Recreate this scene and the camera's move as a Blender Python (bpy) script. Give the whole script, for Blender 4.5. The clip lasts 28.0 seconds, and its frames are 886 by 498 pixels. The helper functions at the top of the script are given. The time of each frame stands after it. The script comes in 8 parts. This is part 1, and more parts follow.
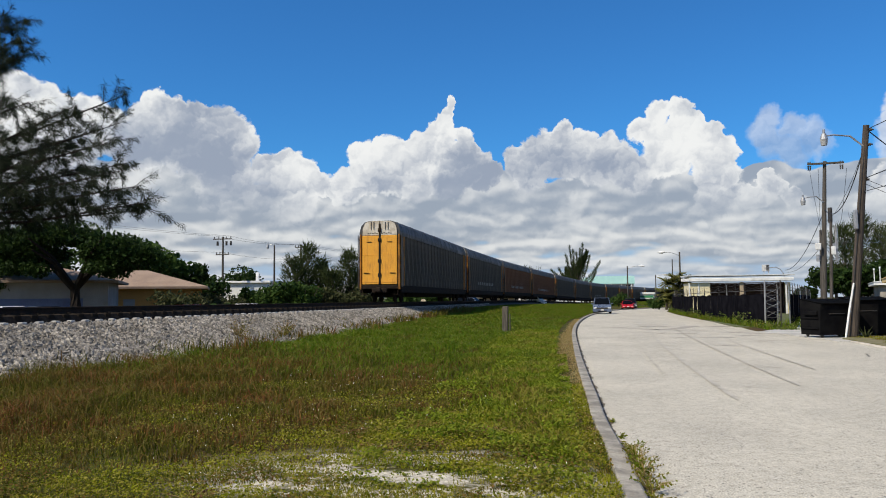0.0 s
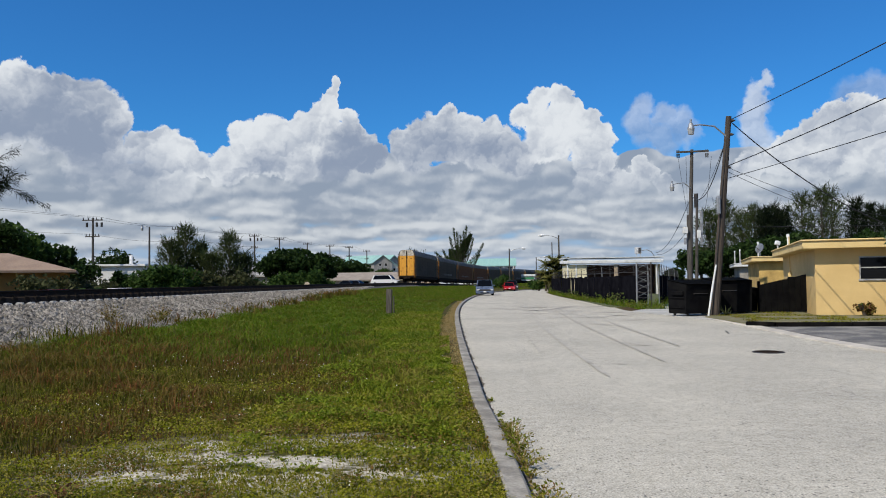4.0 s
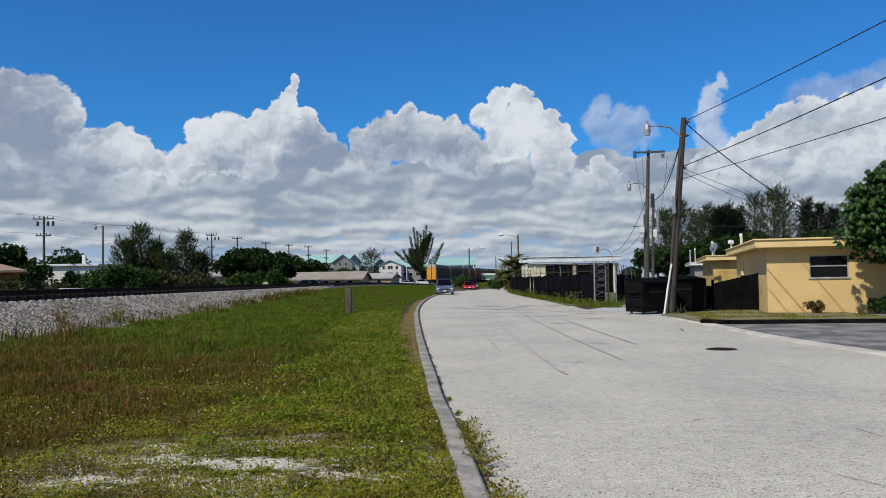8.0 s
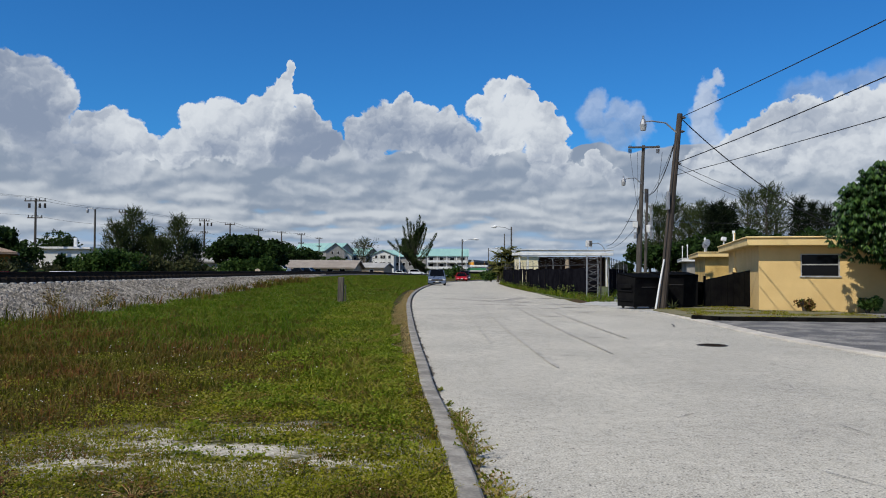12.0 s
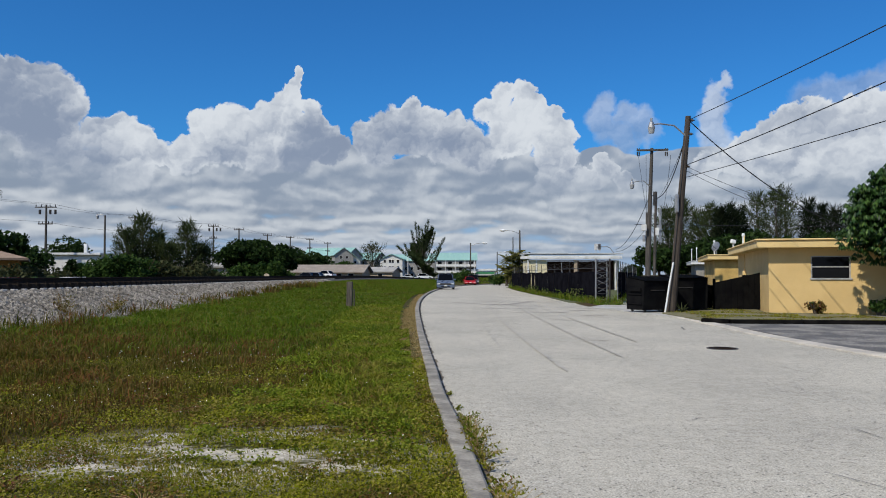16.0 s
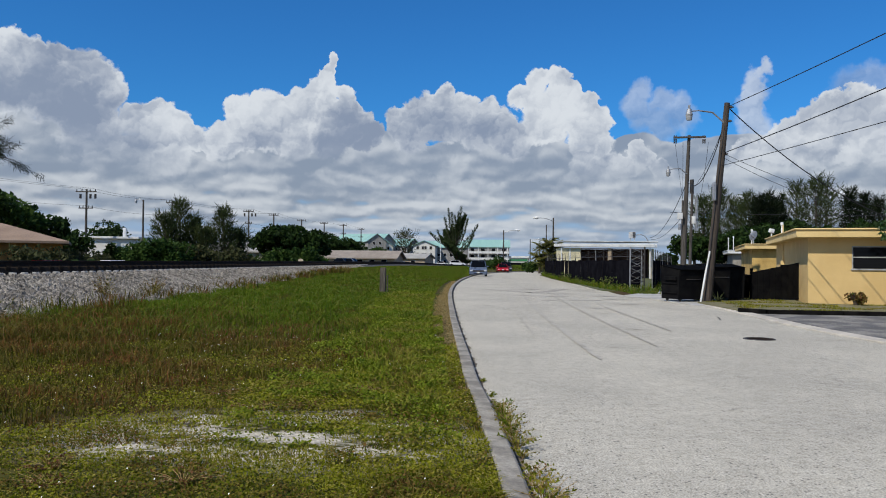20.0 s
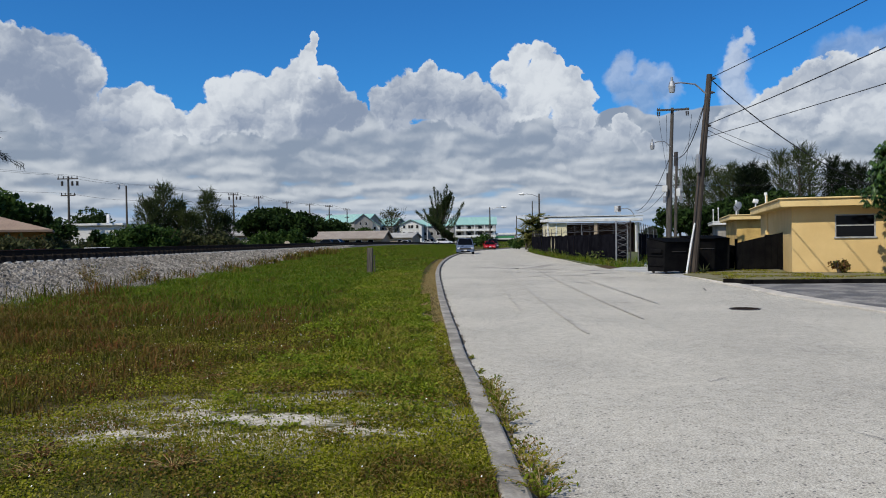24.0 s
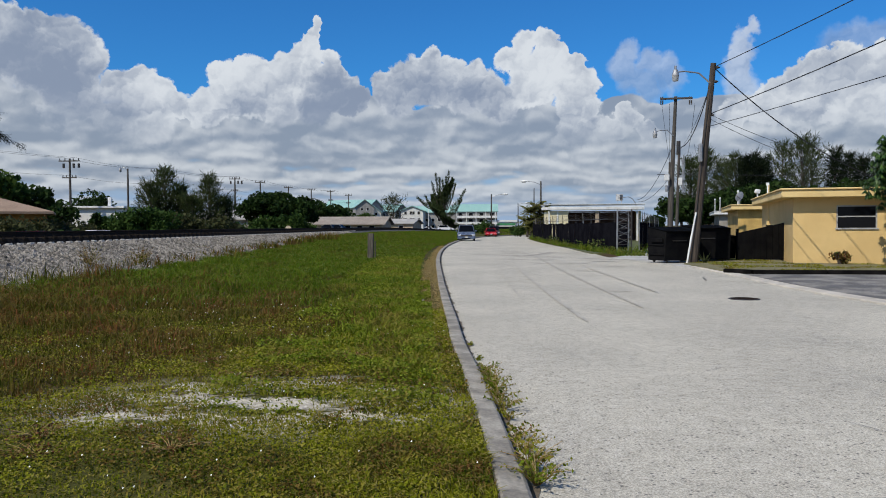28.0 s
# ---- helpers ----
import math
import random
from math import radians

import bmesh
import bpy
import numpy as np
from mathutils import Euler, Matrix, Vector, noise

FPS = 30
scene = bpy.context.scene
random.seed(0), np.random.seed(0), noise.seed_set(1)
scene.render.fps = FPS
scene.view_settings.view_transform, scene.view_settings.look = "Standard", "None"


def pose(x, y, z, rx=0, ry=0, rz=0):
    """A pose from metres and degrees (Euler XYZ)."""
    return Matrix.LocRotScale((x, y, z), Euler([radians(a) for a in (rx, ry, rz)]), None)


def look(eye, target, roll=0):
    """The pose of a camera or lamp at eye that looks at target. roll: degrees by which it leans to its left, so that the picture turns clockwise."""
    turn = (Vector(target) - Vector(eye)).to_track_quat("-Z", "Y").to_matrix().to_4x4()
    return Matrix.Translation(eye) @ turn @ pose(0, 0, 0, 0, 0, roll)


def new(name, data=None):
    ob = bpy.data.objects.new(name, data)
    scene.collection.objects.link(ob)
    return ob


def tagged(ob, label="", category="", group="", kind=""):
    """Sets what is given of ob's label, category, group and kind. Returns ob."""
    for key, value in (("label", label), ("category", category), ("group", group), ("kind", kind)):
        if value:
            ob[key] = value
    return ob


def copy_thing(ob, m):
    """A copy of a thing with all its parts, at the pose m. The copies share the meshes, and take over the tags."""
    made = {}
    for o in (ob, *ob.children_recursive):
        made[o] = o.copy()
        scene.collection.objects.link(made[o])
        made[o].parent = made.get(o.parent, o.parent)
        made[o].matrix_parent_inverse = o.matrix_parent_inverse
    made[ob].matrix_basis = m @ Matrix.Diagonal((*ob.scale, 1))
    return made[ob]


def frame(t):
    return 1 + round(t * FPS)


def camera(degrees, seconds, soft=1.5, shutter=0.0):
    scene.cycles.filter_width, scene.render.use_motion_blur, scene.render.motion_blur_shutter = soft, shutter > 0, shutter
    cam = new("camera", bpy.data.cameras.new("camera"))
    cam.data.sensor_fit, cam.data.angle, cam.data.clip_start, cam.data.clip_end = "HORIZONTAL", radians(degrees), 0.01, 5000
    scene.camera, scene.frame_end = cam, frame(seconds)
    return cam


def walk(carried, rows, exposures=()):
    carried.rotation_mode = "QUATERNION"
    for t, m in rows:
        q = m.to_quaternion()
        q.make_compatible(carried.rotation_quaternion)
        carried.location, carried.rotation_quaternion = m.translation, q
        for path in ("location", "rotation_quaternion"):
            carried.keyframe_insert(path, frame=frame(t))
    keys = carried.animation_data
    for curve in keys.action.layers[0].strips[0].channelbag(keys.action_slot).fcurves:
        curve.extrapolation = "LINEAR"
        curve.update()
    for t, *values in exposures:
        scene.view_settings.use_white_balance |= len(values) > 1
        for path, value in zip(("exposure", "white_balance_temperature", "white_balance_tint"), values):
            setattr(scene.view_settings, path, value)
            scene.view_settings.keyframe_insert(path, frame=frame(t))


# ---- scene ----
# camera: handheld at eye height beside the kerb, turning with the departing train
cam = camera(58.4, 28.0, soft=1.0)
TURNS = [
    (0, -0.052, 12.45, 3.68, -0.44),
    (0.5, -0.015, 11.16, 4.27, -0.31),
    (1, -0.000, 9.11, 3.84, -0.33),
    (1.5, -0.000, 6.79, 3.48, -0.18),
    (2, 0.004, 5.66, 3.28, -1.42),
    (2.5, 0.008, 4.91, 3.02, -1.44),
    (3, 0.006, 4.29, 2.63, -0.72),
    (3.5, -0.004, 4.13, 2.31, -0.75),
    (5.5, 0.000, 4.37, 2.48, -0.91),
    (6, 0.004, 4.14, 2.39, -0.65),
    (6.5, 0.006, 3.53, 2.29, -0.40),
    (7, 0.012, 3.06, 1.97, -0.06),
    (7.5, 0.016, 1.83, 2.54, -1.19),
    (8, 0.021, 1.28, 2.24, -0.92),
    (8.5, 0.025, 0.99, 2.27, -0.84),
    (9, 0.021, 0.82, 2.40, -0.62),
    (9.5, 0.021, 0.71, 2.49, -0.50),
    (10, 0.018, 1.34, 2.20, 0.10),
    (10.5, 0.010, 0.36, 1.69, 0.17),
    (11, 0.006, -0.00, 1.84, 0.30),
    (11.5, -0.005, 0.42, 2.03, 0.34),
    (12, -0.003, 0.77, 1.57, 0.28),
    (12.5, 0.003, 1.07, 1.64, 0.03),
    (14.5, -0.003, 1.24, 1.59, 0.34),
    (15, -0.002, 1.11, 1.55, 0.12),
    (15.5, -0.005, 1.27, 1.29, 0.25),
    (16, -0.004, 1.38, 1.86, 0.01),
    (16.5, -0.010, 1.59, 2.13, 0.04),
    (17, -0.014, 2.05, 1.95, 0.11),
    (17.5, -0.023, 2.50, 1.52, 0.32),
    (18, -0.026, 3.93, 0.98, 0.44),
    (18.5, -0.016, 2.93, 2.32, 0.49),
    (19, -0.046, 3.75, 0.10, 0.28),
    (19.5, -0.025, 4.53, 0.53, 0.53),
    (20, -0.030, 3.74, 0.89, 0.56),
    (20.5, -0.017, 4.02, -0.53, 0.00),
    (22.5, -0.012, 3.84, 0.11, -0.58),
    (23, -0.020, 2.50, 0.25, -0.01),
    (23.5, -0.017, 2.57, 0.01, 0.01),
    (24, -0.012, 2.80, -0.67, -0.91),
    (24.5, 0.019, 2.96, -2.62, -0.34),
    (25, 0.013, 1.73, -1.99, -0.85),
    (25.5, -0.008, 2.19, -1.92, -1.25),
    (26, 0.026, 1.90, -2.02, -1.10),
    (26.5, 0.014, 1.92, -2.12, -1.13),
    (27, 0.011, 2.13, -1.76, -1.20),
    (27.5, 0.006, 2.70, -1.57, -0.48),
    (28, 0.004, 2.89, -1.64, -0.25),
]
walk(cam, [(t, pose(dx, 0, 1.6) @ pose(0, 0, 0, 0, 0, yaw) @ pose(0, 0, 0, 90 + pitch) @ pose(0, 0, 0, 0, 0, roll))
           for t, dx, yaw, pitch, roll in TURNS], [(0.0, 0.24, 6900, 10), (1.2, 0.12, 6680, 10), (3.0, 0.06, 6530, 10), (6.0, 0.06, 6430, 10), (8.0, -0.02, 6400, 10), (10.0, -0.07, 6360, 10), (28.0, -0.05, 6360, 10)])

# ---- light: high sun behind the camera and to its left, blue sky with a bank of cumulus ----
SUN_EL, SUN_SIDE = radians(48), radians(44)
to_sun = Vector((-math.sin(SUN_SIDE) * math.cos(SUN_EL), -math.cos(SUN_SIDE) * math.cos(SUN_EL), math.sin(SUN_EL)))
sun = new("sun", bpy.data.lights.new("sun", "SUN"))
sun.data.energy, sun.data.angle, sun.data.color = 4.2, radians(0.53), (1.0, 0.93, 0.80)
sun.matrix_world = look((0, 0, 60), Vector((0, 0, 60)) - to_sun)


class Nodes:
    """Short calls for building a node tree."""

    def __init__(self, tree):
        self.tree = tree
        tree.nodes.clear()

    def add(self, kind):
        return self.tree.nodes.new(kind)

    def join(self, a, b):
        self.tree.links.new(a, b)

    def put(self, socket, value):
        if isinstance(value, bpy.types.NodeSocket):
            self.join(value, socket)
        elif isinstance(value, (tuple, list)) and len(value) == 3 and socket.type == "RGBA":
            socket.default_value = (*value, 1)
        else:
            socket.default_value = value

    def math(self, op, a, b=0.0, c=0.0, clamp=False):
        node = self.add("ShaderNodeMath")
        node.operation, node.use_clamp = op, clamp
        for socket, value in zip(node.inputs, (a, b, c)):
            self.put(socket, value)
        return node.outputs[0]

    def vec(self, op, a, b=(0, 0, 0), scale=None):
        node = self.add("ShaderNodeVectorMath")
        node.operation = op
        self.put(node.inputs[0], a)
        self.put(node.inputs[1], b)
        if scale is not None:
            self.put(node.inputs["Scale"], scale)
        return node.outputs["Value"] if op in ("DOT_PRODUCT", "LENGTH") else node.outputs[0]

    def mix(self, fac, a, b, blend="MIX"):
        node = self.add("ShaderNodeMix")
        node.data_type, node.blend_type = "RGBA", blend
        self.put(node.inputs[0], fac)
        self.put(node.inputs[6], a)
        self.put(node.inputs[7], b)
        return node.outputs[2]

    def noise(self, vector, scale, detail=4.0, rough=0.55, distort=0.0):
        node = self.add("ShaderNodeTexNoise")
        self.put(node.inputs["Vector"], vector)
        for key, value in (("Scale", scale), ("Detail", detail), ("Roughness", rough), ("Distortion", distort)):
            node.inputs[key].default_value = value
        return node.outputs["Fac"], node.outputs["Color"]

    def step(self, value, low, high, a=0.0, b=1.0):
        node = self.add("ShaderNodeMapRange")
        node.interpolation_type = "SMOOTHSTEP"
        for socket, v in zip(node.inputs, (value, low, high, a, b)):
            self.put(socket, v)
        return node.outputs[0]


def cloudy_sky():
    world = bpy.data.worlds.new("sky")
    scene.world = world
    world.use_nodes = True
    n = Nodes(world.node_tree)
    way = n.add("ShaderNodeTexCoord").outputs["Generated"]
    sky = n.add("ShaderNodeTexSky")
    sky.sky_type, sky.sun_disc = "NISHITA", False
    sky.sun_elevation, sky.sun_rotation = SUN_EL, math.pi + SUN_SIDE
    sky.altitude, sky.air_density, sky.dust_density, sky.ozone_density = 0, 1.0, 0.25, 3.5
    xyz = n.add("ShaderNodeSeparateXYZ")
    n.join(way, xyz.inputs[0])
    side, height = n.math("ARCTAN2", xyz.outputs[0], xyz.outputs[1]), n.math("ARCSINE", xyz.outputs[2])
    # billowed plane of bearing and elevation
    def noisy(scale, detail, amount):
        return n.vec("SCALE", n.vec("SUBTRACT", n.noise(way, scale, detail)[1], (0.5, 0.5, 0.5)), scale=amount)

    fine_warp = n.vec("ADD", noisy(42, 4, 0.022), noisy(110, 4, 0.010))
    warp = n.vec("ADD", noisy(12, 3, 0.030), fine_warp)
    flat = n.add("ShaderNodeCombineXYZ")
    n.join(side, flat.inputs[0])
    n.join(height, flat.inputs[1])
    plane = flat.outputs[0]
    spot = n.vec("MULTIPLY", n.vec("ADD", plane, warp), (1, 1, 0))

    # puffs: domed cells on the plane, lit from above and the side
    def puffs(at, scale):
        cell = n.add("ShaderNodeTexVoronoi")
        cell.voronoi_dimensions, cell.feature = "2D", "SMOOTH_F1"
        n.join(at, cell.inputs["Vector"])
        cell.inputs["Scale"].default_value, cell.inputs["Smoothness"].default_value = scale, 0.5
        d = cell.outputs["Distance"]
        return n.math("SUBTRACT", 1.0, n.math("MULTIPLY", d, d))

    swirl = n.vec("ADD", plane, n.vec("ADD", n.vec("SCALE", warp, scale=0.6), fine_warp))
    relief, crust = 0.0, 0.0
    for scale, reach, force in ((17, 0.024, 0.62), (44, 0.010, 0.40), (110, 0.004, 0.20)):
        here, there = puffs(swirl, scale), puffs(n.vec("ADD", swirl, (-0.35 * reach, 0.93 * reach, 0)), scale)
        relief = n.math("ADD", relief, n.math("MULTIPLY", n.math("SUBTRACT", here, there), force))
        crust = n.math("ADD", crust, n.math("MULTIPLY", n.math("SUBTRACT", here, 0.80), 0.26))
    rolls = n.noise(n.vec("ADD", way, warp), 10, 3)[0]
    relief = n.math("ADD", relief, n.math("MULTIPLY", n.math("SUBTRACT", rolls, 0.5), 1.7))

    # open blue, paling into haze at the horizon
    blue = n.mix(1.0, n.vec("SCALE", sky.outputs[0], scale=0.10), (0.30, 0.98, 1.62), "MULTIPLY")
    blue = n.mix(n.step(height, 0.150, 0.020), blue, (0.44, 0.60, 0.83))

    # rows of small flat-based cumulus that shrink towards the horizon
    deep = n.math("LOGARITHM", n.math("MAXIMUM", n.math("ADD", height, 0.035), 0.01), math.e)
    rows = n.add("ShaderNodeCombineXYZ")
    n.join(n.math("MULTIPLY", side, 15.0), rows.inputs[0])
    n.join(n.math("MULTIPLY", deep, 5.2), rows.inputs[1])
    at = n.vec("ADD", rows.outputs[0], n.vec("SCALE", warp, scale=7.0))
    bank = n.noise(at, 1.0, 2.2, 0.45)[0]
    over = n.noise(n.vec("ADD", at, (-0.06, 0.30, 0)), 1.0, 2.2, 0.45)[0]
    top_light = n.math("SUBTRACT", bank, over)
    low_cover = n.math("ADD", bank, n.step(height, 0.03, 0.105, -0.04, 0.22))
    low_cover = n.math("SUBTRACT", low_cover, n.step(n.math("ADD", height, n.math("MULTIPLY", n.math("SUBTRACT", bank, 0.5), 0.10)), 0.146, 0.174, 0.0, 1.0))
    low_cover = n.step(low_cover, 0.27, 0.48)
    low_shade = n.math("ADD", 0.47, n.math("ADD", n.math("MULTIPLY", top_light, 2.3), n.math("MULTIPLY", relief, 0.50)))
    dusk = n.math("MULTIPLY", n.step(height, 0.080, 0.102), n.step(height, 0.150, 0.118))
    low_shade = n.step(n.math("SUBTRACT", low_shade, n.math("MULTIPLY", dusk, 0.16)), 0.0, 1.0)
    low_tint = n.mix(low_shade, (0.38, 0.45, 0.56), (0.86, 0.90, 0.94))
    full = n.mix(n.math("MULTIPLY", low_cover, n.step(height, 0.0, 0.06, 0.55, 0.95)), blue, low_tint)

    # the bank itself, cloud over cloud
    for solid, level, heads in CLOUDS:
        total = None
        for bearing, rise, radius in heads:
            q = n.vec("SCALE", n.vec("SUBTRACT", spot, (radians(bearing), radians(rise), 0)), scale=1 / radians(radius))
            w = n.math("SUBTRACT", 1.0, n.vec("DOT_PRODUCT", q, q), clamp=True)
            total = w if total is None else n.math("ADD", total, w)
        edge = n.step(n.math("ADD", total, crust), 0.05, 0.36) if solid == 1 else n.step(n.math("ADD", total, n.math("MULTIPLY", n.math("SUBTRACT", rolls, 0.5), 0.8)), 0.0, 0.95)
        edge = n.math("MULTIPLY", edge, n.step(total, 0.0, 0.05, 0.0, solid))
        edge = n.math("MULTIPLY", edge, n.step(n.math("ADD", height, n.math("MULTIPLY", n.math("SUBTRACT", rolls, 0.5), 0.06)), 0.088, 0.150))
        rim = n.step(total, 0.9, 0.10, 0.0, 0.26)
        fall = n.step(height, 0.22, 0.12, 0.0, 0.26)
        glow = n.math("ADD", n.math("ADD", level - 0.04, relief), n.math("SUBTRACT", rim, fall))
        white = n.mix(n.step(glow, 0.0, 1.12), (0.36, 0.44, 0.59), (1.00, 1.05, 1.10))
        full = n.mix(edge, full, white)

    # the rest of the sky: scattered cumulus by chance, kept out of the open blue above the bank
    stray = n.noise(n.vec("MULTIPLY", way, (1, 1, 2.2)), 2.6, 7, 0.55)[0]
    away = n.step(n.math("ABSOLUTE", side), 0.80, 1.0)
    stray = n.math("MULTIPLY", n.step(stray, 0.49, 0.65), away)
    full = n.mix(stray, full, n.mix(n.step(relief, -0.4, 0.5), (0.42, 0.50, 0.62), (0.98, 1.03, 1.08)))
    above = n.step(xyz.outputs[2], -0.02, 0.0)
    full = n.mix(above, (0.16, 0.18, 0.10), full)
    back = n.add("ShaderNodeBackground")
    n.join(full, back.inputs[0])
    back.inputs[1].default_value = 0.72
    out = n.add("ShaderNodeOutputWorld")
    n.join(back.outputs[0], out.inputs[0])


# the cumulus bank, back to front: how solid, how bright, and bearing, elevation and size in degrees of each swelling head
CLOUDS = [
    (1.00, 0.74, ((-41.0, 12.4, 2.4), (-39.0, 12.6, 1.6), (-41.3, 13.4, 1.4), (-37.0, 12.4, 1.6), (-38.0, 10.9, 2.9), (-40.6, 9.6, 3.7), (-43.8, 11.8, 3.3))),  # far white body
    (1.00, 0.72, ((-32.6, 13.2, 1.2), (-33.0, 12.3, 1.6), (-31.6, 11.7, 1.7), (-33.8, 10.6, 2.3), (-30.3, 11.0, 1.9), (-35.3, 12.1, 1.2))),  # tall white head
    (1.00, 0.74, ((-23.4, 9.9, 1.0), (-24.3, 9.3, 1.4), (-22.3, 8.9, 1.1), (-25.1, 9.3, 1.2), (-21.2, 8.2, 1.0), (-23.7, 7.5, 2.4), (-20.1, 7.7, 1.2), (-27.1, 7.3, 2.9))),  # low bright head
    (1.00, 0.50, ((-29.6, 13.1, 1.1), (-30.2, 12.4, 1.4), (-28.2, 12.3, 1.6), (-26.9, 11.1, 1.5), (-30.8, 10.9, 2.4), (-28.5, 10.5, 2.7), (-33.3, 11.4, 2.4), (-31.8, 12.6, 1.6))),  # grey head with a pale rim
    (1.00, 0.76, ((-18.0, 10.6, 1.2), (-16.3, 10.9, 1.1), (-14.4, 11.1, 1.1), (-13.2, 11.9, 1.1), (-12.1, 12.8, 0.9), (-11.9, 13.6, 0.6), (-11.8, 14.2, 0.4), (-12.3, 12.3, 1.2), (-17.3, 9.0, 2.2), (-14.7, 9.3, 2.4), (-12.4, 10.5, 1.7), (-19.3, 7.9, 1.5), (-10.6, 11.9, 0.8))),  # white tower with a spire
    (1.00, 0.84, ((2.9, 12.6, 1.0), (4.5, 12.7, 1.0), (5.7, 12.1, 0.8), (6.7, 11.3, 0.9), (7.3, 9.9, 1.1), (5.1, 10.8, 1.8), (6.7, 8.6, 1.7), (3.5, 10.1, 2.0), (1.9, 11.6, 1.0))),  # brightest cauliflower head
    (1.00, 0.40, ((-10.4, 11.1, 0.9), (-9.9, 10.1, 1.1), (-11.2, 9.9, 1.4), (-8.8, 9.1, 0.9), (-9.6, 8.7, 1.2), (-12.0, 8.4, 1.6))),  # grey shoulder before the tower
    (1.00, 0.52, ((-3.5, 12.1, 0.8), (-4.7, 11.5, 1.0), (-5.9, 10.8, 1.0), (-7.1, 10.3, 1.0), (-2.2, 11.4, 1.0), (-0.6, 11.1, 0.9), (0.4, 10.2, 1.1), (-3.9, 10.1, 2.0), (-1.4, 9.7, 1.9), (-6.3, 9.1, 1.6), (1.1, 8.8, 1.6))),  # grey body in shade
    (0.70, 0.85, ((18.3, 12.9, 0.5), (17.8, 12.2, 0.8), (17.9, 11.4, 0.9), (17.4, 10.5, 1.1), (17.6, 9.4, 1.5))),  # thin white column
    (0.45, 0.50, ((23.5, 11.3, 1.5), (25.0, 11.6, 1.5), (26.6, 11.8, 1.5), (28.3, 11.6, 1.9))),  # thin grey veil
    (1.00, 0.80, ((19.8, 9.0, 1.1), (21.1, 9.8, 1.1), (22.5, 10.3, 1.1), (24.1, 10.5, 1.1), (25.8, 10.5, 1.2), (27.3, 10.6, 1.3), (19.3, 7.8, 1.6), (21.7, 8.2, 2.2), (24.4, 8.4, 2.4), (27.0, 8.2, 2.4), (16.9, 7.3, 1.3), (29.5, 10.4, 2.0), (31.8, 10.5, 2.4), (34.0, 9.9, 3.3))),  # white bank over the wood
    (0.50, 0.62, ((10.1, 12.2, 0.9), (9.7, 11.2, 1.1), (11.5, 11.5, 0.9), (12.6, 10.7, 1.1), (10.7, 10.0, 1.5), (13.2, 9.7, 1.1), (11.5, 9.2, 1.2))),  # thin drifting scrap
    (1.00, 0.82, ((9.8, 7.9, 0.7), (10.5, 7.3, 0.8), (9.1, 6.8, 0.9), (11.5, 6.6, 0.8), (8.3, 7.1, 1.1), (12.2, 5.8, 1.0), (6.7, 6.4, 2.0))),  # small lit puffs
]
cloudy_sky()

# ---- materials ----
def surf(name, color, second=None, scale=2.0, rough=0.8, metal=0.0, bump=0.15, grain=40.0, island=0.0, each=0.0, low=0.35, high=0.65, stretch=(1, 1, 1), world=False, spec=0.5, fine=0.25):
    """A worn surface: two colours mixed by a wide noise, fine grain in colour and relief; island and each vary loose pieces and objects."""
    m = bpy.data.materials.new(name)
    m.use_nodes = True
    n = Nodes(m.node_tree)
    where = n.add("ShaderNodeNewGeometry").outputs["Position"] if world else n.add("ShaderNodeTexCoord").outputs["Object"]
    where = n.vec("MULTIPLY", where, stretch)
    second = second or tuple(c * 0.68 for c in color)
    wide = n.step(n.noise(where, scale, 5, 0.6)[0], low, high)
    grit = n.noise(where, grain, 3, 0.6)[0]
    tint = n.mix(wide, color, second)
    tint = n.mix(fine, tint, n.mix(n.step(grit, 0.3, 0.7), (0.25, 0.25, 0.25), (0.85, 0.85, 0.85)), "OVERLAY")
    if island:
        r = n.add("ShaderNodeNewGeometry").outputs["Random Per Island"]
        tint = n.mix(1.0, tint, n.mix(r, (1 - island,) * 3, (1 + island,) * 3), "MULTIPLY")
    if each:
        r = n.add("ShaderNodeObjectInfo").outputs["Random"]
        tint = n.mix(1.0, tint, n.mix(r, (1 - each,) * 3, (1 + each,) * 3), "MULTIPLY")
    b = n.add("ShaderNodeBsdfPrincipled")
    n.put(b.inputs["Base Color"], tint)
    b.inputs["Metallic"].default_value = metal
    b.inputs["Specular IOR Level"].default_value = spec
    n.put(b.inputs["Roughness"], n.math("ADD", rough - 0.08, n.math("MULTIPLY", wide, 0.16), clamp=True))
    if bump:
        k = n.add("ShaderNodeBump")
        k.inputs["Strength"].default_value = bump
        k.inputs["Distance"].default_value = 0.02
        n.join(grit, k.inputs["Height"])
        n.join(k.outputs[0], b.inputs["Normal"])
    o = n.add("ShaderNodeOutputMaterial")
    n.join(b.outputs[0], o.inputs[0])
    return m


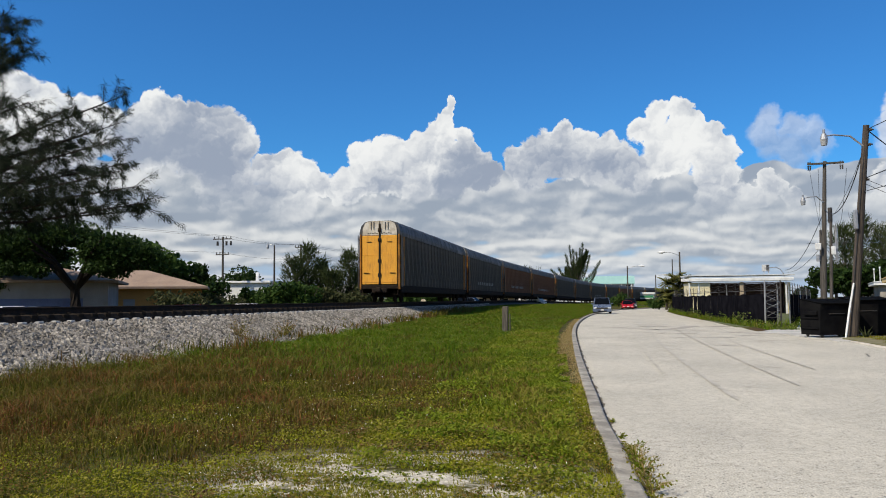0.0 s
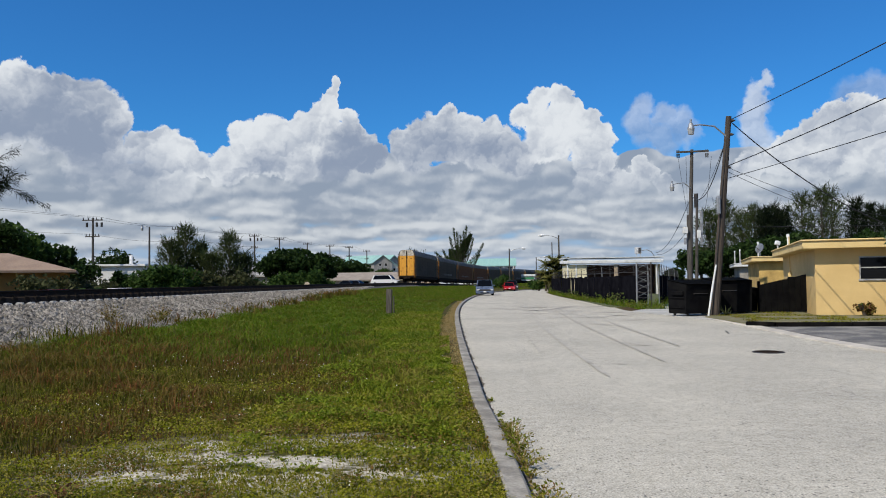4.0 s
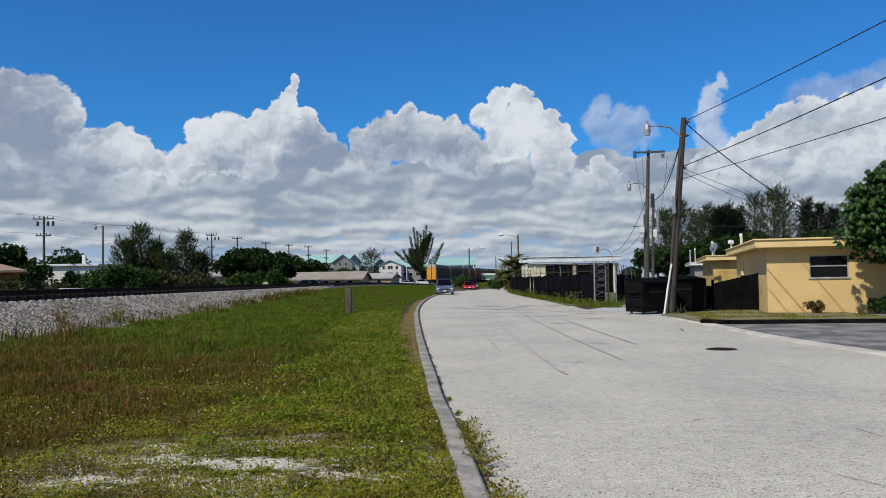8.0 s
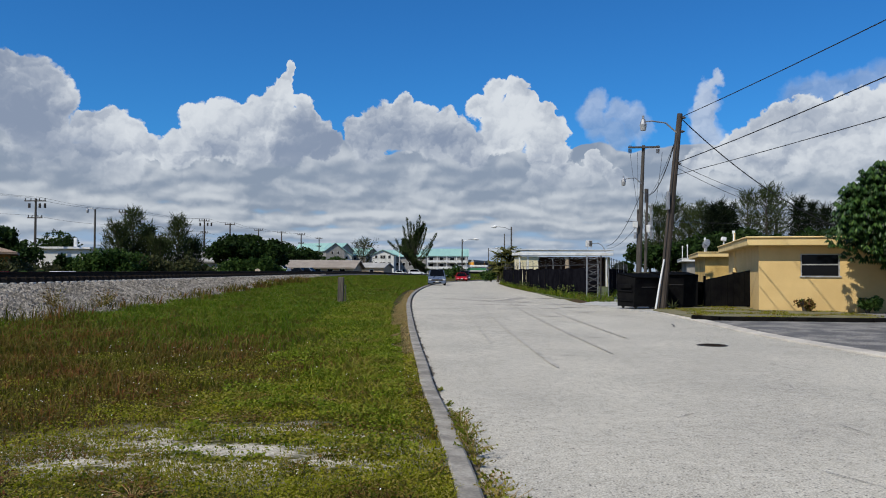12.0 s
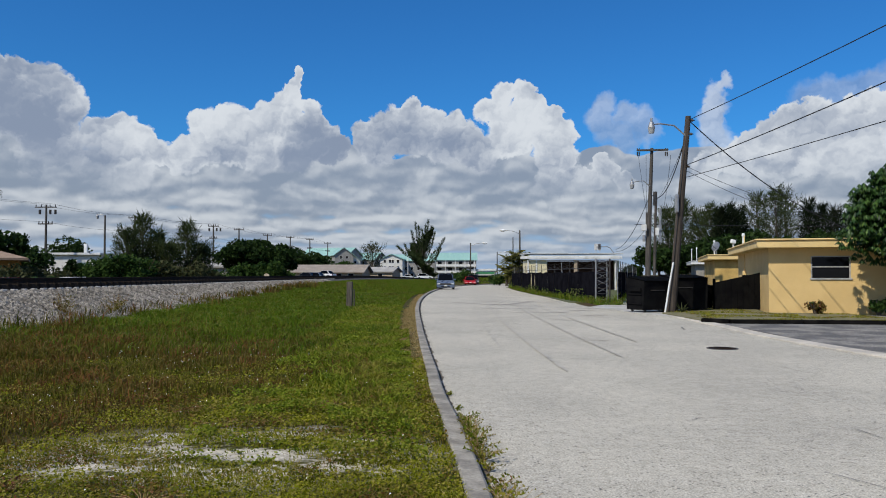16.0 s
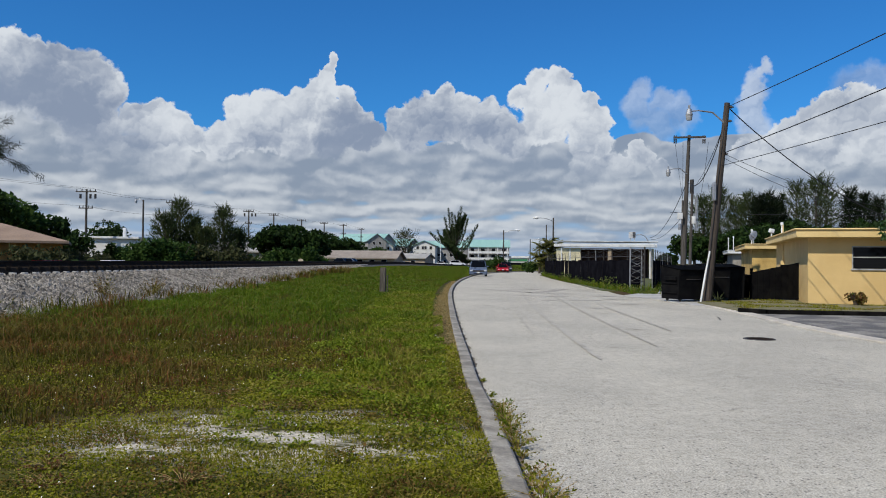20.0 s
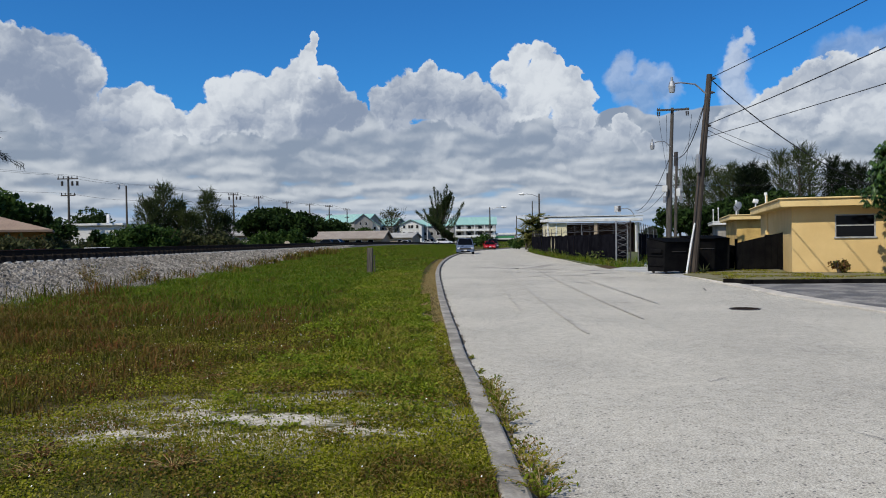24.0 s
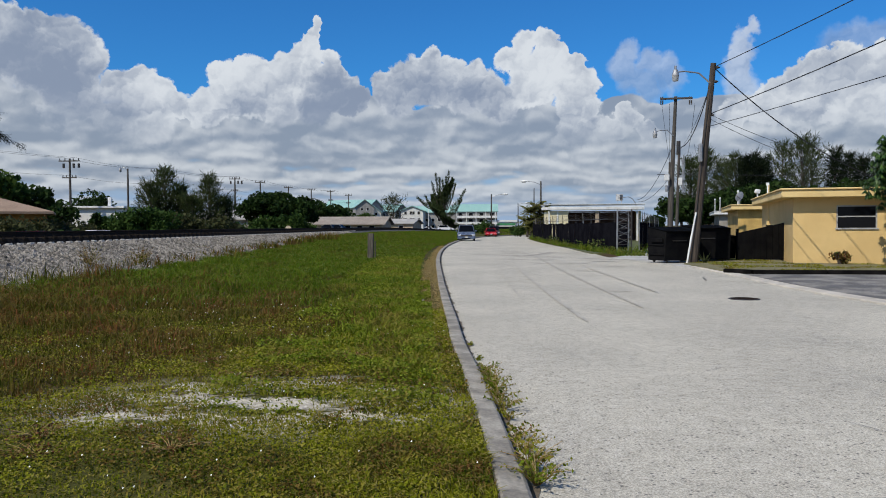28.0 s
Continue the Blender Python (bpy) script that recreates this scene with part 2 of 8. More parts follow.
def leafy(name, stops, patch=None, scale=0.6, through_light=0.25, rough=0.6, low=0.42, high=0.60):
    """Leaves or blades: each loose piece takes a colour of its own from the stops; patch: a second set taking over in wide patches."""
    m = bpy.data.materials.new(name)
    m.use_nodes = True
    n = Nodes(m.node_tree)
    g = n.add("ShaderNodeNewGeometry")

    def ramp(colors):
        r = n.add("ShaderNodeValToRGB")
        while len(r.color_ramp.elements) < len(colors):
            r.color_ramp.elements.new(0.5)
        for i, (e, c) in enumerate(zip(r.color_ramp.elements, colors)):
            e.position, e.color = i / max(1, len(colors) - 1), (*c, 1)
        n.join(g.outputs["Random Per Island"], r.inputs[0])
        return r.outputs[0]

    tint = ramp(stops)
    if patch:
        tint = n.mix(n.step(n.noise(g.outputs["Position"], scale, 4, 0.6)[0], low, high), tint, ramp(patch))
    b = n.add("ShaderNodeBsdfPrincipled")
    n.put(b.inputs["Base Color"], tint)
    b.inputs["Roughness"].default_value = rough
    b.inputs["Specular IOR Level"].default_value = 0.35 if rough < 0.5 else 0.08
    t = n.add("ShaderNodeBsdfTranslucent")
    n.put(t.inputs["Color"], tint)
    s = n.add("ShaderNodeMixShader")
    s.inputs[0].default_value = through_light
    n.join(b.outputs[0], s.inputs[1])
    n.join(t.outputs[0], s.inputs[2])
    o = n.add("ShaderNodeOutputMaterial")
    n.join(s.outputs[0], o.inputs[0])
    return m


def glass(name, tint=(0.02, 0.025, 0.03), gloss=0.45):
    m = bpy.data.materials.new(name)
    m.use_nodes = True
    b = m.node_tree.nodes["Principled BSDF"]
    b.inputs["Base Color"].default_value = (*tint, 1)
    b.inputs["Roughness"].default_value = 0.08
    b.inputs["Specular IOR Level"].default_value = gloss
    return m


def ground_material():
    """Sandy soil under a thin sward: olive, straw and rusty patches, bare sand close to the kerb end."""
    m = bpy.data.materials.new("verge_soil")
    m.use_nodes = True
    n = Nodes(m.node_tree)
    where = n.add("ShaderNodeNewGeometry").outputs["Position"]
    green = n.mix(n.step(n.noise(where, 0.9, 5)[0], 0.35, 0.65), (0.045, 0.052, 0.010), (0.078, 0.070, 0.018))
    rust = n.mix(n.step(n.noise(where, 0.35, 4)[0], 0.48, 0.62), green, (0.064, 0.044, 0.022))
    sand = n.mix(n.step(n.noise(where, 14, 5)[0], 0.3, 0.7), (0.36, 0.325, 0.26), (0.60, 0.55, 0.46))
    split = n.add("ShaderNodeSeparateXYZ")
    n.join(where, split.inputs[0])
    spread = n.vec("MULTIPLY", n.vec("SUBTRACT", where, (-2.0, 6.7, 0.1)), (0.45, 0.75, 0))
    near = n.step(n.vec("LENGTH", spread), 1.1, 0.55)
    bare = n.math("MULTIPLY", n.step(n.noise(n.vec("MULTIPLY", where, (1, 1.4, 1)), 2.4, 6, 0.65)[0], 0.40, 0.52), near)
    tint = n.mix(bare, rust, sand)
    tint = n.mix(0.35, tint, n.mix(n.step(n.noise(where, 35, 4)[0], 0.3, 0.7), (0.15, 0.15, 0.15), (0.9, 0.9, 0.9)), "OVERLAY")
    b = n.add("ShaderNodeBsdfPrincipled")
    n.put(b.inputs["Base Color"], tint)
    b.inputs["Roughness"].default_value = 0.95
    b.inputs["Specular IOR Level"].default_value = 0.1
    k = n.add("ShaderNodeBump")
    k.inputs["Strength"].default_value, k.inputs["Distance"].default_value = 0.6, 0.05
    n.join(n.noise(where, 12, 5)[0], k.inputs["Height"])
    n.join(k.outputs[0], b.inputs["Normal"])
    o = n.add("ShaderNodeOutputMaterial")
    n.join(b.outputs[0], o.inputs[0])
    return m


def road_material():
    """Old pale limerock asphalt: fine aggregate, wide worn patches, darker wheel lines."""
    m = bpy.data.materials.new("pale_road")
    m.use_nodes = True
    n = Nodes(m.node_tree)
    where = n.add("ShaderNodeNewGeometry").outputs["Position"]
    tint = n.mix(n.step(n.noise(n.vec("MULTIPLY", where, (1.0, 0.8, 1)), 0.35, 6, 0.6)[0], 0.33, 0.68), (0.500, 0.465, 0.386), (0.412, 0.383, 0.320))
    def grains(scale):
        cell = n.add("ShaderNodeTexVoronoi")
        n.join(where, cell.inputs["Vector"])
        cell.inputs["Scale"].default_value = scale
        split = n.add("ShaderNodeSeparateXYZ")
        n.join(cell.outputs["Color"], split.inputs[0])
        return cell.outputs["Distance"], split.outputs[0]

    speck = n.noise(where, 60, 4, 0.75)[0]
    tint = n.mix(0.8, tint, n.mix(n.step(speck, 0.30, 0.70), (0.20, 0.20, 0.20), (0.80, 0.80, 0.80)), "OVERLAY")
    far_off, dark = grains(34)
    tint = n.mix(n.math("MULTIPLY", n.step(dark, 0.78, 0.92), n.step(far_off, 0.50, 0.25)), tint, (0.13, 0.122, 0.11))
    far_off, pale = grains(52)
    tint = n.mix(n.math("MULTIPLY", n.step(pale, 0.70, 0.90), n.step(far_off, 0.42, 0.20)), tint, (0.62, 0.59, 0.52))
    chips = n.noise(where, 17, 4, 0.75)[0]
    tint = n.mix(0.28, tint, n.mix(n.step(chips, 0.36, 0.64), (0.28, 0.28, 0.28), (0.70, 0.70, 0.70)), "OVERLAY")
    mott = n.noise(where, 5, 5, 0.7)[0]
    tint = n.mix(0.5, tint, n.mix(n.step(mott, 0.35, 0.65), (0.40, 0.40, 0.40), (0.57, 0.57, 0.57)), "OVERLAY")
    pits = n.add("ShaderNodeTexVoronoi")
    n.join(where, pits.inputs["Vector"])
    pits.inputs["Scale"].default_value = 7.0
    spot = n.math("MULTIPLY", n.step(pits.outputs["Distance"], 0.10, 0.04), n.step(n.noise(where, 1.3, 3)[0], 0.48, 0.62))
    tint = n.mix(n.math("MULTIPLY", spot, 0.8), tint, (0.13, 0.125, 0.12))
    lines = n.noise(n.vec("ADD", n.vec("MULTIPLY", where, (0.9, 0.25, 1)), (3, 1, 0)), 1.0, 5, 0.55)[0]
    vein = n.step(n.math("ABSOLUTE", n.math("SUBTRACT", lines, 0.5)), 0.006, 0.001)
    vein = n.math("MULTIPLY", vein, n.step(n.noise(where, 0.3, 2)[0], 0.52, 0.60))
    tint = n.mix(n.math("MULTIPLY", vein, 0.45), tint, (0.16, 0.155, 0.15))
    b = n.add("ShaderNodeBsdfPrincipled")
    n.put(b.inputs["Base Color"], tint)
    b.inputs["Roughness"].default_value = 0.9
    b.inputs["Specular IOR Level"].default_value = 0.25
    k = n.add("ShaderNodeBump")
    k.inputs["Strength"].default_value, k.inputs["Distance"].default_value = 0.35, 0.012
    n.join(speck, k.inputs["Height"])
    n.join(k.outputs[0], b.inputs["Normal"])
    o = n.add("ShaderNodeOutputMaterial")
    n.join(b.outputs[0], o.inputs[0])
    return m


SOIL, ROAD = ground_material(), road_material()
CONCRETE = surf("kerb_concrete", (0.35, 0.318, 0.262), (0.19, 0.172, 0.143), 3.2, 0.9, grain=30, each=0.06)
PALE_CONCRETE = surf("pale_concrete", (0.55, 0.50, 0.42), (0.40, 0.365, 0.31), 1.2, 0.9, grain=30)
DRIVE = surf("driveway_slab", (0.46, 0.445, 0.41), (0.34, 0.33, 0.30), 0.8, 0.9, grain=30, world=True)
ASPHALT = surf("grey_asphalt", (0.105, 0.100, 0.093), (0.23, 0.215, 0.19), 1.1, 0.92, grain=20, world=True, stretch=(1, 1, 1), fine=0.5, bump=0.5, low=0.42, high=0.60)
TIMBER_BLACK = surf("black_timber", (0.006, 0.006, 0.006), (0.014, 0.013, 0.012), 2, 0.95, spec=0.0)
BALLAST = surf("ballast_bed", (0.085, 0.079, 0.070), (0.036, 0.033, 0.029), 9, 0.95, bump=0.9, grain=16, world=True)
STONE = surf("ballast_stone", (0.275, 0.247, 0.206), (0.165, 0.146, 0.120), 1.5, 0.9, island=0.60, bump=0.2, grain=30, world=True)
RAIL = surf("rail_steel", (0.020, 0.015, 0.012), (0.038, 0.024, 0.017), 3, 0.85, spec=0.1)
# ties and oily bed: shade below the rails deepens both colours
TIE = surf("dark_timber_tie", (0.016, 0.013, 0.010), (0.028, 0.022, 0.017), 3, 0.95, spec=0.05)
BED = surf("oil_stained_shaded_ballast", (0.022, 0.019, 0.016), (0.014, 0.012, 0.011), 6, 0.95, spec=0.05, bump=0.8, grain=14, world=True)
WOOD_POLE = surf("weathered_pole", (0.034, 0.026, 0.020), (0.075, 0.058, 0.045), 3, 0.9, stretch=(6, 6, 0.5), bump=0.5, grain=12)
GREY_POLE = surf("grey_pole", (0.085, 0.075, 0.064), (0.050, 0.044, 0.037), 3, 0.9, stretch=(6, 6, 0.5), bump=0.5, grain=12)
STEEL = surf("galvanised_steel", (0.42, 0.43, 0.44), (0.28, 0.28, 0.285), 4, 0.5, metal=0.6, bump=0.05)
WIRE = surf("black_cable", (0.012, 0.012, 0.014), None, 2, 0.7, bump=0)
DARK_METAL = surf("dark_metal", (0.035, 0.036, 0.038), (0.06, 0.05, 0.042), 3, 0.6, metal=0.3)
BIN_BLACK = surf("black_bin_steel", (0.005, 0.005, 0.006), (0.010, 0.010, 0.010), 2, 0.9, bump=0.1, spec=0.03)
SCREEN_BLACK = surf("black_windscreen", (0.005, 0.005, 0.007), (0.011, 0.011, 0.014), 1.2, 0.95, spec=0.0)
WHITE_PAINT = surf("white_paint", (0.80, 0.80, 0.78), (0.62, 0.62, 0.59), 1.4, 0.7)
CREAM = surf("cream_wall", (0.74, 0.66, 0.42), (0.62, 0.55, 0.36), 0.9, 0.85, bump=0.2)
YELLOW = surf("yellow_stucco", (0.69, 0.485, 0.205), (0.62, 0.43, 0.18), 0.7, 0.9, bump=0.35, grain=55, fine=0.1)
YELLOW_TRIM = surf("pale_yellow_trim", (0.74, 0.54, 0.24), (0.66, 0.47, 0.20), 1.0, 0.8)
TAN = surf("tan_stucco", (0.46, 0.36, 0.25), (0.40, 0.31, 0.215), 0.7, 0.9, bump=0.3, grain=50)
GREY_WALL = surf("grey_stucco", (0.30, 0.29, 0.275), (0.24, 0.23, 0.215), 0.5, 0.9)
OFFWHITE = surf("offwhite_stucco", (0.70, 0.69, 0.64), (0.60, 0.59, 0.55), 0.5, 0.9)
BLUE_WALL = surf("blue_grey_stucco", (0.13, 0.16, 0.26), (0.11, 0.13, 0.21), 0.5, 0.9)
ORANGE_WALL = surf("ochre_stucco", (0.52, 0.26, 0.07), (0.45, 0.22, 0.06), 0.5, 0.9)
MINT_ROOF = surf("mint_metal_roof", (0.25, 0.43, 0.385), (0.30, 0.48, 0.425), 0.4, 0.45, stretch=(3, 0.3, 1))
BROWN_ROOF = surf("brown_shingles", (0.24, 0.165, 0.115), (0.30, 0.215, 0.155), 0.6, 0.9, bump=0.4, grain=9)
GREY_ROOF = surf("grey_gravel_roof", (0.30, 0.29, 0.27), (0.38, 0.37, 0.345), 0.5, 0.9)
DARK_OPENING = surf("dark_interior", (0.020, 0.018, 0.017), None, 1, 0.9, bump=0)
MAROON = surf("maroon_door", (0.045, 0.018, 0.015), None, 1, 0.8, bump=0)
WINDOW_GLASS = glass("window_glass", (0.008, 0.008, 0.009), 0.16)
CAR_GLASS = glass("tinted_car_glass", (0.004, 0.005, 0.007), 0.06)
LAMP_GLASS = surf("frosted_refractor", (0.36, 0.37, 0.37), (0.25, 0.25, 0.25), 6, 0.25, bump=0.1)
ORANGE = surf("faded_orange_paint", (0.74, 0.335, 0.032), (0.46, 0.19, 0.025), 2.2, 0.55, bump=0.06, stretch=(2.4, 2.4, 0.45), low=0.46, high=0.80)
RACK_WHITE = surf("weathered_offwhite_paint", (0.62, 0.57, 0.48), (0.44, 0.38, 0.29), 2.2, 0.7, bump=0.06)
RACK_GREY = surf("sooty_galvanised_panel", (0.112, 0.094, 0.072), (0.064, 0.052, 0.040), 1.2, 0.85, metal=0.0, bump=0.1, each=0.12, spec=0.06, stretch=(1, 1, 0.4))
RACK_BROWN = surf("rusty_brown_panel", (0.200, 0.085, 0.040), (0.105, 0.052, 0.030), 1.2, 0.85, metal=0.0, spec=0.06, bump=0.1, stretch=(1, 1, 0.4))
ROOF_STEEL = surf("dull_roof_steel", (0.075, 0.075, 0.078), (0.045, 0.044, 0.046), 1.0, 0.6, metal=0.0, spec=0.25, bump=0.05)
UNDER = surf("greasy_underframe", (0.016, 0.013, 0.011), (0.034, 0.024, 0.018), 3, 0.9, spec=0.05)
MARKING = surf("faded_white_stencil", (0.30, 0.285, 0.26), (0.15, 0.14, 0.125), 3, 0.8, bump=0)
RUBBER = surf("black_rubber", (0.004, 0.004, 0.004), None, 4, 0.95, spec=0.03)
SILVER_CAR = surf("silver_blue_car_paint", (0.115, 0.150, 0.225), (0.13, 0.165, 0.24), 1, 0.3, metal=0.2, bump=0, fine=0.02)
RED_CAR = surf("red_car_paint", (0.45, 0.012, 0.014), (0.40, 0.010, 0.012), 1, 0.28, bump=0, fine=0.02)
WHITE_CAR = surf("white_car_paint", (0.74, 0.74, 0.74), (0.70, 0.70, 0.70), 1, 0.3, bump=0, fine=0.02)
DARK_CAR = surf("dark_car_paint", (0.025, 0.028, 0.04), None, 1, 0.3, bump=0, fine=0.02)
CHROME = surf("bright_trim", (0.55, 0.56, 0.57), None, 4, 0.25, metal=0.9, bump=0)
HEADLIGHT = surf("headlight_lens", (0.60, 0.62, 0.64), None, 4, 0.15, bump=0)
RED_LENS = surf("red_lens", (0.30, 0.01, 0.01), None, 4, 0.2, bump=0)
GREEN_BOX = surf("dark_green_plastic", (0.012, 0.055, 0.030), (0.010, 0.040, 0.024), 2, 0.5, bump=0.05)
BARK = surf("grey_brown_bark", (0.085, 0.068, 0.052), (0.050, 0.040, 0.032), 4, 0.95, bump=0.6, grain=14, stretch=(4, 4, 0.8))
# darker copy of the bark, with the crown's shade put into the colour
DARK_BARK = surf("shaded_bark", (0.030, 0.024, 0.019), (0.016, 0.013, 0.011), 4, 0.95, bump=0.6, grain=14, stretch=(4, 4, 0.8), spec=0.1)
LEAF_DARK = leafy("dark_broad_leaves", ((0.010, 0.022, 0.006), (0.022, 0.045, 0.010), (0.040, 0.072, 0.016)))
LEAF_MID = leafy("green_broad_leaves", ((0.018, 0.040, 0.010), (0.038, 0.078, 0.016), (0.070, 0.115, 0.024)))
LEAF_OLIVE = leafy("olive_thin_leaves", ((0.030, 0.040, 0.016), (0.058, 0.068, 0.026), (0.085, 0.085, 0.038)))
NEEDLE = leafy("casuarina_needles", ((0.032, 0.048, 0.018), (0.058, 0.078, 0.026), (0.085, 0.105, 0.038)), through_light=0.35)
# darker copy of the needles: shade is put into the colour
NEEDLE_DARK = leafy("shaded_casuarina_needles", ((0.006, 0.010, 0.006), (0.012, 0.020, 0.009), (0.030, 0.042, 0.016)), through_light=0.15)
LEAF_GLOSSY = leafy("glossy_umbrella_leaves", ((0.006, 0.018, 0.003), (0.014, 0.040, 0.006), (0.032, 0.076, 0.012), (0.085, 0.150, 0.026)), rough=0.42, through_light=0.15)
FROND = leafy("palm_fronds", ((0.040, 0.060, 0.018), (0.070, 0.095, 0.028), (0.16, 0.14, 0.06)))
# olive and rusty blades, darkened: some shade between them is in the colour
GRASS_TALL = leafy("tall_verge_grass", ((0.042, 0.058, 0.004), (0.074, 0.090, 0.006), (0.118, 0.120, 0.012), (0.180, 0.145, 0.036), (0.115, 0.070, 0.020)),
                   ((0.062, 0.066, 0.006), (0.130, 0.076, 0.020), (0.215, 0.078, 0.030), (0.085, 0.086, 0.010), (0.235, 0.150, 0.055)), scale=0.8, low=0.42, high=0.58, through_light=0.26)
GRASS_FAR = leafy("green_verge_grass", ((0.058, 0.116, 0.005), (0.090, 0.152, 0.008), (0.130, 0.178, 0.012), (0.185, 0.175, 0.034)),
                  ((0.075, 0.112, 0.008), (0.115, 0.120, 0.016), (0.155, 0.096, 0.026)), scale=0.45, low=0.50, high=0.68, through_light=0.3)
GRASS_SHORT = leafy("short_verge_grass", ((0.130, 0.152, 0.005), (0.215, 0.228, 0.010), (0.295, 0.285, 0.026), (0.340, 0.285, 0.080)),
                    ((0.066, 0.098, 0.005), (0.115, 0.130, 0.010), (0.185, 0.090, 0.030), (0.235, 0.205, 0.050)), scale=1.3, low=0.44, high=0.62, through_light=0.35)
GRASS_LUSH = leafy("lush_kerb_weeds", ((0.084, 0.130, 0.006), (0.155, 0.200, 0.012), (0.245, 0.285, 0.032)),
                   ((0.15, 0.175, 0.016), (0.23, 0.230, 0.03), (0.26, 0.20, 0.05)), scale=1.1, low=0.46, high=0.60, through_light=0.35)
STRAW = leafy("dry_straw", ((0.28, 0.18, 0.06), (0.40, 0.275, 0.11), (0.48, 0.37, 0.18), (0.20, 0.18, 0.04)))
PETAL = surf("white_petals", (0.78, 0.78, 0.74), None, 4, 0.7, bump=0)


# ---- mesh helpers ----
def link(name, bm, material, parent=None, label=""):
    me = bpy.data.meshes.new(name)
    bm.to_mesh(me)
    bm.free()
    me.materials.append(material)
    ob = new(name, me)
    if parent:
        ob.parent = parent
    if label:
        ob["label"] = label
    return ob


def part(name, bm, material, parent, label=""):
    """One mesh object under a thing or under a part."""
    return link(name, bm, material, parent, label)


def soup(name, verts, faces, material, parent=None, smooth=False):
    """A mesh from arrays: verts (n,3), faces (m,3) or (m,4)."""
    verts, faces = np.asarray(verts, np.float32), np.asarray(faces, np.int32)
    me = bpy.data.meshes.new(name)
    k = faces.shape[1]
    me.vertices.add(len(verts))
    me.vertices.foreach_set("co", verts.ravel())
    me.loops.add(faces.size)
    me.loops.foreach_set("vertex_index", faces.ravel())
    me.polygons.add(len(faces))
    me.polygons.foreach_set("loop_start", np.arange(len(faces), dtype=np.int32) * k)
    me.polygons.foreach_set("loop_total", np.full(len(faces), k, np.int32))
    me.polygons.foreach_set("use_smooth", np.full(len(faces), smooth, bool))
    me.update(calc_edges=True)
    me.materials.append(material)
    ob = new(name, me)
    if parent:
        ob.parent = parent
    return ob


def box(bm, size, at=(0, 0, 0), turn=(0, 0, 0), bevel=0.0):
    m = pose(*at, *turn) @ Matrix.Diagonal((*size, 1))
    made = bmesh.ops.create_cube(bm, size=1.0, matrix=m)["verts"]
    if bevel:
        edges = list({e for v in made for e in v.link_edges})
        bmesh.ops.bevel(bm, geom=edges, offset=bevel, segments=1, affect="EDGES")
    return bm


def tube(bm, a, b, ra, rb=None, sides=8):
    a, b = Vector(a), Vector(b)
    rb = ra if rb is None else rb
    m = Matrix.Translation((a + b) / 2) @ (b - a).to_track_quat("Z", "Y").to_matrix().to_4x4()
    bmesh.ops.create_cone(bm, cap_ends=True, segments=sides, radius1=ra, radius2=rb, depth=(b - a).length, matrix=m)
    return bm


def bent(bm, points, radii, sides=6):
    """A tube through several points, tapering."""
    points = [Vector(p) for p in points]
    rings = []
    for i, p in enumerate(points):
        d = (points[min(i + 1, len(points) - 1)] - points[max(i - 1, 0)]).normalized()
        q = d.to_track_quat("Z", "Y")
        rings.append([bm.verts.new(p + q @ Vector((math.cos(a) * radii[i], math.sin(a) * radii[i], 0)))
                      for a in (2 * math.pi * k / sides for k in range(sides))])
    for r, s in zip(rings, rings[1:]):
        for k in range(sides):
            bm.faces.new((r[k], r[(k + 1) % sides], s[(k + 1) % sides], s[k]))
    bm.faces.new(rings[0][::-1])
    bm.faces.new(rings[-1])
    return bm


def prism(bm, outline, depth, axis="y"):
    """A flat outline of (a, z) pairs pushed through depth (from, to) along y or x."""
    def at(a, z, d):
        return (a, d, z) if axis == "y" else (d, a, z)
    lo, hi = [[bm.verts.new(at(a, z, d)) for a, z in outline] for d in depth]
    bm.faces.new(lo)
    bm.faces.new(hi[::-1])
    k = len(outline)
    for i in range(k):
        bm.faces.new((lo[i], hi[i], hi[(i + 1) % k], lo[(i + 1) % k]))
    bmesh.ops.recalc_face_normals(bm, faces=bm.faces[:])
    return bm


def empty(name, m, label, category, group="", kind=""):
    ob = new(name)
    ob.matrix_world = m
    ob.empty_display_size = 0.2
    return tagged(ob, label, category, group, kind)


B = bmesh.new

# ---- the large structure: verge, road, kerbs, railway bank ----
KERB_Y = (-40, 2, 5.76, 8.5, 10.3, 12.95, 16.8, 23.9, 35, 45.6, 58.7, 77, 95, 112, 126, 138, 150)
KERB_X = (1.2, 0.42, 0.20, -0.04, -0.22, -0.41, -0.70, -1.19, -1.88, -2.38, -2.70, -2.66, -2.0, -0.2, 3.2, 8.5, 17)
SIDE_Y = (-40, 5, 14.6, 19.1, 26.9, 31, 36, 39, 47, 67, 90, 104, 112, 122, 130, 140, 150)
SIDE_X = (9.0, 8.6, 8.11, 7.70, 7.85, 7.9, 7.2, 6.5, 6.39, 5.7, 5.5, 6.0, 8.0, 14, 22, 34, 48)
TRACK_Y = (-160, -40, 0, 30, 54, 85, 116, 150, 182, 232, 257, 307, 345, 395, 500, 700, 1000, 1400)
TRACK_X = (-11.5, -15.3, -15.9, -16.2, -16.5, -17.1, -17.2, -15.8, -13.3, -8.4, -5.1, 2.5, 9.9, 19.9, 43.5, 96, 186, 316)
RAIL_TOP = 1.48


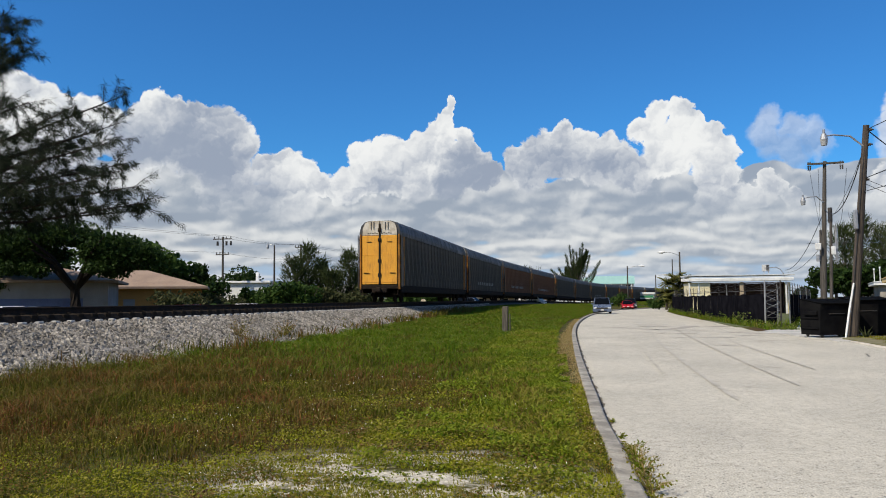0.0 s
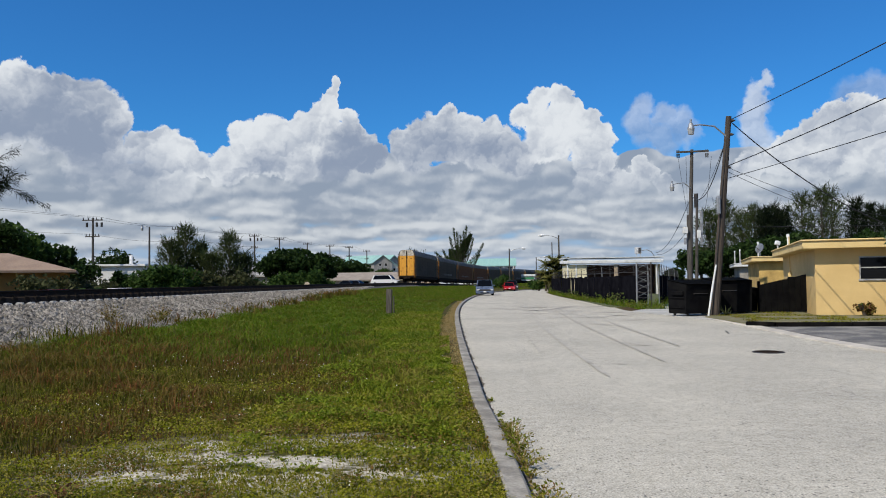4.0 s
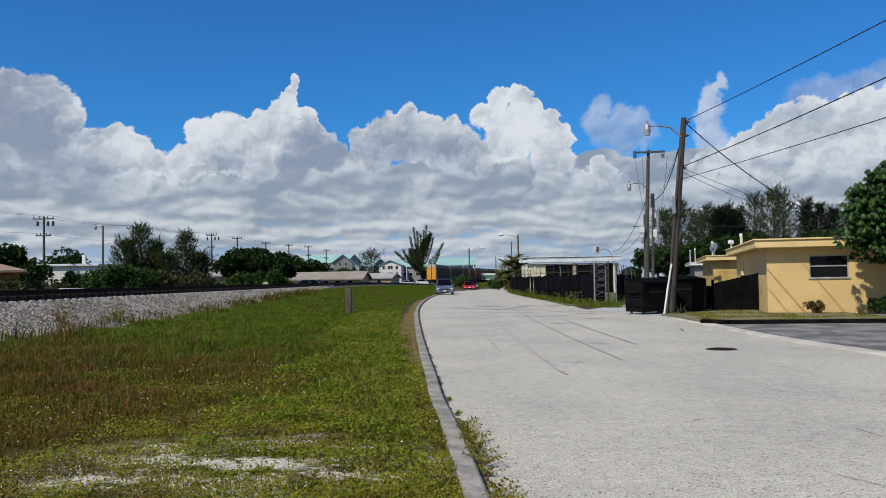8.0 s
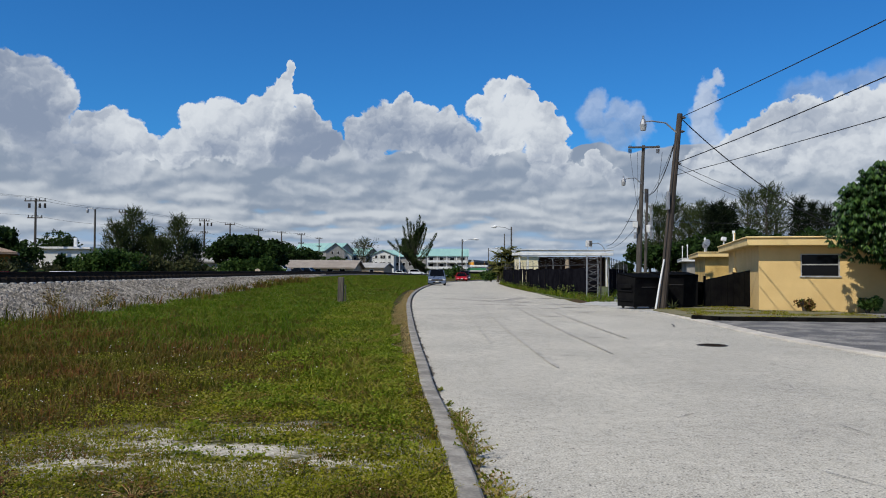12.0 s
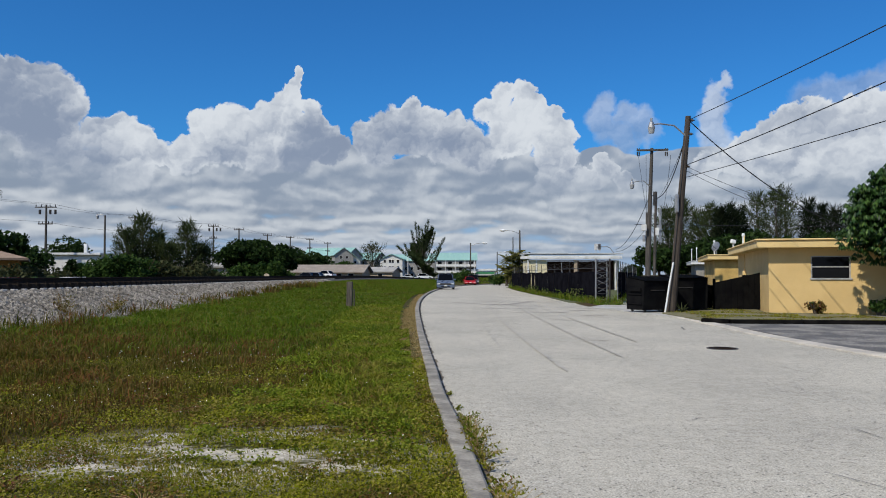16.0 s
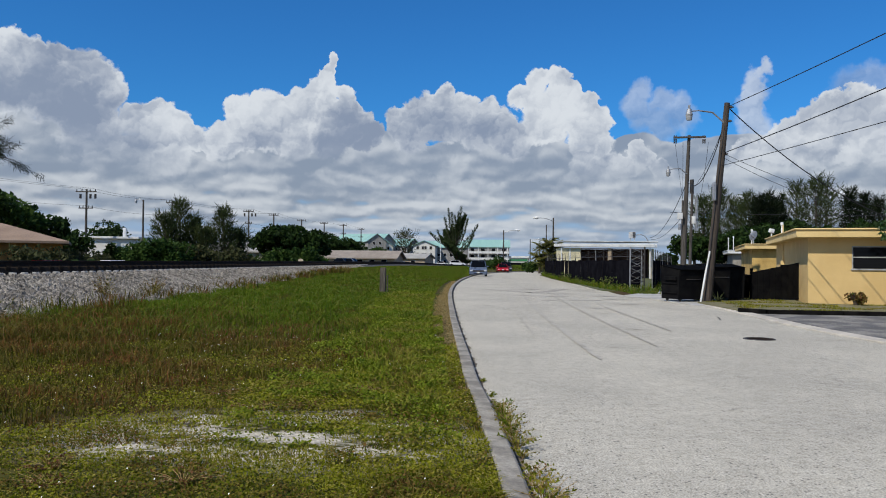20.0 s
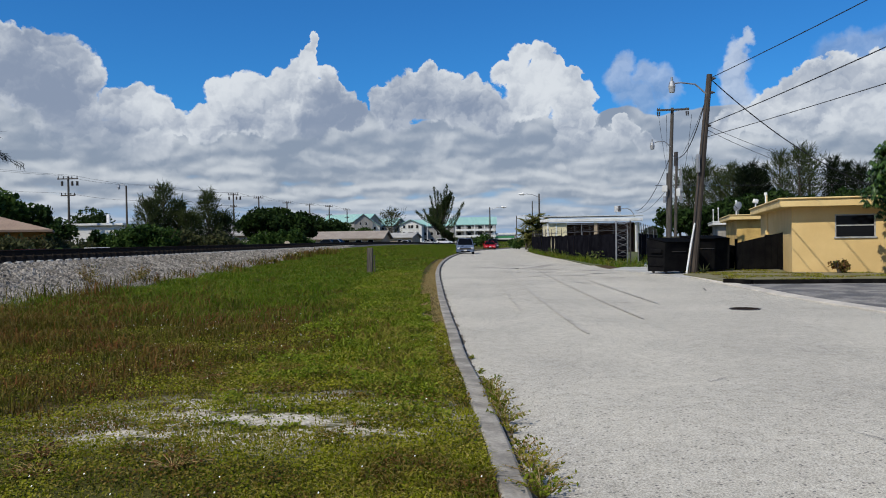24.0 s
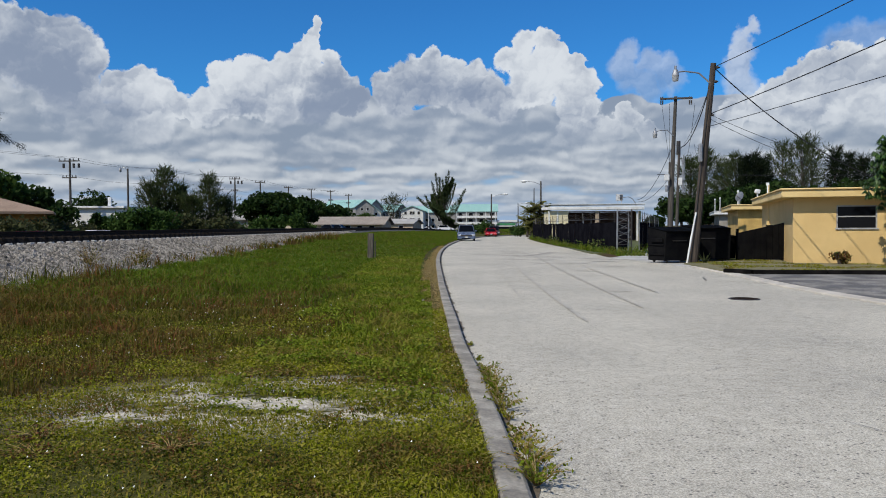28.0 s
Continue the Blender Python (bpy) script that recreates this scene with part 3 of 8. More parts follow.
def smooth_curve(ys, xs):
    """A smooth curve through the given points, as a function of y."""
    ys, xs = np.array(ys, float), np.array(xs, float)
    slope = np.gradient(xs, ys)

    def curve(y):
        y = np.clip(np.asarray(y, float), ys[0], ys[-1])
        i = np.clip(np.searchsorted(ys, y, side="right") - 1, 0, len(ys) - 2)
        h = ys[i + 1] - ys[i]
        s = (y - ys[i]) / h
        return ((2 * s**3 - 3 * s**2 + 1) * xs[i] + (s**3 - 2 * s**2 + s) * h * slope[i]
                + (3 * s**2 - 2 * s**3) * xs[i + 1] + (s**3 - s**2) * h * slope[i + 1])
    return curve


kerb_x, side_x, track_x = smooth_curve(KERB_Y, KERB_X), smooth_curve(SIDE_Y, SIDE_X), smooth_curve(TRACK_Y, TRACK_X)


def ease(v, lo, hi):
    s = np.clip((np.asarray(v, float) - lo) / (hi - lo), 0, 1)
    return s * s * (3 - 2 * s)


def rail_dip(y):
    """How far the railway falls below its level at the standing place."""
    return -1.0 * ease(y, 120, 255)


def ground_z(x, y):
    """Height of the ground: flat by the road, swelling towards the track with distance, low under the road and behind the bank."""
    x, y = np.asarray(x, float), np.asarray(y, float)
    left, right, rail = kerb_x(y), side_x(y), track_x(y)
    verge = 0.09 + 0.66 * ease(left - x, 2.0, 12.0) * ease(y, 26, 84) * (1 - 0.95 * ease(y, 112, 190)) - 0.25 * ease(rail - x, 3, 10)
    verge = verge + 0.03 * np.sin(x * 1.7 + y * 0.6) * np.sin(y * 0.9 - x * 0.4) * ease(left - x, 0.4, 2)
    on_road = (x > left - 0.10) & (x < right + 0.1) & (y < 149)
    beyond = (x >= right + 0.1) & (y < 149)
    z = np.where(on_road, -0.08, np.where(beyond, 0.03, verge))
    z = np.where(x < rail, z + 0.75 * ease(rail - x, 3, 9) * ease(y, 55, 110) * (1 - ease(y, 160, 230)), z)
    z = z - 0.45 * ease(y, 170, 240) + 0.62 * ease(y, 222, 246)
    return np.where((y > 90) & (np.abs(x - rail) < 2.2), np.minimum(z, 0.9 + rail_dip(y)), z)


def sheet(xs, ys):
    xg, yg = np.meshgrid(xs, ys)
    k, m = len(xs), len(ys)
    i = (np.arange(m - 1)[:, None] * k + np.arange(k - 1)[None, :]).ravel()
    return np.stack([xg.ravel(), yg.ravel(), ground_z(xg, yg).ravel()], 1), np.stack([i, i + 1, i + k + 1, i + k], 1)


def steps(*runs):
    """Positions in runs of (from, to, step)."""
    return np.unique(np.round(np.concatenate([np.arange(a, b + 1e-6, s) for a, b, s in runs]), 3))


gx = steps((-4500, -500, 500), (-500, -60, 40), (-60, -24, 2.0), (-24, 12, 0.25), (12, 60, 2.0), (60, 500, 40), (500, 4500, 500))
gy = steps((-4500, -500, 500), (-500, -40, 40), (-40, 2, 2.0), (2, 60, 0.4), (60, 160, 1.0), (160, 500, 20), (500, 4500, 500))
ground = soup("ground", *sheet(gx, gy), SOIL, smooth=True)
tagged(ground, "sandy verge ground with olive and rusty sward", "ground", kind="structure")


def strip(name, ys, left, right, z, material, crown=0.0, across=8):
    ys = np.asarray(ys, float)
    f = np.linspace(0, 1, across + 1)
    xg = left(ys)[:, None] * (1 - f) + right(ys)[:, None] * f
    zg = np.broadcast_to(z + crown * (1 - (2 * f - 1) ** 2), xg.shape)
    verts = np.stack([xg.ravel(), np.repeat(ys, across + 1), zg.ravel()], 1)
    i = (np.arange(len(ys) - 1)[:, None] * (across + 1) + np.arange(across)[None, :]).ravel()
    return soup(name, verts, np.stack([i, i + 1, i + across + 2, i + across + 1], 1), material, smooth=True)


def gutter_edge(y):
    """Ragged outer edge of the dirt washed against the kerb."""
    return kerb_x(y) + 0.055 + 0.022 * np.sin(y * 3.1) + 0.018 * np.sin(y * 7.7 + 1.0) + 0.012 * np.sin(y * 17.3)


road = strip("road", steps((-40, 60, 1.0), (60, 149, 1.5)), kerb_x, side_x, 0.0, ROAD)
tagged(road, "pale sun-bleached asphalt road with fine cracks", "road", kind="structure")


def swept(name, ys, curve, outline, material, parent=None, rise=None):
    """A closed profile of (x offset, z) pairs swept along a curve over y."""
    ys = np.asarray(ys, float)
    k = len(outline)
    base = curve(ys)
    lift = rise(ys) if rise else 0 * ys
    verts = [(base[j] + a, ys[j], z + lift[j]) for j in range(len(ys)) for a, z in outline]
    faces = [(j * k + i, j * k + (i + 1) % k, (j + 1) * k + (i + 1) % k, (j + 1) * k + i) for j in range(len(ys) - 1) for i in range(k)]
    me = bpy.data.meshes.new(name)
    me.from_pydata(verts, [], [*faces, tuple(range(k))[::-1], tuple((len(ys) - 1) * k + i for i in range(k))])
    me.materials.append(material)
    ob = new(name, me)
    if parent:
        ob.parent = parent
    return ob


kerb = empty("kerb", pose(0, 0, 0), "worn grey concrete kerb along the grass verge", "kerb", kind="structure")
edge = -40.0
while edge < 100:
    span = 3.0
    jog = random.uniform(-0.008, 0.008)
    swept("kerb_stone", np.linspace(edge + 0.006, edge + span - 0.006, 5), kerb_x,
          ((0.0 + jog, -0.06), (-0.012 + jog, 0.078), (-0.035 + jog, 0.096), (-0.180 + jog, 0.106), (-0.196 + jog, 0.096), (-0.196 + jog, -0.06)), CONCRETE, kerb)
    edge += span
# gutter dirt; its dark brown also tones down the kerb's blue shadow
gutter = strip("gutter_dirt", steps((-4, 40, 0.12), (40, 100, 0.5)), lambda y: kerb_x(y) - 0.02, gutter_edge, 0.005, surf("gutter_silt", (0.17, 0.135, 0.090), (0.085, 0.066, 0.045), 5, 0.95, grain=30, world=True), across=2)
tagged(gutter, "thin line of brown dirt washed against the kerb", "dirt", kind="structure")
kerb_far = swept("kerb_far", steps((101, 148, 2)), kerb_x, ((0, -0.06), (-0.02, 0.12), (-0.2, 0.13), (-0.21, -0.06)), CONCRETE)
tagged(kerb_far, "distant grey concrete kerb round the bend", "kerb", kind="structure")

edging = empty("edging", pose(0, 0, 0), "flush pale concrete edging of the parking side", "kerb", kind="structure")
for a, b in ((-8, 5), (5, 10), (10, 13.5), (13.5, 17), (17, 20.5), (20.5, 24), (24, 27.5), (27.5, 30.6)):
    swept("edging_slab", np.linspace(a + 0.008, b - 0.008, 6), side_x, ((0.0, -0.05), (0.01, 0.028), (0.04, 0.045), (0.40, 0.05), (0.42, 0.03), (0.42, -0.05)), PALE_CONCRETE, edging)


def slab(name, outline, z0, z1, material, label, category):
    bm = B()
    lo = [bm.verts.new((x, y, z0)) for x, y in outline]
    hi = [bm.verts.new((x, y, z1)) for x, y in outline]
    bm.faces.new(hi)
    for i in range(len(outline)):
        j = (i + 1) % len(outline)
        bm.faces.new((lo[i], lo[j], hi[j], hi[i]))
    bmesh.ops.recalc_face_normals(bm, faces=bm.faces[:])
    return tagged(link(name, bm, material), label, category, kind="structure")


slab("parking", ((8.15, 8), (8.14, 14.6), (8.12, 19.1), (8.25, 25.6), (13.2, 25.1), (14.6, 25.6), (15.2, 31.0), (30, 27.4), (30, 8)), -0.05, 0.042, ASPHALT,
     "worn grey asphalt parking apron beside the house", "parking")
slab("driveway", ((7.6, 30.75), (7.3, 33), (6.9, 36), (6.2, 39), (8.2, 43.6), (9.7, 50), (13.2, 66), (17.5, 84), (20, 84), (16.5, 66), (13.4, 50), (11.7, 40), (11.1, 36.3), (8.6, 32.0), (8.3, 30.75)), -0.05, 0.036, DRIVE,
     "pale concrete service drive between fence and dumpsters", "driveway")
slab("lawn", ((8.05, 27.0), (8.05, 32.2), (10.3, 36.0), (13.1, 36), (12.3, 32.5), (15.1, 31.6), (14.55, 25.75), (13.2, 25.35), (8.35, 25.95)), -0.05, 0.075,
     surf("thin_lawn", (0.12, 0.115, 0.045), (0.20, 0.175, 0.10), 1.8, 0.95, world=True, bump=0.8, grain=22), "thin patchy lawn by the yellow house", "lawn")
slab("lot_ground", ((6.1, 45.5), (6.0, 60), (5.9, 90), (7, 103), (30, 112), (22, 92), (8.1, 45)), -0.05, 0.05,
     surf("weedy_lot", (0.06, 0.085, 0.025), (0.10, 0.10, 0.045), 1.5, 0.95, world=True, bump=0.8, grain=18), "weedy fenced lot behind the road", "ground")

# railway bank
bank = swept("railway_bank", steps((-120, 110, 4), (110, 1000, 12)), track_x,
             ((5.4, -0.05), (4.7, 0.08), (1.80, 1.00), (1.52, 1.05), (-1.52, 1.05), (-1.80, 1.00), (-4.4, 0.0), (-5.2, -0.4), (-5.2, -0.6), (5.4, -0.6)), BALLAST, rise=rail_dip)
tagged(bank, "grey crushed-stone railway embankment", "railway bank", kind="structure")
PALE_TIE_END = surf("pale_tie_cap", (0.45, 0.44, 0.41), (0.33, 0.32, 0.30), 3, 0.9)
track = empty("railway_track", pose(0, 0, 0), "dark steel rails on tarred timber ties", "railway track", kind="structure")
for gauge in (-0.7525, 0.7525):
    swept("rail", steps((-120, 110, 3), (110, 1000, 10)), track_x,
          tuple((gauge + a, RAIL_TOP - 0.18 + b) for a, b in ((-0.075, 0), (0.075, 0), (0.075, 0.012), (0.014, 0.03), (0.014, 0.135), (0.037, 0.148), (0.037, 0.176),
                                                              (0.028, 0.18), (-0.028, 0.18), (-0.037, 0.176), (-0.037, 0.148), (-0.014, 0.135), (-0.014, 0.03), (-0.075, 0.012))), RAIL, track, rail_dip)
bed = swept("track_bed", steps((-120, 110, 4), (110, 1000, 12)), track_x, ((1.46, 1.0), (1.22, 1.27), (-1.22, 1.27), (-1.46, 1.0)), BED, rise=rail_dip)
tagged(bed, "dark oil-stained ballast between the rails, shade in its colour", "track bed", kind="structure")
bm = B()
box(bm, (2.6, 0.24, 0.22), bevel=0.02)
for gauge in (-0.7525, 0.7525):
    for off in (-0.13, 0.13):
        box(bm, (0.09, 0.12, 0.05), (gauge + off, 0, 0.125), bevel=0.012)
tie = part("tie", bm, TIE, track)
first = -6.0
for k in range(300):
    ob = tie if k == 0 else new("tie", tie.data)
    ob.parent = track
    y = first + 0.61 * k
    lean = math.atan2(float(track_x(y + 0.5) - track_x(y - 0.5)), 1)
    ob.matrix_basis = pose(float(track_x(y)), y, RAIL_TOP - 0.295 + float(rail_dip(y)), 0, 0, -math.degrees(lean))
bm = B()
box(bm, (0.16, 0.20, 0.09), bevel=0.02)
cap = part("tie_cap", bm, PALE_TIE_END, track)
for k in range(150):
    ob = cap if k == 0 else new("tie_cap", cap.data)
    ob.parent = track
    y = 6.0 + 0.61 * k + 0.1
    ob.matrix_basis = pose(float(track_x(y)) + 1.50, y, 1.085, 0, random.uniform(-8, 8), random.uniform(-10, 10))

# ---- the train of covered car carriers ----
CAR_LENGTH, CAR_PITCH = 27.6, 28.9
POST_ORANGE = surf("rusty_orange_post", (0.42, 0.18, 0.03), (0.20, 0.085, 0.025), 2.0, 0.8, spec=0.1)


def rack_outline(width, low, eave, top, shoulder):
    h = width / 2
    return [(-h, low), (h, low), (h, eave), (h - 0.06, eave + (top - eave) * 0.55), (h - shoulder, top - 0.05), (h - shoulder - 0.25, top),
            (-h + shoulder + 0.25, top), (-h + shoulder, top - 0.05), (-h + 0.06, eave + (top - eave) * 0.55), (-h, eave)]


def auto_rack(side_paint, side_label, stencil):
    """A two-storey covered rail carrier; its tail end looks along -y; z from the rail head."""
    thing = empty("rail_car", pose(0, 0, 0), "long covered car-carrier wagon with " + side_label, "rail car", "wagons of the departing train")
    half = CAR_LENGTH / 2
    bm = B()
    prism(bm, [(-1.44, 1.12), (1.44, 1.12), (1.44, 4.74), (-1.44, 4.74)], (-half + 0.25, half - 0.25))
    body = part("body", bm, side_paint, thing)
    # roof: rounded shoulders, ribs
    bm = B()
    prism(bm, [(1.50, 4.70), (1.50, 4.95), (1.36, 5.42), (1.12, 5.66), (0.8, 5.76), (-0.8, 5.76), (-1.12, 5.66), (-1.36, 5.42), (-1.50, 4.95), (-1.50, 4.70)], (-half + 0.10, half - 0.10))
    roof = part("roof", bm, ROOF_STEEL, thing, "dull grey steel roof")
    rib = [(1.512, 4.72), (1.512, 4.955), (1.37, 5.43), (1.127, 5.672), (0.8, 5.776), (-0.8, 5.776), (-1.127, 5.672), (-1.37, 5.43), (-1.512, 4.955), (-1.512, 4.72)]
    bm = B()
    prism(bm, rib, (-0.035, 0.035))
    hoop = part("roof_rib", bm, ROOF_STEEL, roof)
    for k in range(14):
        ob = hoop if k == 0 else new("roof_rib", hoop.data)
        ob.parent = roof
        ob.matrix_basis = pose(0, -half + 0.8 + k * (CAR_LENGTH - 1.6) / 13, 0)
    # perforated ribbed side panels between posts
    count = 21
    gap = (CAR_LENGTH - 1.3) / count
    wave = []
    for k in range(13):
        z = -1.73 + 3.46 * k / 12
        wave.append((0.024 if k % 2 else 0.006, z))
    bm = B()
    prism(bm, [(-0.02, -1.73), *wave, (-0.02, 1.73)], (-gap / 2 + 0.05, gap / 2 - 0.05))
    panel = part("side_panel", bm, side_paint, thing)
    bm = B()
    box(bm, (0.07, 0.09, 3.6), bevel=0.012)
    post = part("side_post", bm, side_paint, thing)
    for s in (-1, 1):
        for k in range(count + 1):
            if k < count:
                ob = panel if s == -1 and k == 0 else new("side_panel", panel.data)
                ob.parent = thing
                ob.matrix_basis = pose(s * 1.455, -half + 0.65 + gap * (k + 0.5), 2.92, 0, 0, 0 if s == 1 else 180)
            ob = post if s == -1 and k == 0 else new("side_post", post.data)
            ob.parent = thing
            ob.matrix_basis = pose(s * 1.458, -half + 0.65 + gap * k, 2.92)
    bm = B()
    for s in (-1, 1):
        box(bm, (0.10, CAR_LENGTH - 0.6, 0.52), (s * 1.46, 0, 0.92), bevel=0.02)
    box(bm, (2.6, CAR_LENGTH - 0.8, 0.16), (0, 0, 1.05))
    box(bm, (0.7, CAR_LENGTH - 1.2, 0.35), (0, 0, 0.85))
    part("sill", bm, UNDER, thing)
    # added dark block, stands in for the shade below the floor
    bm = B()
    box(bm, (1.7, CAR_LENGTH - 9.0, 0.42), (0, 0, 0.60), bevel=0.05)
    part("underside_shade", bm, UNDER, thing)
    if stencil:
        bm = B()
        box(bm, (0.012, 0.62, 0.34))
        bar = part("stencil_bar", bm, MARKING, thing, "faded white stencil bar")
        for s in (-1, 1):
            for k in range(9):
                ob = bar if s == -1 and k == 0 else new("stencil_bar", bar.data)
                ob.parent = thing
                ob.matrix_basis = pose(s * 1.492, -half + 7.0 + k * 1.35, 2.0)
    for end in (-1, 1):
        y = end * half
        for s in (-1, 1):
            bm = B()
            box(bm, (1.24, 0.09, 3.46), (s * 0.655, y - end * 0.06, 2.98), bevel=0.03)
            door = part("end_door", bm, ORANGE, thing, "faded orange end door leaf")
            for z in (1.42, 3.35):
                bm = B()
                box(bm, (1.18, 0.03, 0.03), (s * 0.655, y - end * 0.012, z))
                part("door_rib", bm, ORANGE, door)
            bm = B()
            prism(bm, [(s * 0.03, 4.74), (s * 1.27, 4.74), (s * 1.24, 5.2), (s * 1.08, 5.58), (s * 0.8, 5.72), (s * 0.03, 5.74)], (y - end * 0.11, y - end * 0.03))
            hood = part("hood_panel", bm, RACK_WHITE, thing, "weathered off-white upper end panel")
            bm = B()
            box(bm, (0.05, 0.03, 0.55), (s * 0.42, y - end * 0.015, 5.40))
            box(bm, (0.05, 0.03, 0.55), (s * 0.62, y - end * 0.015, 5.40))
            for k in range(5):
                box(bm, (0.12, 0.01, 0.05), (s * (0.18 + 0.16 * k), y - end * 0.024, 4.86 + 0.03 * (k % 2)))
            part("end_ladder", bm, DARK_METAL, hood)
            bm = B()
            box(bm, (0.11, 0.30, 3.9), (s * 1.41, y - end * 0.17, 2.85), bevel=0.02)
            part("corner_post", bm, POST_ORANGE, thing, "rusty orange corner post")
            bm = B()
            box(bm, (0.03, 0.95, 3.5), (s * 1.485, y - end * 0.85, 2.92), bevel=0.01)
            part("corner_panel", bm, POST_ORANGE, thing, "rusty orange side panel at the car end")
            bm = B()
            box(bm, (0.05, 0.05, 3.7), (s * 1.60, y - end * 0.10, 2.9))
            box(bm, (0.05, 0.55, 3.55), (s * 1.53, y - end * 0.45, 2.9))
            for k in range(9):
                box(bm, (0.22, 0.03, 0.03), (s * 1.53, y - end * 0.08, 1.3 + 0.4 * k))
            for k in range(9):
                box(bm, (0.09, 0.45, 0.03), (s * 1.55, y - end * 0.45, 1.3 + 0.4 * k))
            part("side_ladder", bm, DARK_METAL, thing)
        bm = B()
        box(bm, (0.13, 0.07, 4.3), (0, y - end * 0.015, 3.4))
        for z in (1.9, 2.9, 4.4, 5.1):
            box(bm, (0.24, 0.10, 0.26), (0, y + end * 0.005, z), bevel=0.02)
        part("lock_bar", bm, UNDER, thing, "dark locking bar down the door seam")
        for s in (-1, 1):
            bm = B()
            box(bm, (0.42, 0.05, 0.05), (s * 0.95, y + end * 0.01, 2.05), bevel=0.01)
            part("grab_iron", bm, UNDER, thing)
            bm = B()
            box(bm, (0.34, 0.012, 0.05), (s * 0.75, y + end * 0.004, 4.25))
            part("stencil_line", bm, UNDER, thing)
        bm = B()
        box(bm, (2.7, 0.25, 0.26), (0, y - end * 0.12, 1.06), bevel=0.03)
        box(bm, (1.1, 0.3, 0.30), (0, y - end * 0.05, 0.82), bevel=0.03)
        for s in (-1, 1):
            box(bm, (0.42, 0.22, 0.04), (s * 1.15, y - end * 0.1, 0.55))
            box(bm, (0.04, 0.05, 0.5), (s * 1.30, y - end * 0.1, 0.78))
        part("end_sill", bm, UNDER, thing)
        bm = B()
        box(bm, (0.26, 0.85, 0.26), (0, y + end * 0.22, 0.86), bevel=0.04)
        box(bm, (0.42, 0.3, 0.34), (0.03, y + end * 0.52, 0.86), bevel=0.06)
        part("coupler", bm, UNDER, thing)
        bm = B()
        bent(bm, [(0.35, y + end * 0.05, 0.8), (0.42, y + end * 0.25, 0.45), (0.3, y + end * 0.55, 0.55)], (0.03, 0.03, 0.03))
        part("air_hose", bm, RUBBER, thing)
        bm = B()
        for s in (-1, 1):
            prism(bm, [(y - end * 3.3, 0.42), (y - end * 1.2, 0.42), (y - end * 1.7, 0.72), (y - end * 2.8, 0.72)], (s * 0.98 - 0.07, s * 0.98 + 0.07), axis="x")
        box(bm, (2.0, 0.4, 0.3), (0, y - end * 2.25, 0.6))
        bogie = part("bogie", bm, UNDER, thing)
        for off in (1.4, 3.1):
            bm = B()
            for s in (-1, 1):
                tube(bm, (s * 0.69, y - end * off, 0.42), (s * 0.82, y - end * off, 0.42), 0.42, sides=18)
            tube(bm, (-0.7, y - end * off, 0.42), (0.7, y - end * off, 0.42), 0.08)
            part("wheelset", bm, UNDER, bogie)
    return thing


grey_car = auto_rack(RACK_GREY, "dirty grey perforated side panels", False)
marked_car = auto_rack(RACK_GREY, "dirty grey panels and faded white stencilling", True)
brown_car = auto_rack(RACK_BROWN, "rust-brown panels and faded white stencilling", True)
TRAIN = [grey_car, marked_car, brown_car]
for k in range(3, 17):
    TRAIN.append(copy_thing((brown_car, grey_car, grey_car, marked_car, grey_car)[(k - 3) % 5], pose(0, 0, 0)))


def tail_y(t):
    """How far along the line the tail of the train has run."""
    return 53.6 + 20.2 * t + 0.24 * t * t


def wagon_pose(y):
    a, b = float(track_x(y - 9.5)), float(track_x(y + 9.5))
    fall = float(rail_dip(y + 9.5) - rail_dip(y - 9.5))
    return pose((a + b) / 2, y, RAIL_TOP + float(rail_dip(y)), math.degrees(fall / 19.0), 0, -math.degrees(math.atan2(b - a, 19.0)))


for k, wagon in enumerate(TRAIN):
    wagon.matrix_world = wagon_pose(tail_y(0) + CAR_LENGTH / 2 + k * CAR_PITCH)

# ---- the right side: houses, poles, dumpsters, fence, carport ----
TURN = -13.6


def opening_wall(bm, x0, x1, z0, z1, y0, y1, holes):
    """A wall slab along x from y0 to y1, one piece, with rectangular holes (x0, x1, z0, z1) through it."""
    xs = sorted({x0, x1, *(v for h in holes for v in h[:2])})
    zs = sorted({z0, z1, *(v for h in holes for v in h[2:])})
    at = {(i, k, d): bm.verts.new((x, y, z)) for i, x in enumerate(xs) for k, z in enumerate(zs) for d, y in enumerate((y0, y1))}

    def solid(i, k):
        if not (0 <= i < len(xs) - 1 and 0 <= k < len(zs) - 1):
            return False
        cx, cz = (xs[i] + xs[i + 1]) / 2, (zs[k] + zs[k + 1]) / 2
        return not any(a < cx < b and c < cz < d for a, b, c, d in holes)

    for i in range(len(xs) - 1):
        for k in range(len(zs) - 1):
            if not solid(i, k):
                continue
            for d in (0, 1):
                bm.faces.new([at[p] for p in ((i, k, d), (i + 1, k, d), (i + 1, k + 1, d), (i, k + 1, d))])
            for (di, dk), (a, b) in (((-1, 0), ((i, k), (i, k + 1))), ((1, 0), ((i + 1, k), (i + 1, k + 1))), ((0, -1), ((i, k), (i + 1, k))), ((0, 1), ((i, k + 1), (i + 1, k + 1)))):
                if not solid(i + di, k + dk):
                    bm.faces.new([at[p] for p in ((*a, 0), (*b, 0), (*b, 1), (*a, 1))])
    bmesh.ops.recalc_face_normals(bm, faces=bm.faces[:])
    return bm


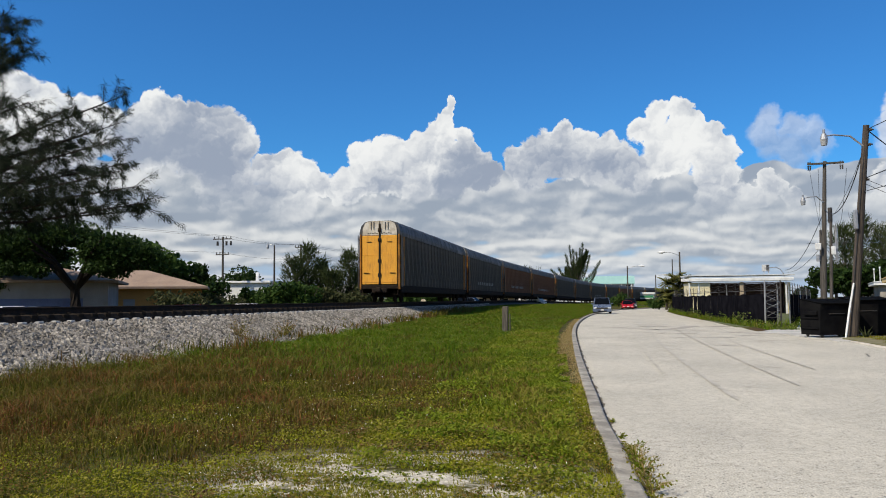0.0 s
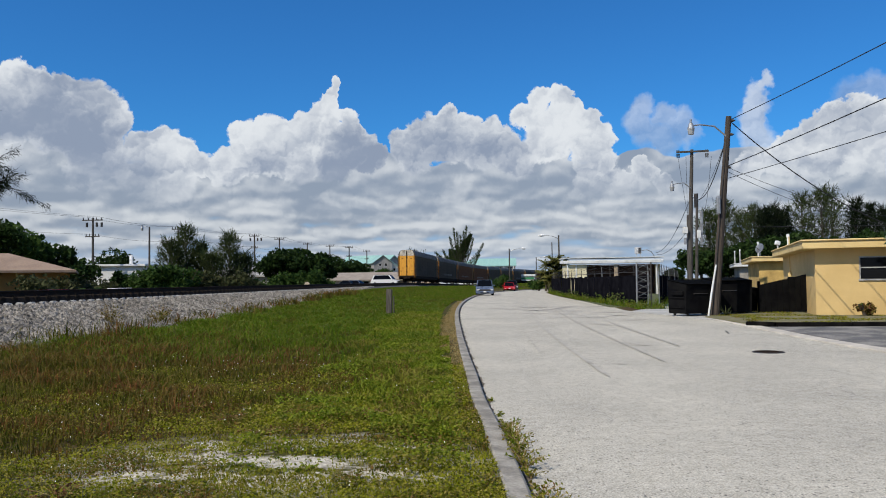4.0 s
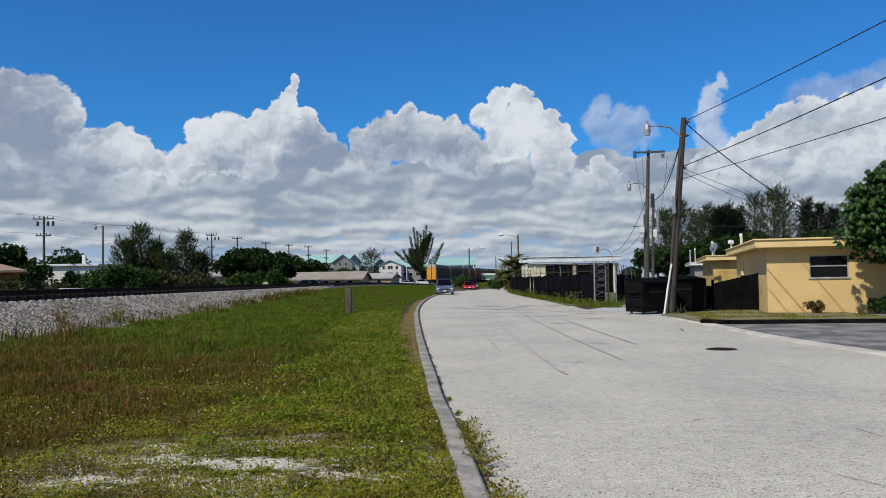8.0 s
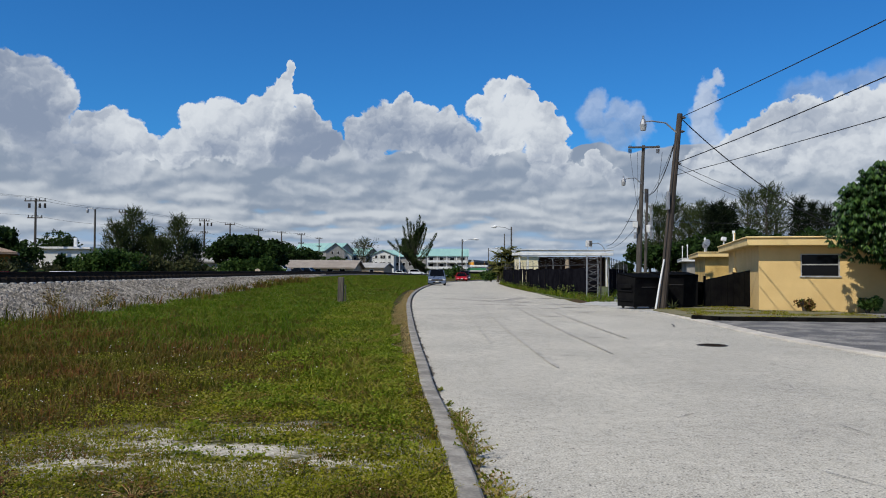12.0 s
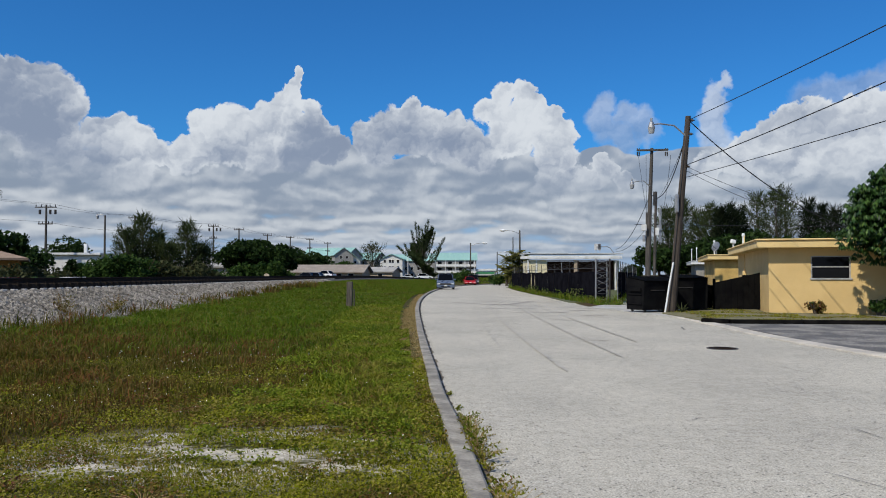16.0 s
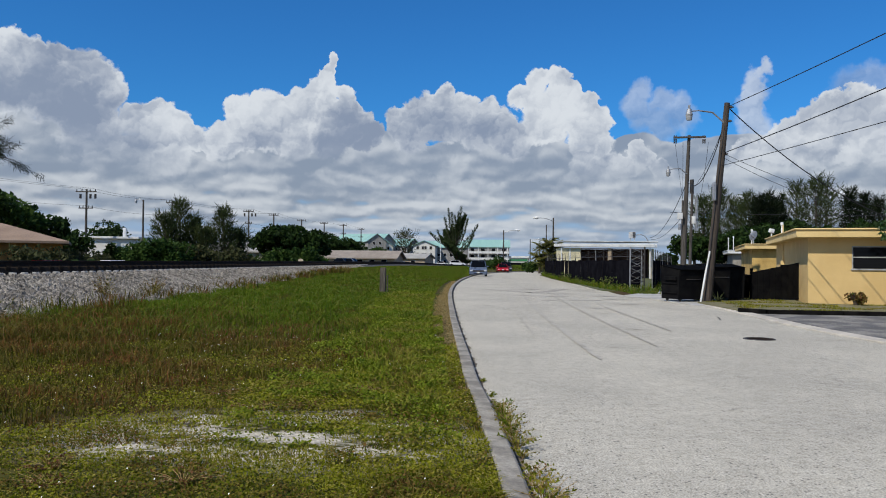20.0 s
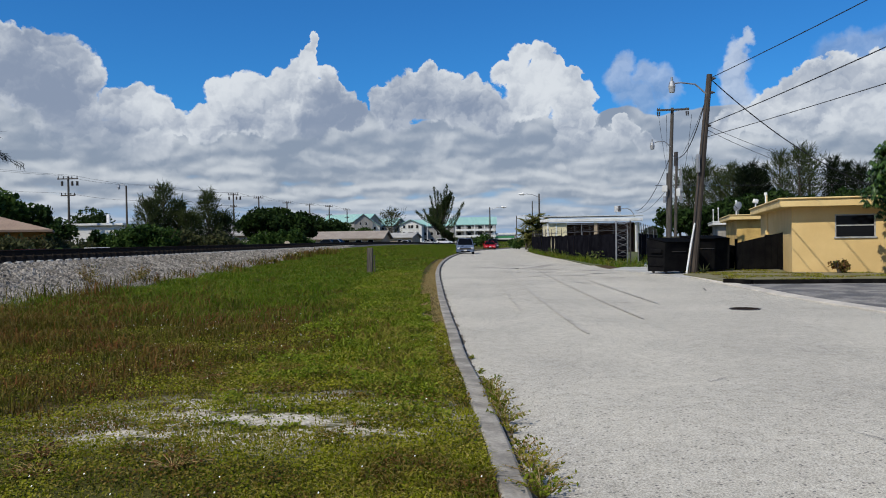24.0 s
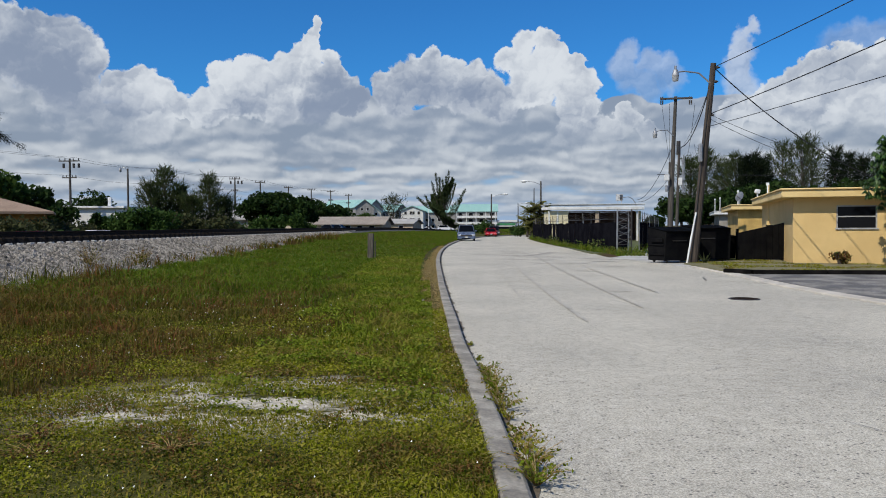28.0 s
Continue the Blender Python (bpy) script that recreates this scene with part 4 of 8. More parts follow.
def house_window(parent, x, z, w, h, y):
    """A single-hung window in a front wall whose outer face is at y."""
    bm = B()
    for s in (-1, 1):
        box(bm, (0.05, 0.06, h), (x + s * (w / 2 - 0.025), y + 0.05, z + h / 2))
    box(bm, (w, 0.06, 0.05), (x, y + 0.05, z + h - 0.025))
    box(bm, (w, 0.06, 0.045), (x, y + 0.05, z + h * 0.52))
    box(bm, (w + 0.08, 0.14, 0.06), (x, y + 0.02, z + 0.0))
    fr = part("window", bm, surf("aluminium_window_frame", (0.42, 0.42, 0.41), None, 4, 0.5), parent, "grey aluminium sash window with dark panes")
    for k, (a, b) in enumerate(((0.04, 0.50), (0.54, 0.96))):
        bm = B()
        box(bm, (w - 0.1, 0.012, h * (b - a)), (x, y + 0.06 + 0.012 * k, z + h * (a + b) / 2))
        part("pane", bm, WINDOW_GLASS, fr)


def row_house(at, paint, trim, label, front_holes, width=11.0, depth=12.2, side_holes=()):
    """A low stucco house with a flat boxed eave; front along local -y, its side wall along local -x."""
    house = empty("house", pose(at[0], at[1], 0, 0, 0, TURN), label, "house", "row of low stucco houses")
    bm = B()
    opening_wall(bm, 0, width, 0.0, 2.78, 0, 0.2, front_holes)
    part("front_wall", bm, paint, house)
    bm = B()
    box(bm, (0.2, depth - 0.2, 2.78), (0.1, depth / 2 + 0.1, 1.39))
    part("side_wall", bm, paint, house)
    bm = B()
    box(bm, (0.2, depth - 0.4, 2.78), (width - 0.1, depth / 2, 1.39))
    part("side_wall", bm, paint, house)
    bm = B()
    box(bm, (width - 0.2, 0.2, 2.78), (width / 2 + 0.1, depth - 0.1, 1.39))
    part("back_wall", bm, paint, house)
    bm = B()
    box(bm, (width + 1.0, depth + 1.0, 0.30), (width / 2, depth / 2, 2.83), bevel=0.02)
    roof = part("roof", bm, trim, house, "flat roof with a pale boxed eave")
    bm = B()
    box(bm, (width + 1.12, depth + 1.12, 0.07), (width / 2, depth / 2, 3.01), bevel=0.02)
    part("drip_edge", bm, trim, roof)
    bm = B()
    box(bm, (width + 0.7, depth + 0.7, 0.08), (width / 2, depth / 2, 3.012))
    part("roof_deck", bm, GREY_ROOF, roof)
    for a, b, c, d in front_holes:
        house_window(house, (a + b) / 2, c, b - a, d - c, 0.0)
    bm = B()
    box(bm, (width - 0.5, depth - 0.5, 0.02), (width / 2, depth / 2, 0.3))
    part("inner_floor", bm, DARK_OPENING, house)
    return house


yellow_house = row_house((12.46, 32.55), YELLOW, YELLOW_TRIM, "yellow stucco house with a flat boxed eave beside the parking apron",
                         ((1.58, 3.04, 1.44, 2.36), (6.2, 7.7, 1.42, 2.36)))
row_house((18.1, 57.3), surf("amber_stucco", (0.60, 0.40, 0.13), None, 0.7, 0.9), YELLOW_TRIM, "amber stucco house in the row behind the dumpsters", ((2.2, 3.6, 1.4, 2.4),))
# third house: grey-tan wall with shade mixed into the colour
row_house((24.3, 83.0), surf("shaded_drab_stucco", (0.34, 0.31, 0.265), None, 0.7, 0.9), WHITE_PAINT, "grey stucco house with white eaves in the row, wall toned for shade", ((2.2, 3.6, 1.4, 2.4),))
row_house((30.2, 108.5), TAN, WHITE_PAINT, "tan stucco house at the end of the row", ((2.2, 3.6, 1.4, 2.4),))


def side_meter(y, z, house):
    """Service box and conduit on a house's side wall."""
    bm = B()
    box(bm, (0.16, 0.34, 0.5), (-0.08, y, z), bevel=0.02)
    tube(bm, (-0.06, y, z + 0.25), (-0.06, y, 3.6), 0.03)
    box(bm, (0.1, 0.2, 0.3), (-0.06, y + 0.5, z - 0.1), bevel=0.02)
    part("meter_box", bm, YELLOW_TRIM, house, "painted service box with conduit")


side_meter(8.4, 1.55, yellow_house)
bm = B()
tube(bm, (3.62, -0.12, 0.0), (3.62, -0.12, 0.55), 0.025)
tube(bm, (3.62, -0.12, 0.55), (3.80, -0.12, 0.55), 0.025)
tube(bm, (3.80, -0.12, 0.55), (3.80, -0.12, 0.1), 0.02)
part("standpipe", bm, YELLOW_TRIM, yellow_house, "painted standpipe against the wall")


def roof_vent(name, at, height, material, cap, label):
    bm = B()
    tube(bm, at, (at[0], at[1], at[2] + height), 0.045, sides=10)
    tube(bm, (at[0], at[1], at[2] + height - 0.02), (at[0], at[1], at[2] + height + cap), 0.085, 0.07, sides=10)
    tagged(link(name, bm, material), label, "roof vent", "roof vents")


for px_x, yy, h in ((18.75, 59.4, 0.95), (15.3, 43.5, 0.65), (25.7, 87.5, 1.4), (26.6, 92.5, 1.4)):
    roof_vent("roof_vent", (px_x, yy, 3.08), h, WHITE_PAINT, 0.14, "white capped vent pipe on a flat roof")
bm = B()
box(bm, (0.26, 0.2, 0.22), (14.89, 43.9, 3.42), (0, 12, 8), bevel=0.03)
tube(bm, (14.89, 43.9, 3.05), (14.89, 43.9, 3.4), 0.04)
tagged(link("roof_fan", bm, WHITE_PAINT), "small white fan housing on the yellow house roof", "roof fan")

dish = empty("satellite_dish", pose(18.5, 58.2, 3.1), "grey satellite dish on the amber house roof", "satellite dish")
bm = B()
rings = [[bm.verts.new((r * math.cos(a), r * r * 0.45, r * math.sin(a))) for a in (2 * math.pi * k / 18 for k in range(18))] for r in (0.04, 0.15, 0.26, 0.36)]
for r, s in zip(rings, rings[1:]):
    for k in range(18):
        bm.faces.new((r[k], r[(k + 1) % 18], s[(k + 1) % 18], s[k]))
bm.faces.new(rings[0])
bowl = part("bowl", bm, surf("light_grey_dish", (0.62, 0.63, 0.64), None, 3, 0.5), dish)
bowl.matrix_basis = pose(0, 0, 0.55, 22, 0, 28)
bowl_mod = bowl.modifiers.new("thickness", "SOLIDIFY")
bowl_mod.thickness = 0.02
bm = B()
tube(bm, (0, 0, 0), (0, 0.05, 0.5), 0.03)
tube(bm, (0, 0, 0.35), (-0.25, -0.42, 0.45), 0.015)
box(bm, (0.08, 0.12, 0.08), (-0.27, -0.44, 0.48))
part("mast", bm, STEEL, dish)


# timber edging of the lawn, bollard-like cable pedestal, manhole
bm = B()
for a, b in (((7.95, 26.5), (8.6, 25.74)), ((8.6, 25.72), (10.8, 25.48)), ((10.82, 25.48), (13.2, 25.22)), ((13.2, 25.22), (14.75, 25.62))):
    d = Vector((b[0] - a[0], b[1] - a[1], 0))
    box(bm, (d.length, 0.20, 0.17), ((a[0] + b[0]) / 2, (a[1] + b[1]) / 2, 0.085), (0, 0, math.degrees(math.atan2(d.y, d.x))), bevel=0.02)
tagged(link("timber_edging", bm, TIMBER_BLACK), "low black timber edging between lawn and asphalt", "edging", kind="structure")

pedestal = empty("cable_pedestal", pose(8.62, 15.35, 0.04), "dark green plastic cable pedestal on the roadside edging", "utility box")
bm = B()
tube(bm, (0, 0, 0), (0, 0, 0.80), 0.13, 0.12, sides=16)
tube(bm, (0, 0, 0.80), (0, 0, 0.86), 0.12, 0.07, sides=16)
part("shell", bm, GREEN_BOX, pedestal)
bm = B()
tube(bm, (0, 0, 0), (0, 0, 0.06), 0.16, sides=16)
tube(bm, (0, 0, 0.56), (0, 0, 0.59), 0.137, sides=16)
part("collar", bm, DARK_METAL, pedestal)

cover = empty("manhole_cover", pose(5.64, 17.4, 0.0), "dark cast-iron manhole cover flush in the pale road", "manhole cover")
bm = B()
tube(bm, (0, 0, 0), (0, 0, 0.012), 0.33, sides=32)
part("rim", bm, DARK_METAL, cover)
bm = B()
tube(bm, (0, 0, 0.0), (0, 0, 0.018), 0.28, sides=32)
for k in range(-3, 4):
    box(bm, (0.42 - 0.06 * abs(k), 0.025, 0.006), (0, k * 0.065, 0.02))
part("lid", bm, UNDER, cover)


# ---- utility poles and their cables ----
def luminaire(parent, root, tip, size=1.0):
    """A bracket arm with a bucket street light at its tip."""
    root, tip = Vector(root), Vector(tip)
    pts = [root, root + (tip - root) * 0.35 + Vector((0, 0, 0.28)), root + (tip - root) * 0.75 + Vector((0, 0, 0.16)), tip]
    bm = B()
    bent(bm, pts, (0.035, 0.032, 0.030, 0.028))
    arm = part("lamp_arm", bm, STEEL, parent, "curved steel bracket arm")
    bm = B()
    tube(bm, tip + Vector((0, 0, -0.12)), tip + Vector((0, 0, 0.10)), 0.17 * size, 0.10 * size, sides=14)
    tube(bm, tip + Vector((0, 0, 0.10)), tip + Vector((0, 0, 0.26)), 0.055 * size, sides=10)
    part("lamp_head", bm, STEEL, arm, "grey lamp head with photocell")
    bm = B()
    tube(bm, tip + Vector((0, 0, -0.42 * size)), tip + Vector((0, 0, -0.12)), 0.13 * size, 0.17 * size, sides=14)
    part("refractor", bm, LAMP_GLASS, arm, "frosted prismatic refractor")


lean_pole = empty("utility_pole", pose(8.62, 33.07, 0), "weathered brown wooden utility pole leaning over the dumpsters", "utility pole", "utility poles")
bm = B()
bent(bm, [(0, 0, -0.3), (0.36, 0, 3.6), (0.80, 0, 8.2)], (0.185, 0.155, 0.115), 12)
part("shaft", bm, WOOD_POLE, lean_pole)
luminaire(lean_pole, (0.70, -0.05, 7.35), (-0.80, -0.3, 7.80), 0.85)
bm = B()
bent(bm, [(-0.30, -0.28, 0.02), (-0.12, -0.24, 1.1), (0.08, -0.2, 2.12)], (0.042, 0.042, 0.036))
part("cable_guard", bm, WHITE_PAINT, lean_pole, "white plastic cable guard at the foot")
bm = B()
bent(bm, [(0.10, -0.16, 2.1), (0.45, -0.14, 5.4), (0.68, -0.10, 7.3)], (0.02, 0.02, 0.02))
part("riser_cable", bm, WIRE, lean_pole)
bm = B()
box(bm, (0.14, 0.16, 0.75), (0.24, -0.2, 4.55), bevel=0.03)
part("splice_case", bm, STEEL, lean_pole, "grey splice case")
for z, x in ((8.02, 0.92), (7.45, 0.86), (6.1, 0.70)):
    bm = B()
    tube(bm, (x - 0.16, -0.02, z), (x + 0.06, -0.06, z), 0.045, 0.06)
    tube(bm, (x + 0.06, -0.06, z), (x + 0.12, -0.06, z), 0.03)
    part("insulator", bm, DARK_METAL, lean_pole)

back_pole = empty("utility_pole", pose(12.07, 52, 0), "tall grey wooden utility pole with a crossarm by the drive", "utility pole", "utility poles")
bm = B()
bent(bm, [(0, 0, -0.3), (0.15, 0, 5), (0.36, 0, 9.89)], (0.175, 0.15, 0.10), 12)
part("shaft", bm, GREY_POLE, back_pole)
bm = B()
box(bm, (2.05, 0.11, 0.12), (0.36, -0.16, 9.74), (0, -1, 0), bevel=0.01)
arm = part("crossarm", bm, GREY_POLE, back_pole)
for x in (-0.62, -0.5, 1.2, 1.32):
    bm = B()
    tube(bm, (x, -0.16, 9.70), (x, -0.16, 9.86), 0.05, 0.03)
    tube(bm, (x, -0.16, 9.34), (x, -0.16, 9.62), 0.035, 0.05)
    part("insulator", bm, DARK_METAL, arm)
luminaire(back_pole, (0.20, -0.1, 7.37), (-1.02, -0.3, 7.58), 0.9)
bm = B()
tube(bm, (0.48, -0.28, 6.1), (0.48, -0.28, 7.0), 0.13, sides=12)
part("cutout", bm, DARK_METAL, back_pole)
bm = B()
box(bm, (0.3, 0.25, 0.4), (-0.25, -0.25, 4.66), bevel=0.02)
part("equipment_box", bm, WHITE_PAINT, back_pole, "pale equipment box")
bm = B()
box(bm, (0.22, 0.2, 0.5), (0.62, -0.2, 4.41), bevel=0.02)
part("equipment_box", bm, WHITE_PAINT, back_pole, "pale equipment box")

twin_pole = empty("utility_pole", pose(13.44, 56, 0), "shorter grey service pole close behind the tall pole", "utility pole", "utility poles")
bm = B()
bent(bm, [(0, 0, -0.3), (0.2, 0, 7.02)], (0.12, 0.085), 10)
part("shaft", bm, GREY_POLE, twin_pole)
bm = B()
tube(bm, (0.45, -0.1, 3.9), (0.45, -0.1, 6.22), 0.09, sides=10)
box(bm, (0.3, 0.2, 0.36), (0.35, -0.2, 4.9))
part("service_riser", bm, STEEL, twin_pole)

far_pole = empty("utility_pole", pose(20.31, 88, 0), "distant wooden pole down the service drive", "utility pole", "utility poles")
bm = B()
bent(bm, [(0, 0, -0.2), (0.1, 0, 8.5)], (0.16, 0.11), 8)
part("shaft", bm, GREY_POLE, far_pole)
for x, z in ((-0.25, 5.6), (0.3, 4.4)):
    bm = B()
    tube(bm, (x, -0.25, z - 0.35), (x, -0.25, z + 0.35), 0.19, sides=12)
    part("transformer", bm, STEEL, far_pole)


def cable(points, radius, sag, label, group="overhead cables", count=14):
    """A cable hung between two points with some sag; its ends stay on what carries it."""
    a, b = Vector(points[0]), Vector(points[1])
    pts = []
    for k in range(count + 1):
        s = k / count
        p = a.lerp(b, s)
        p.z -= sag * 4 * s * (1 - s)
        pts.append(p)
    bm = B()
    bent(bm, pts, [radius] * len(pts), 5)
    tagged(link("overhead_cable", bm, WIRE), label, "cable", group)


LINE = "thin black overhead cable between wooden poles"
cable(((9.46, 33.0, 8.05), (14.0, -4, 8.9)), 0.016, 0.30, LINE)
cable(((9.30, 33.0, 6.15), (14.0, -4, 8.3)), 0.018, 0.35, LINE)
cable(((9.20, 33.0, 5.62), (14.0, -4, 5.9)), 0.013, 0.20, LINE)
cable(((9.46, 33.0, 7.98), (17.4, 36.5, 3.75)), 0.022, 0.45, "twisted black service cable from pole to house")
cable(((9.30, 33.0, 6.1), (17.6, 37.5, 4.3)), 0.010, 0.25, LINE)
cable(((9.24, 33.0, 5.95), (17.9, 38.5, 4.0)), 0.010, 0.30, LINE)
cable(((9.16, 33.0, 4.85), (18.4, 57.5, 3.4)), 0.012, 0.35, LINE)
cable(((9.30, 33.1, 7.30), (12.30, 52, 6.95)), 0.022, 1.15, "thick black cable looping from pole to pole")
cable(((9.36, 33.1, 7.45), (12.4, 52, 6.2)), 0.010, 0.5, LINE)
cable(((12.0, 51.8, 9.4), (20.4, 88, 8.3)), 0.012, 0.8, LINE)
cable(((13.6, 51.8, 9.4), (14.2, 56, 6.4)), 0.012, 0.3, LINE)
cable(((11.5, 51.8, 9.4), (12.2, 52, 4.8)), 0.010, 0.2, LINE)
cable(((12.2, 52, 6.6), (15.6, 81.2, 4.2)), 0.020, 0.8, LINE)
cable(((12.2, 52, 4.9), (15.7, 81.2, 4.0)), 0.016, 0.5, LINE)
cable(((13.0, 60, 5.4), (46, 62, 5.5)), 0.020, 0.15, "grey cable run across behind the houses")
cable(((13.6, 51.9, 6.8), (9.0, 33.2, 4.2)), 0.010, 0.3, LINE)


# ---- dumpsters ----
def dumpster(at, turn, w, d, h, back, label):
    """A front-load steel dumpster, sloped lid falling to its front (-y)."""
    bin_ = empty("dumpster", pose(at[0], at[1], 0.036, 0, 0, turn), label, "dumpster", "black dumpsters by the drive")
    bm = B()
    prism(bm, [(-d / 2 + 0.08, 0.10), (d / 2 - 0.04, 0.10), (d / 2, back), (-d / 2, h)], (-w / 2, w / 2), axis="x")
    part("body", bm, BIN_BLACK, bin_)
    for s in (-1, 1):
        for z in (0.35, 0.75):
            bm = B()
            box(bm, (0.05, d - 0.25, 0.06), (s * (w / 2 + 0.02), 0.02, z), bevel=0.01)
            part("side_rib", bm, BIN_BLACK, bin_)
        bm = B()
        box(bm, (0.10, d * 0.62, 0.16), (s * (w / 2 + 0.05), -0.08, 0.95), bevel=0.015)
        part("fork_pocket", bm, BIN_BLACK, bin_)
    bm = B()
    slope = math.degrees(math.atan2(back - h, d))
    for s in (-1, 1):
        box(bm, (w / 2 - 0.02, d + 0.1, 0.04), (s * w / 4, -0.02, (h + back) / 2 + 0.03), (slope, 0, 0), bevel=0.012)
    part("lid", bm, RUBBER, bin_, "black plastic lid halves")
    bm = B()
    for sx in (-1, 1):
        for sy in (-1, 1):
            tube(bm, (sx * (w / 2 - 0.15), sy * (d / 2 - 0.2), 0.06), (sx * (w / 2 - 0.2), sy * (d / 2 - 0.2), 0.06), 0.06)
            box(bm, (0.08, 0.1, 0.08), (sx * (w / 2 - 0.175), sy * (d / 2 - 0.2), 0.10))
    part("caster", bm, DARK_METAL, bin_)
    bm = B()
    box(bm, (w * 0.4, 0.01, 0.03), (-w * 0.1, -d / 2 + 0.01, h * 0.72), (-4, 0, 0))
    part("marking", bm, DARK_METAL, bin_)
    return bin_


dumpster((8.05, 33.85), 24, 1.75, 1.25, 1.28, 1.45, "black steel dumpster at the mouth of the drive")
dumpster((9.65, 34.9), 8, 1.7, 1.2, 1.40, 1.52, "black steel dumpster behind the leaning pole")
rubble = empty("wheeled_bin", pose(10.72, 35.6, 0.075, 0, 0, 12), "black wheeled rubbish bin with a dented lid", "rubbish bin")
bm = B()
prism(bm, [(-0.28, 0.06), (0.28, 0.06), (0.34, 1.0), (-0.34, 1.0)], (-0.3, 0.3), axis="x")
part("body", bm, RUBBER, rubble)
bm = B()
box(bm, (0.68, 0.74, 0.09), (0, 0, 1.04), (4, 0, 0), bevel=0.03)
part("lid", bm, RUBBER, rubble)
bm = B()
tube(bm, (-0.34, 0.28, 0.12), (0.34, 0.28, 0.12), 0.12, sides=12)
part("wheel", bm, DARK_METAL, rubble)
screen = empty("bin_screen", pose(11.0, 34.95, 0.075, 0, 0, 9), "black boarded dumpster screen with a rising top edge", "fence")
bm = B()
span = 2.15 / 8
for k in range(8):
    top = 1.18 + 0.44 * (k + 0.5) / 8
    bm = B()
    prism(bm, [(span * k + 0.008, 0.02), (span * (k + 1) - 0.008, 0.02), (span * (k + 1) - 0.008, top + 0.025), (span * k + 0.008, top - 0.025)], (-0.02, 0.02))
    part("board", bm, BIN_BLACK, screen)
bm = B()
for z in (0.35, 1.0):
    box(bm, (2.15, 0.06, 0.09), (1.075, 0.05, z))
for x in (0.05, 1.07, 2.1):
    box(bm, (0.09, 0.09, 1.35), (x, 0.08, 0.68))
part("rail_frame", bm, BIN_BLACK, screen)
bm = B()
for k in range(6):
    box(bm, (0.04, 0.24, 1.5), (2.18, 0.15 + 0.26 * k, 0.77))
part("side_board", bm, BIN_BLACK, screen)


# ---- fence round the lot ----
fence = empty("fence", pose(0, 0, 0), "chain-link fence hung with black windscreen and sagging barbed wire", "fence")
RUN = [(8.05, 44.4), (7.15, 49.0), (6.75, 54.0), (6.45, 60.0), (6.2, 67.0), (5.95, 75.0), (5.8, 83.0), (5.75, 91.0)]
BACK = [(8.75, 44.9), (10.3, 51.0), (12.3, 59.0), (14.6, 68.5), (17.0, 79.0), (19.6, 90.0)]
for run, hang in ((RUN, -0.06), (BACK, 0.03)):
    fine = []
    for (x0, y0), (x1, y1) in zip(run, run[1:]):
        n_ = max(2, int(math.hypot(x1 - x0, y1 - y0) / 2.6))
        fine += [(x0 + (x1 - x0) * k / n_, y0 + (y1 - y0) * k / n_) for k in range(n_)]
    fine.append(run[-1])
    for k, (x, y) in enumerate(fine):
        bm = B()
        tilt = random.uniform(-0.05, 0.09)
        tube(bm, (x, y, 0.0), (x + tilt, y, 2.0), 0.035, sides=8)
        tube(bm, (x + tilt, y, 2.0), (x + tilt - 0.05, y - 0.1, 2.42), 0.022, sides=6)
        part("post", bm, DARK_METAL if k % 4 else STEEL, fence)
    for (x0, y0), (x1, y1) in zip(fine, fine[1:]):
        bm = B()
        pts = [(x0 + (x1 - x0) * s, y0 + (y1 - y0) * s) for s in (0, 0.25, 0.5, 0.75, 1)]
        low = [bm.verts.new((x + hang, y, 0.22 + random.uniform(-0.08, 0.06))) for x, y in pts]
        mid = [bm.verts.new((x + hang + random.uniform(-0.05, 0.05), y, 1.0)) for x, y in pts]
        top = [bm.verts.new((x + hang, y, 1.80 - (0.10 if 0 < i < 4 else 0.0) * random.random())) for i, (x, y) in enumerate(pts)]
        for i in range(4):
            bm.faces.new((low[i], low[i + 1], mid[i + 1], mid[i]))
            bm.faces.new((mid[i], mid[i + 1], top[i + 1], top[i]))
        for i in range(4):
            a, b = bm.verts.new(low[i].co + Vector((0.012, 0.012, 0))), bm.verts.new(low[i + 1].co + Vector((0.012, 0.012, 0)))
            bm.faces.new((low[i], low[i + 1], b, a))
        part("windscreen", bm, SCREEN_BLACK, fence, "black woven windscreen")
        bm = B()
        tube(bm, (x0, y0, 1.98), (x1, y1, 1.98), 0.02, sides=6)
        part("top_rail", bm, DARK_METAL, fence)
        for z, sag in ((2.12, 0.10), (2.25, 0.16), (2.40, 0.12)):
            bm = B()
            bent(bm, [(x0, y0 - 0.05, z), ((x0 + x1) / 2, (y0 + y1) / 2 - 0.05, z - sag), (x1, y1 - 0.05, z)], (0.007,) * 3, 4)
            part("barbed_wire", bm, DARK_METAL, fence)

gate = empty("fence_gate", pose(7.35, 43.9, 0.04, 0, 0, 12), "bare steel gate frame with crossed wires at the fence corner", "gate")
for x in (0.0, 0.82):
    bm = B()
    tube(bm, (x, 0, 0), (x + 0.02, 0, 2.45), 0.045, sides=8)
    part("gate_post", bm, DARK_METAL if x else STEEL, gate)
for k in range(7):
    z = 0.55 + 0.29 * k
    bm = B()
    bent(bm, [(0, 0, z), (0.4, 0, z - 0.05), (0.82, 0, z + 0.03)], (0.022,) * 3, 5)
    part("gate_rail", bm, DARK_METAL, gate)
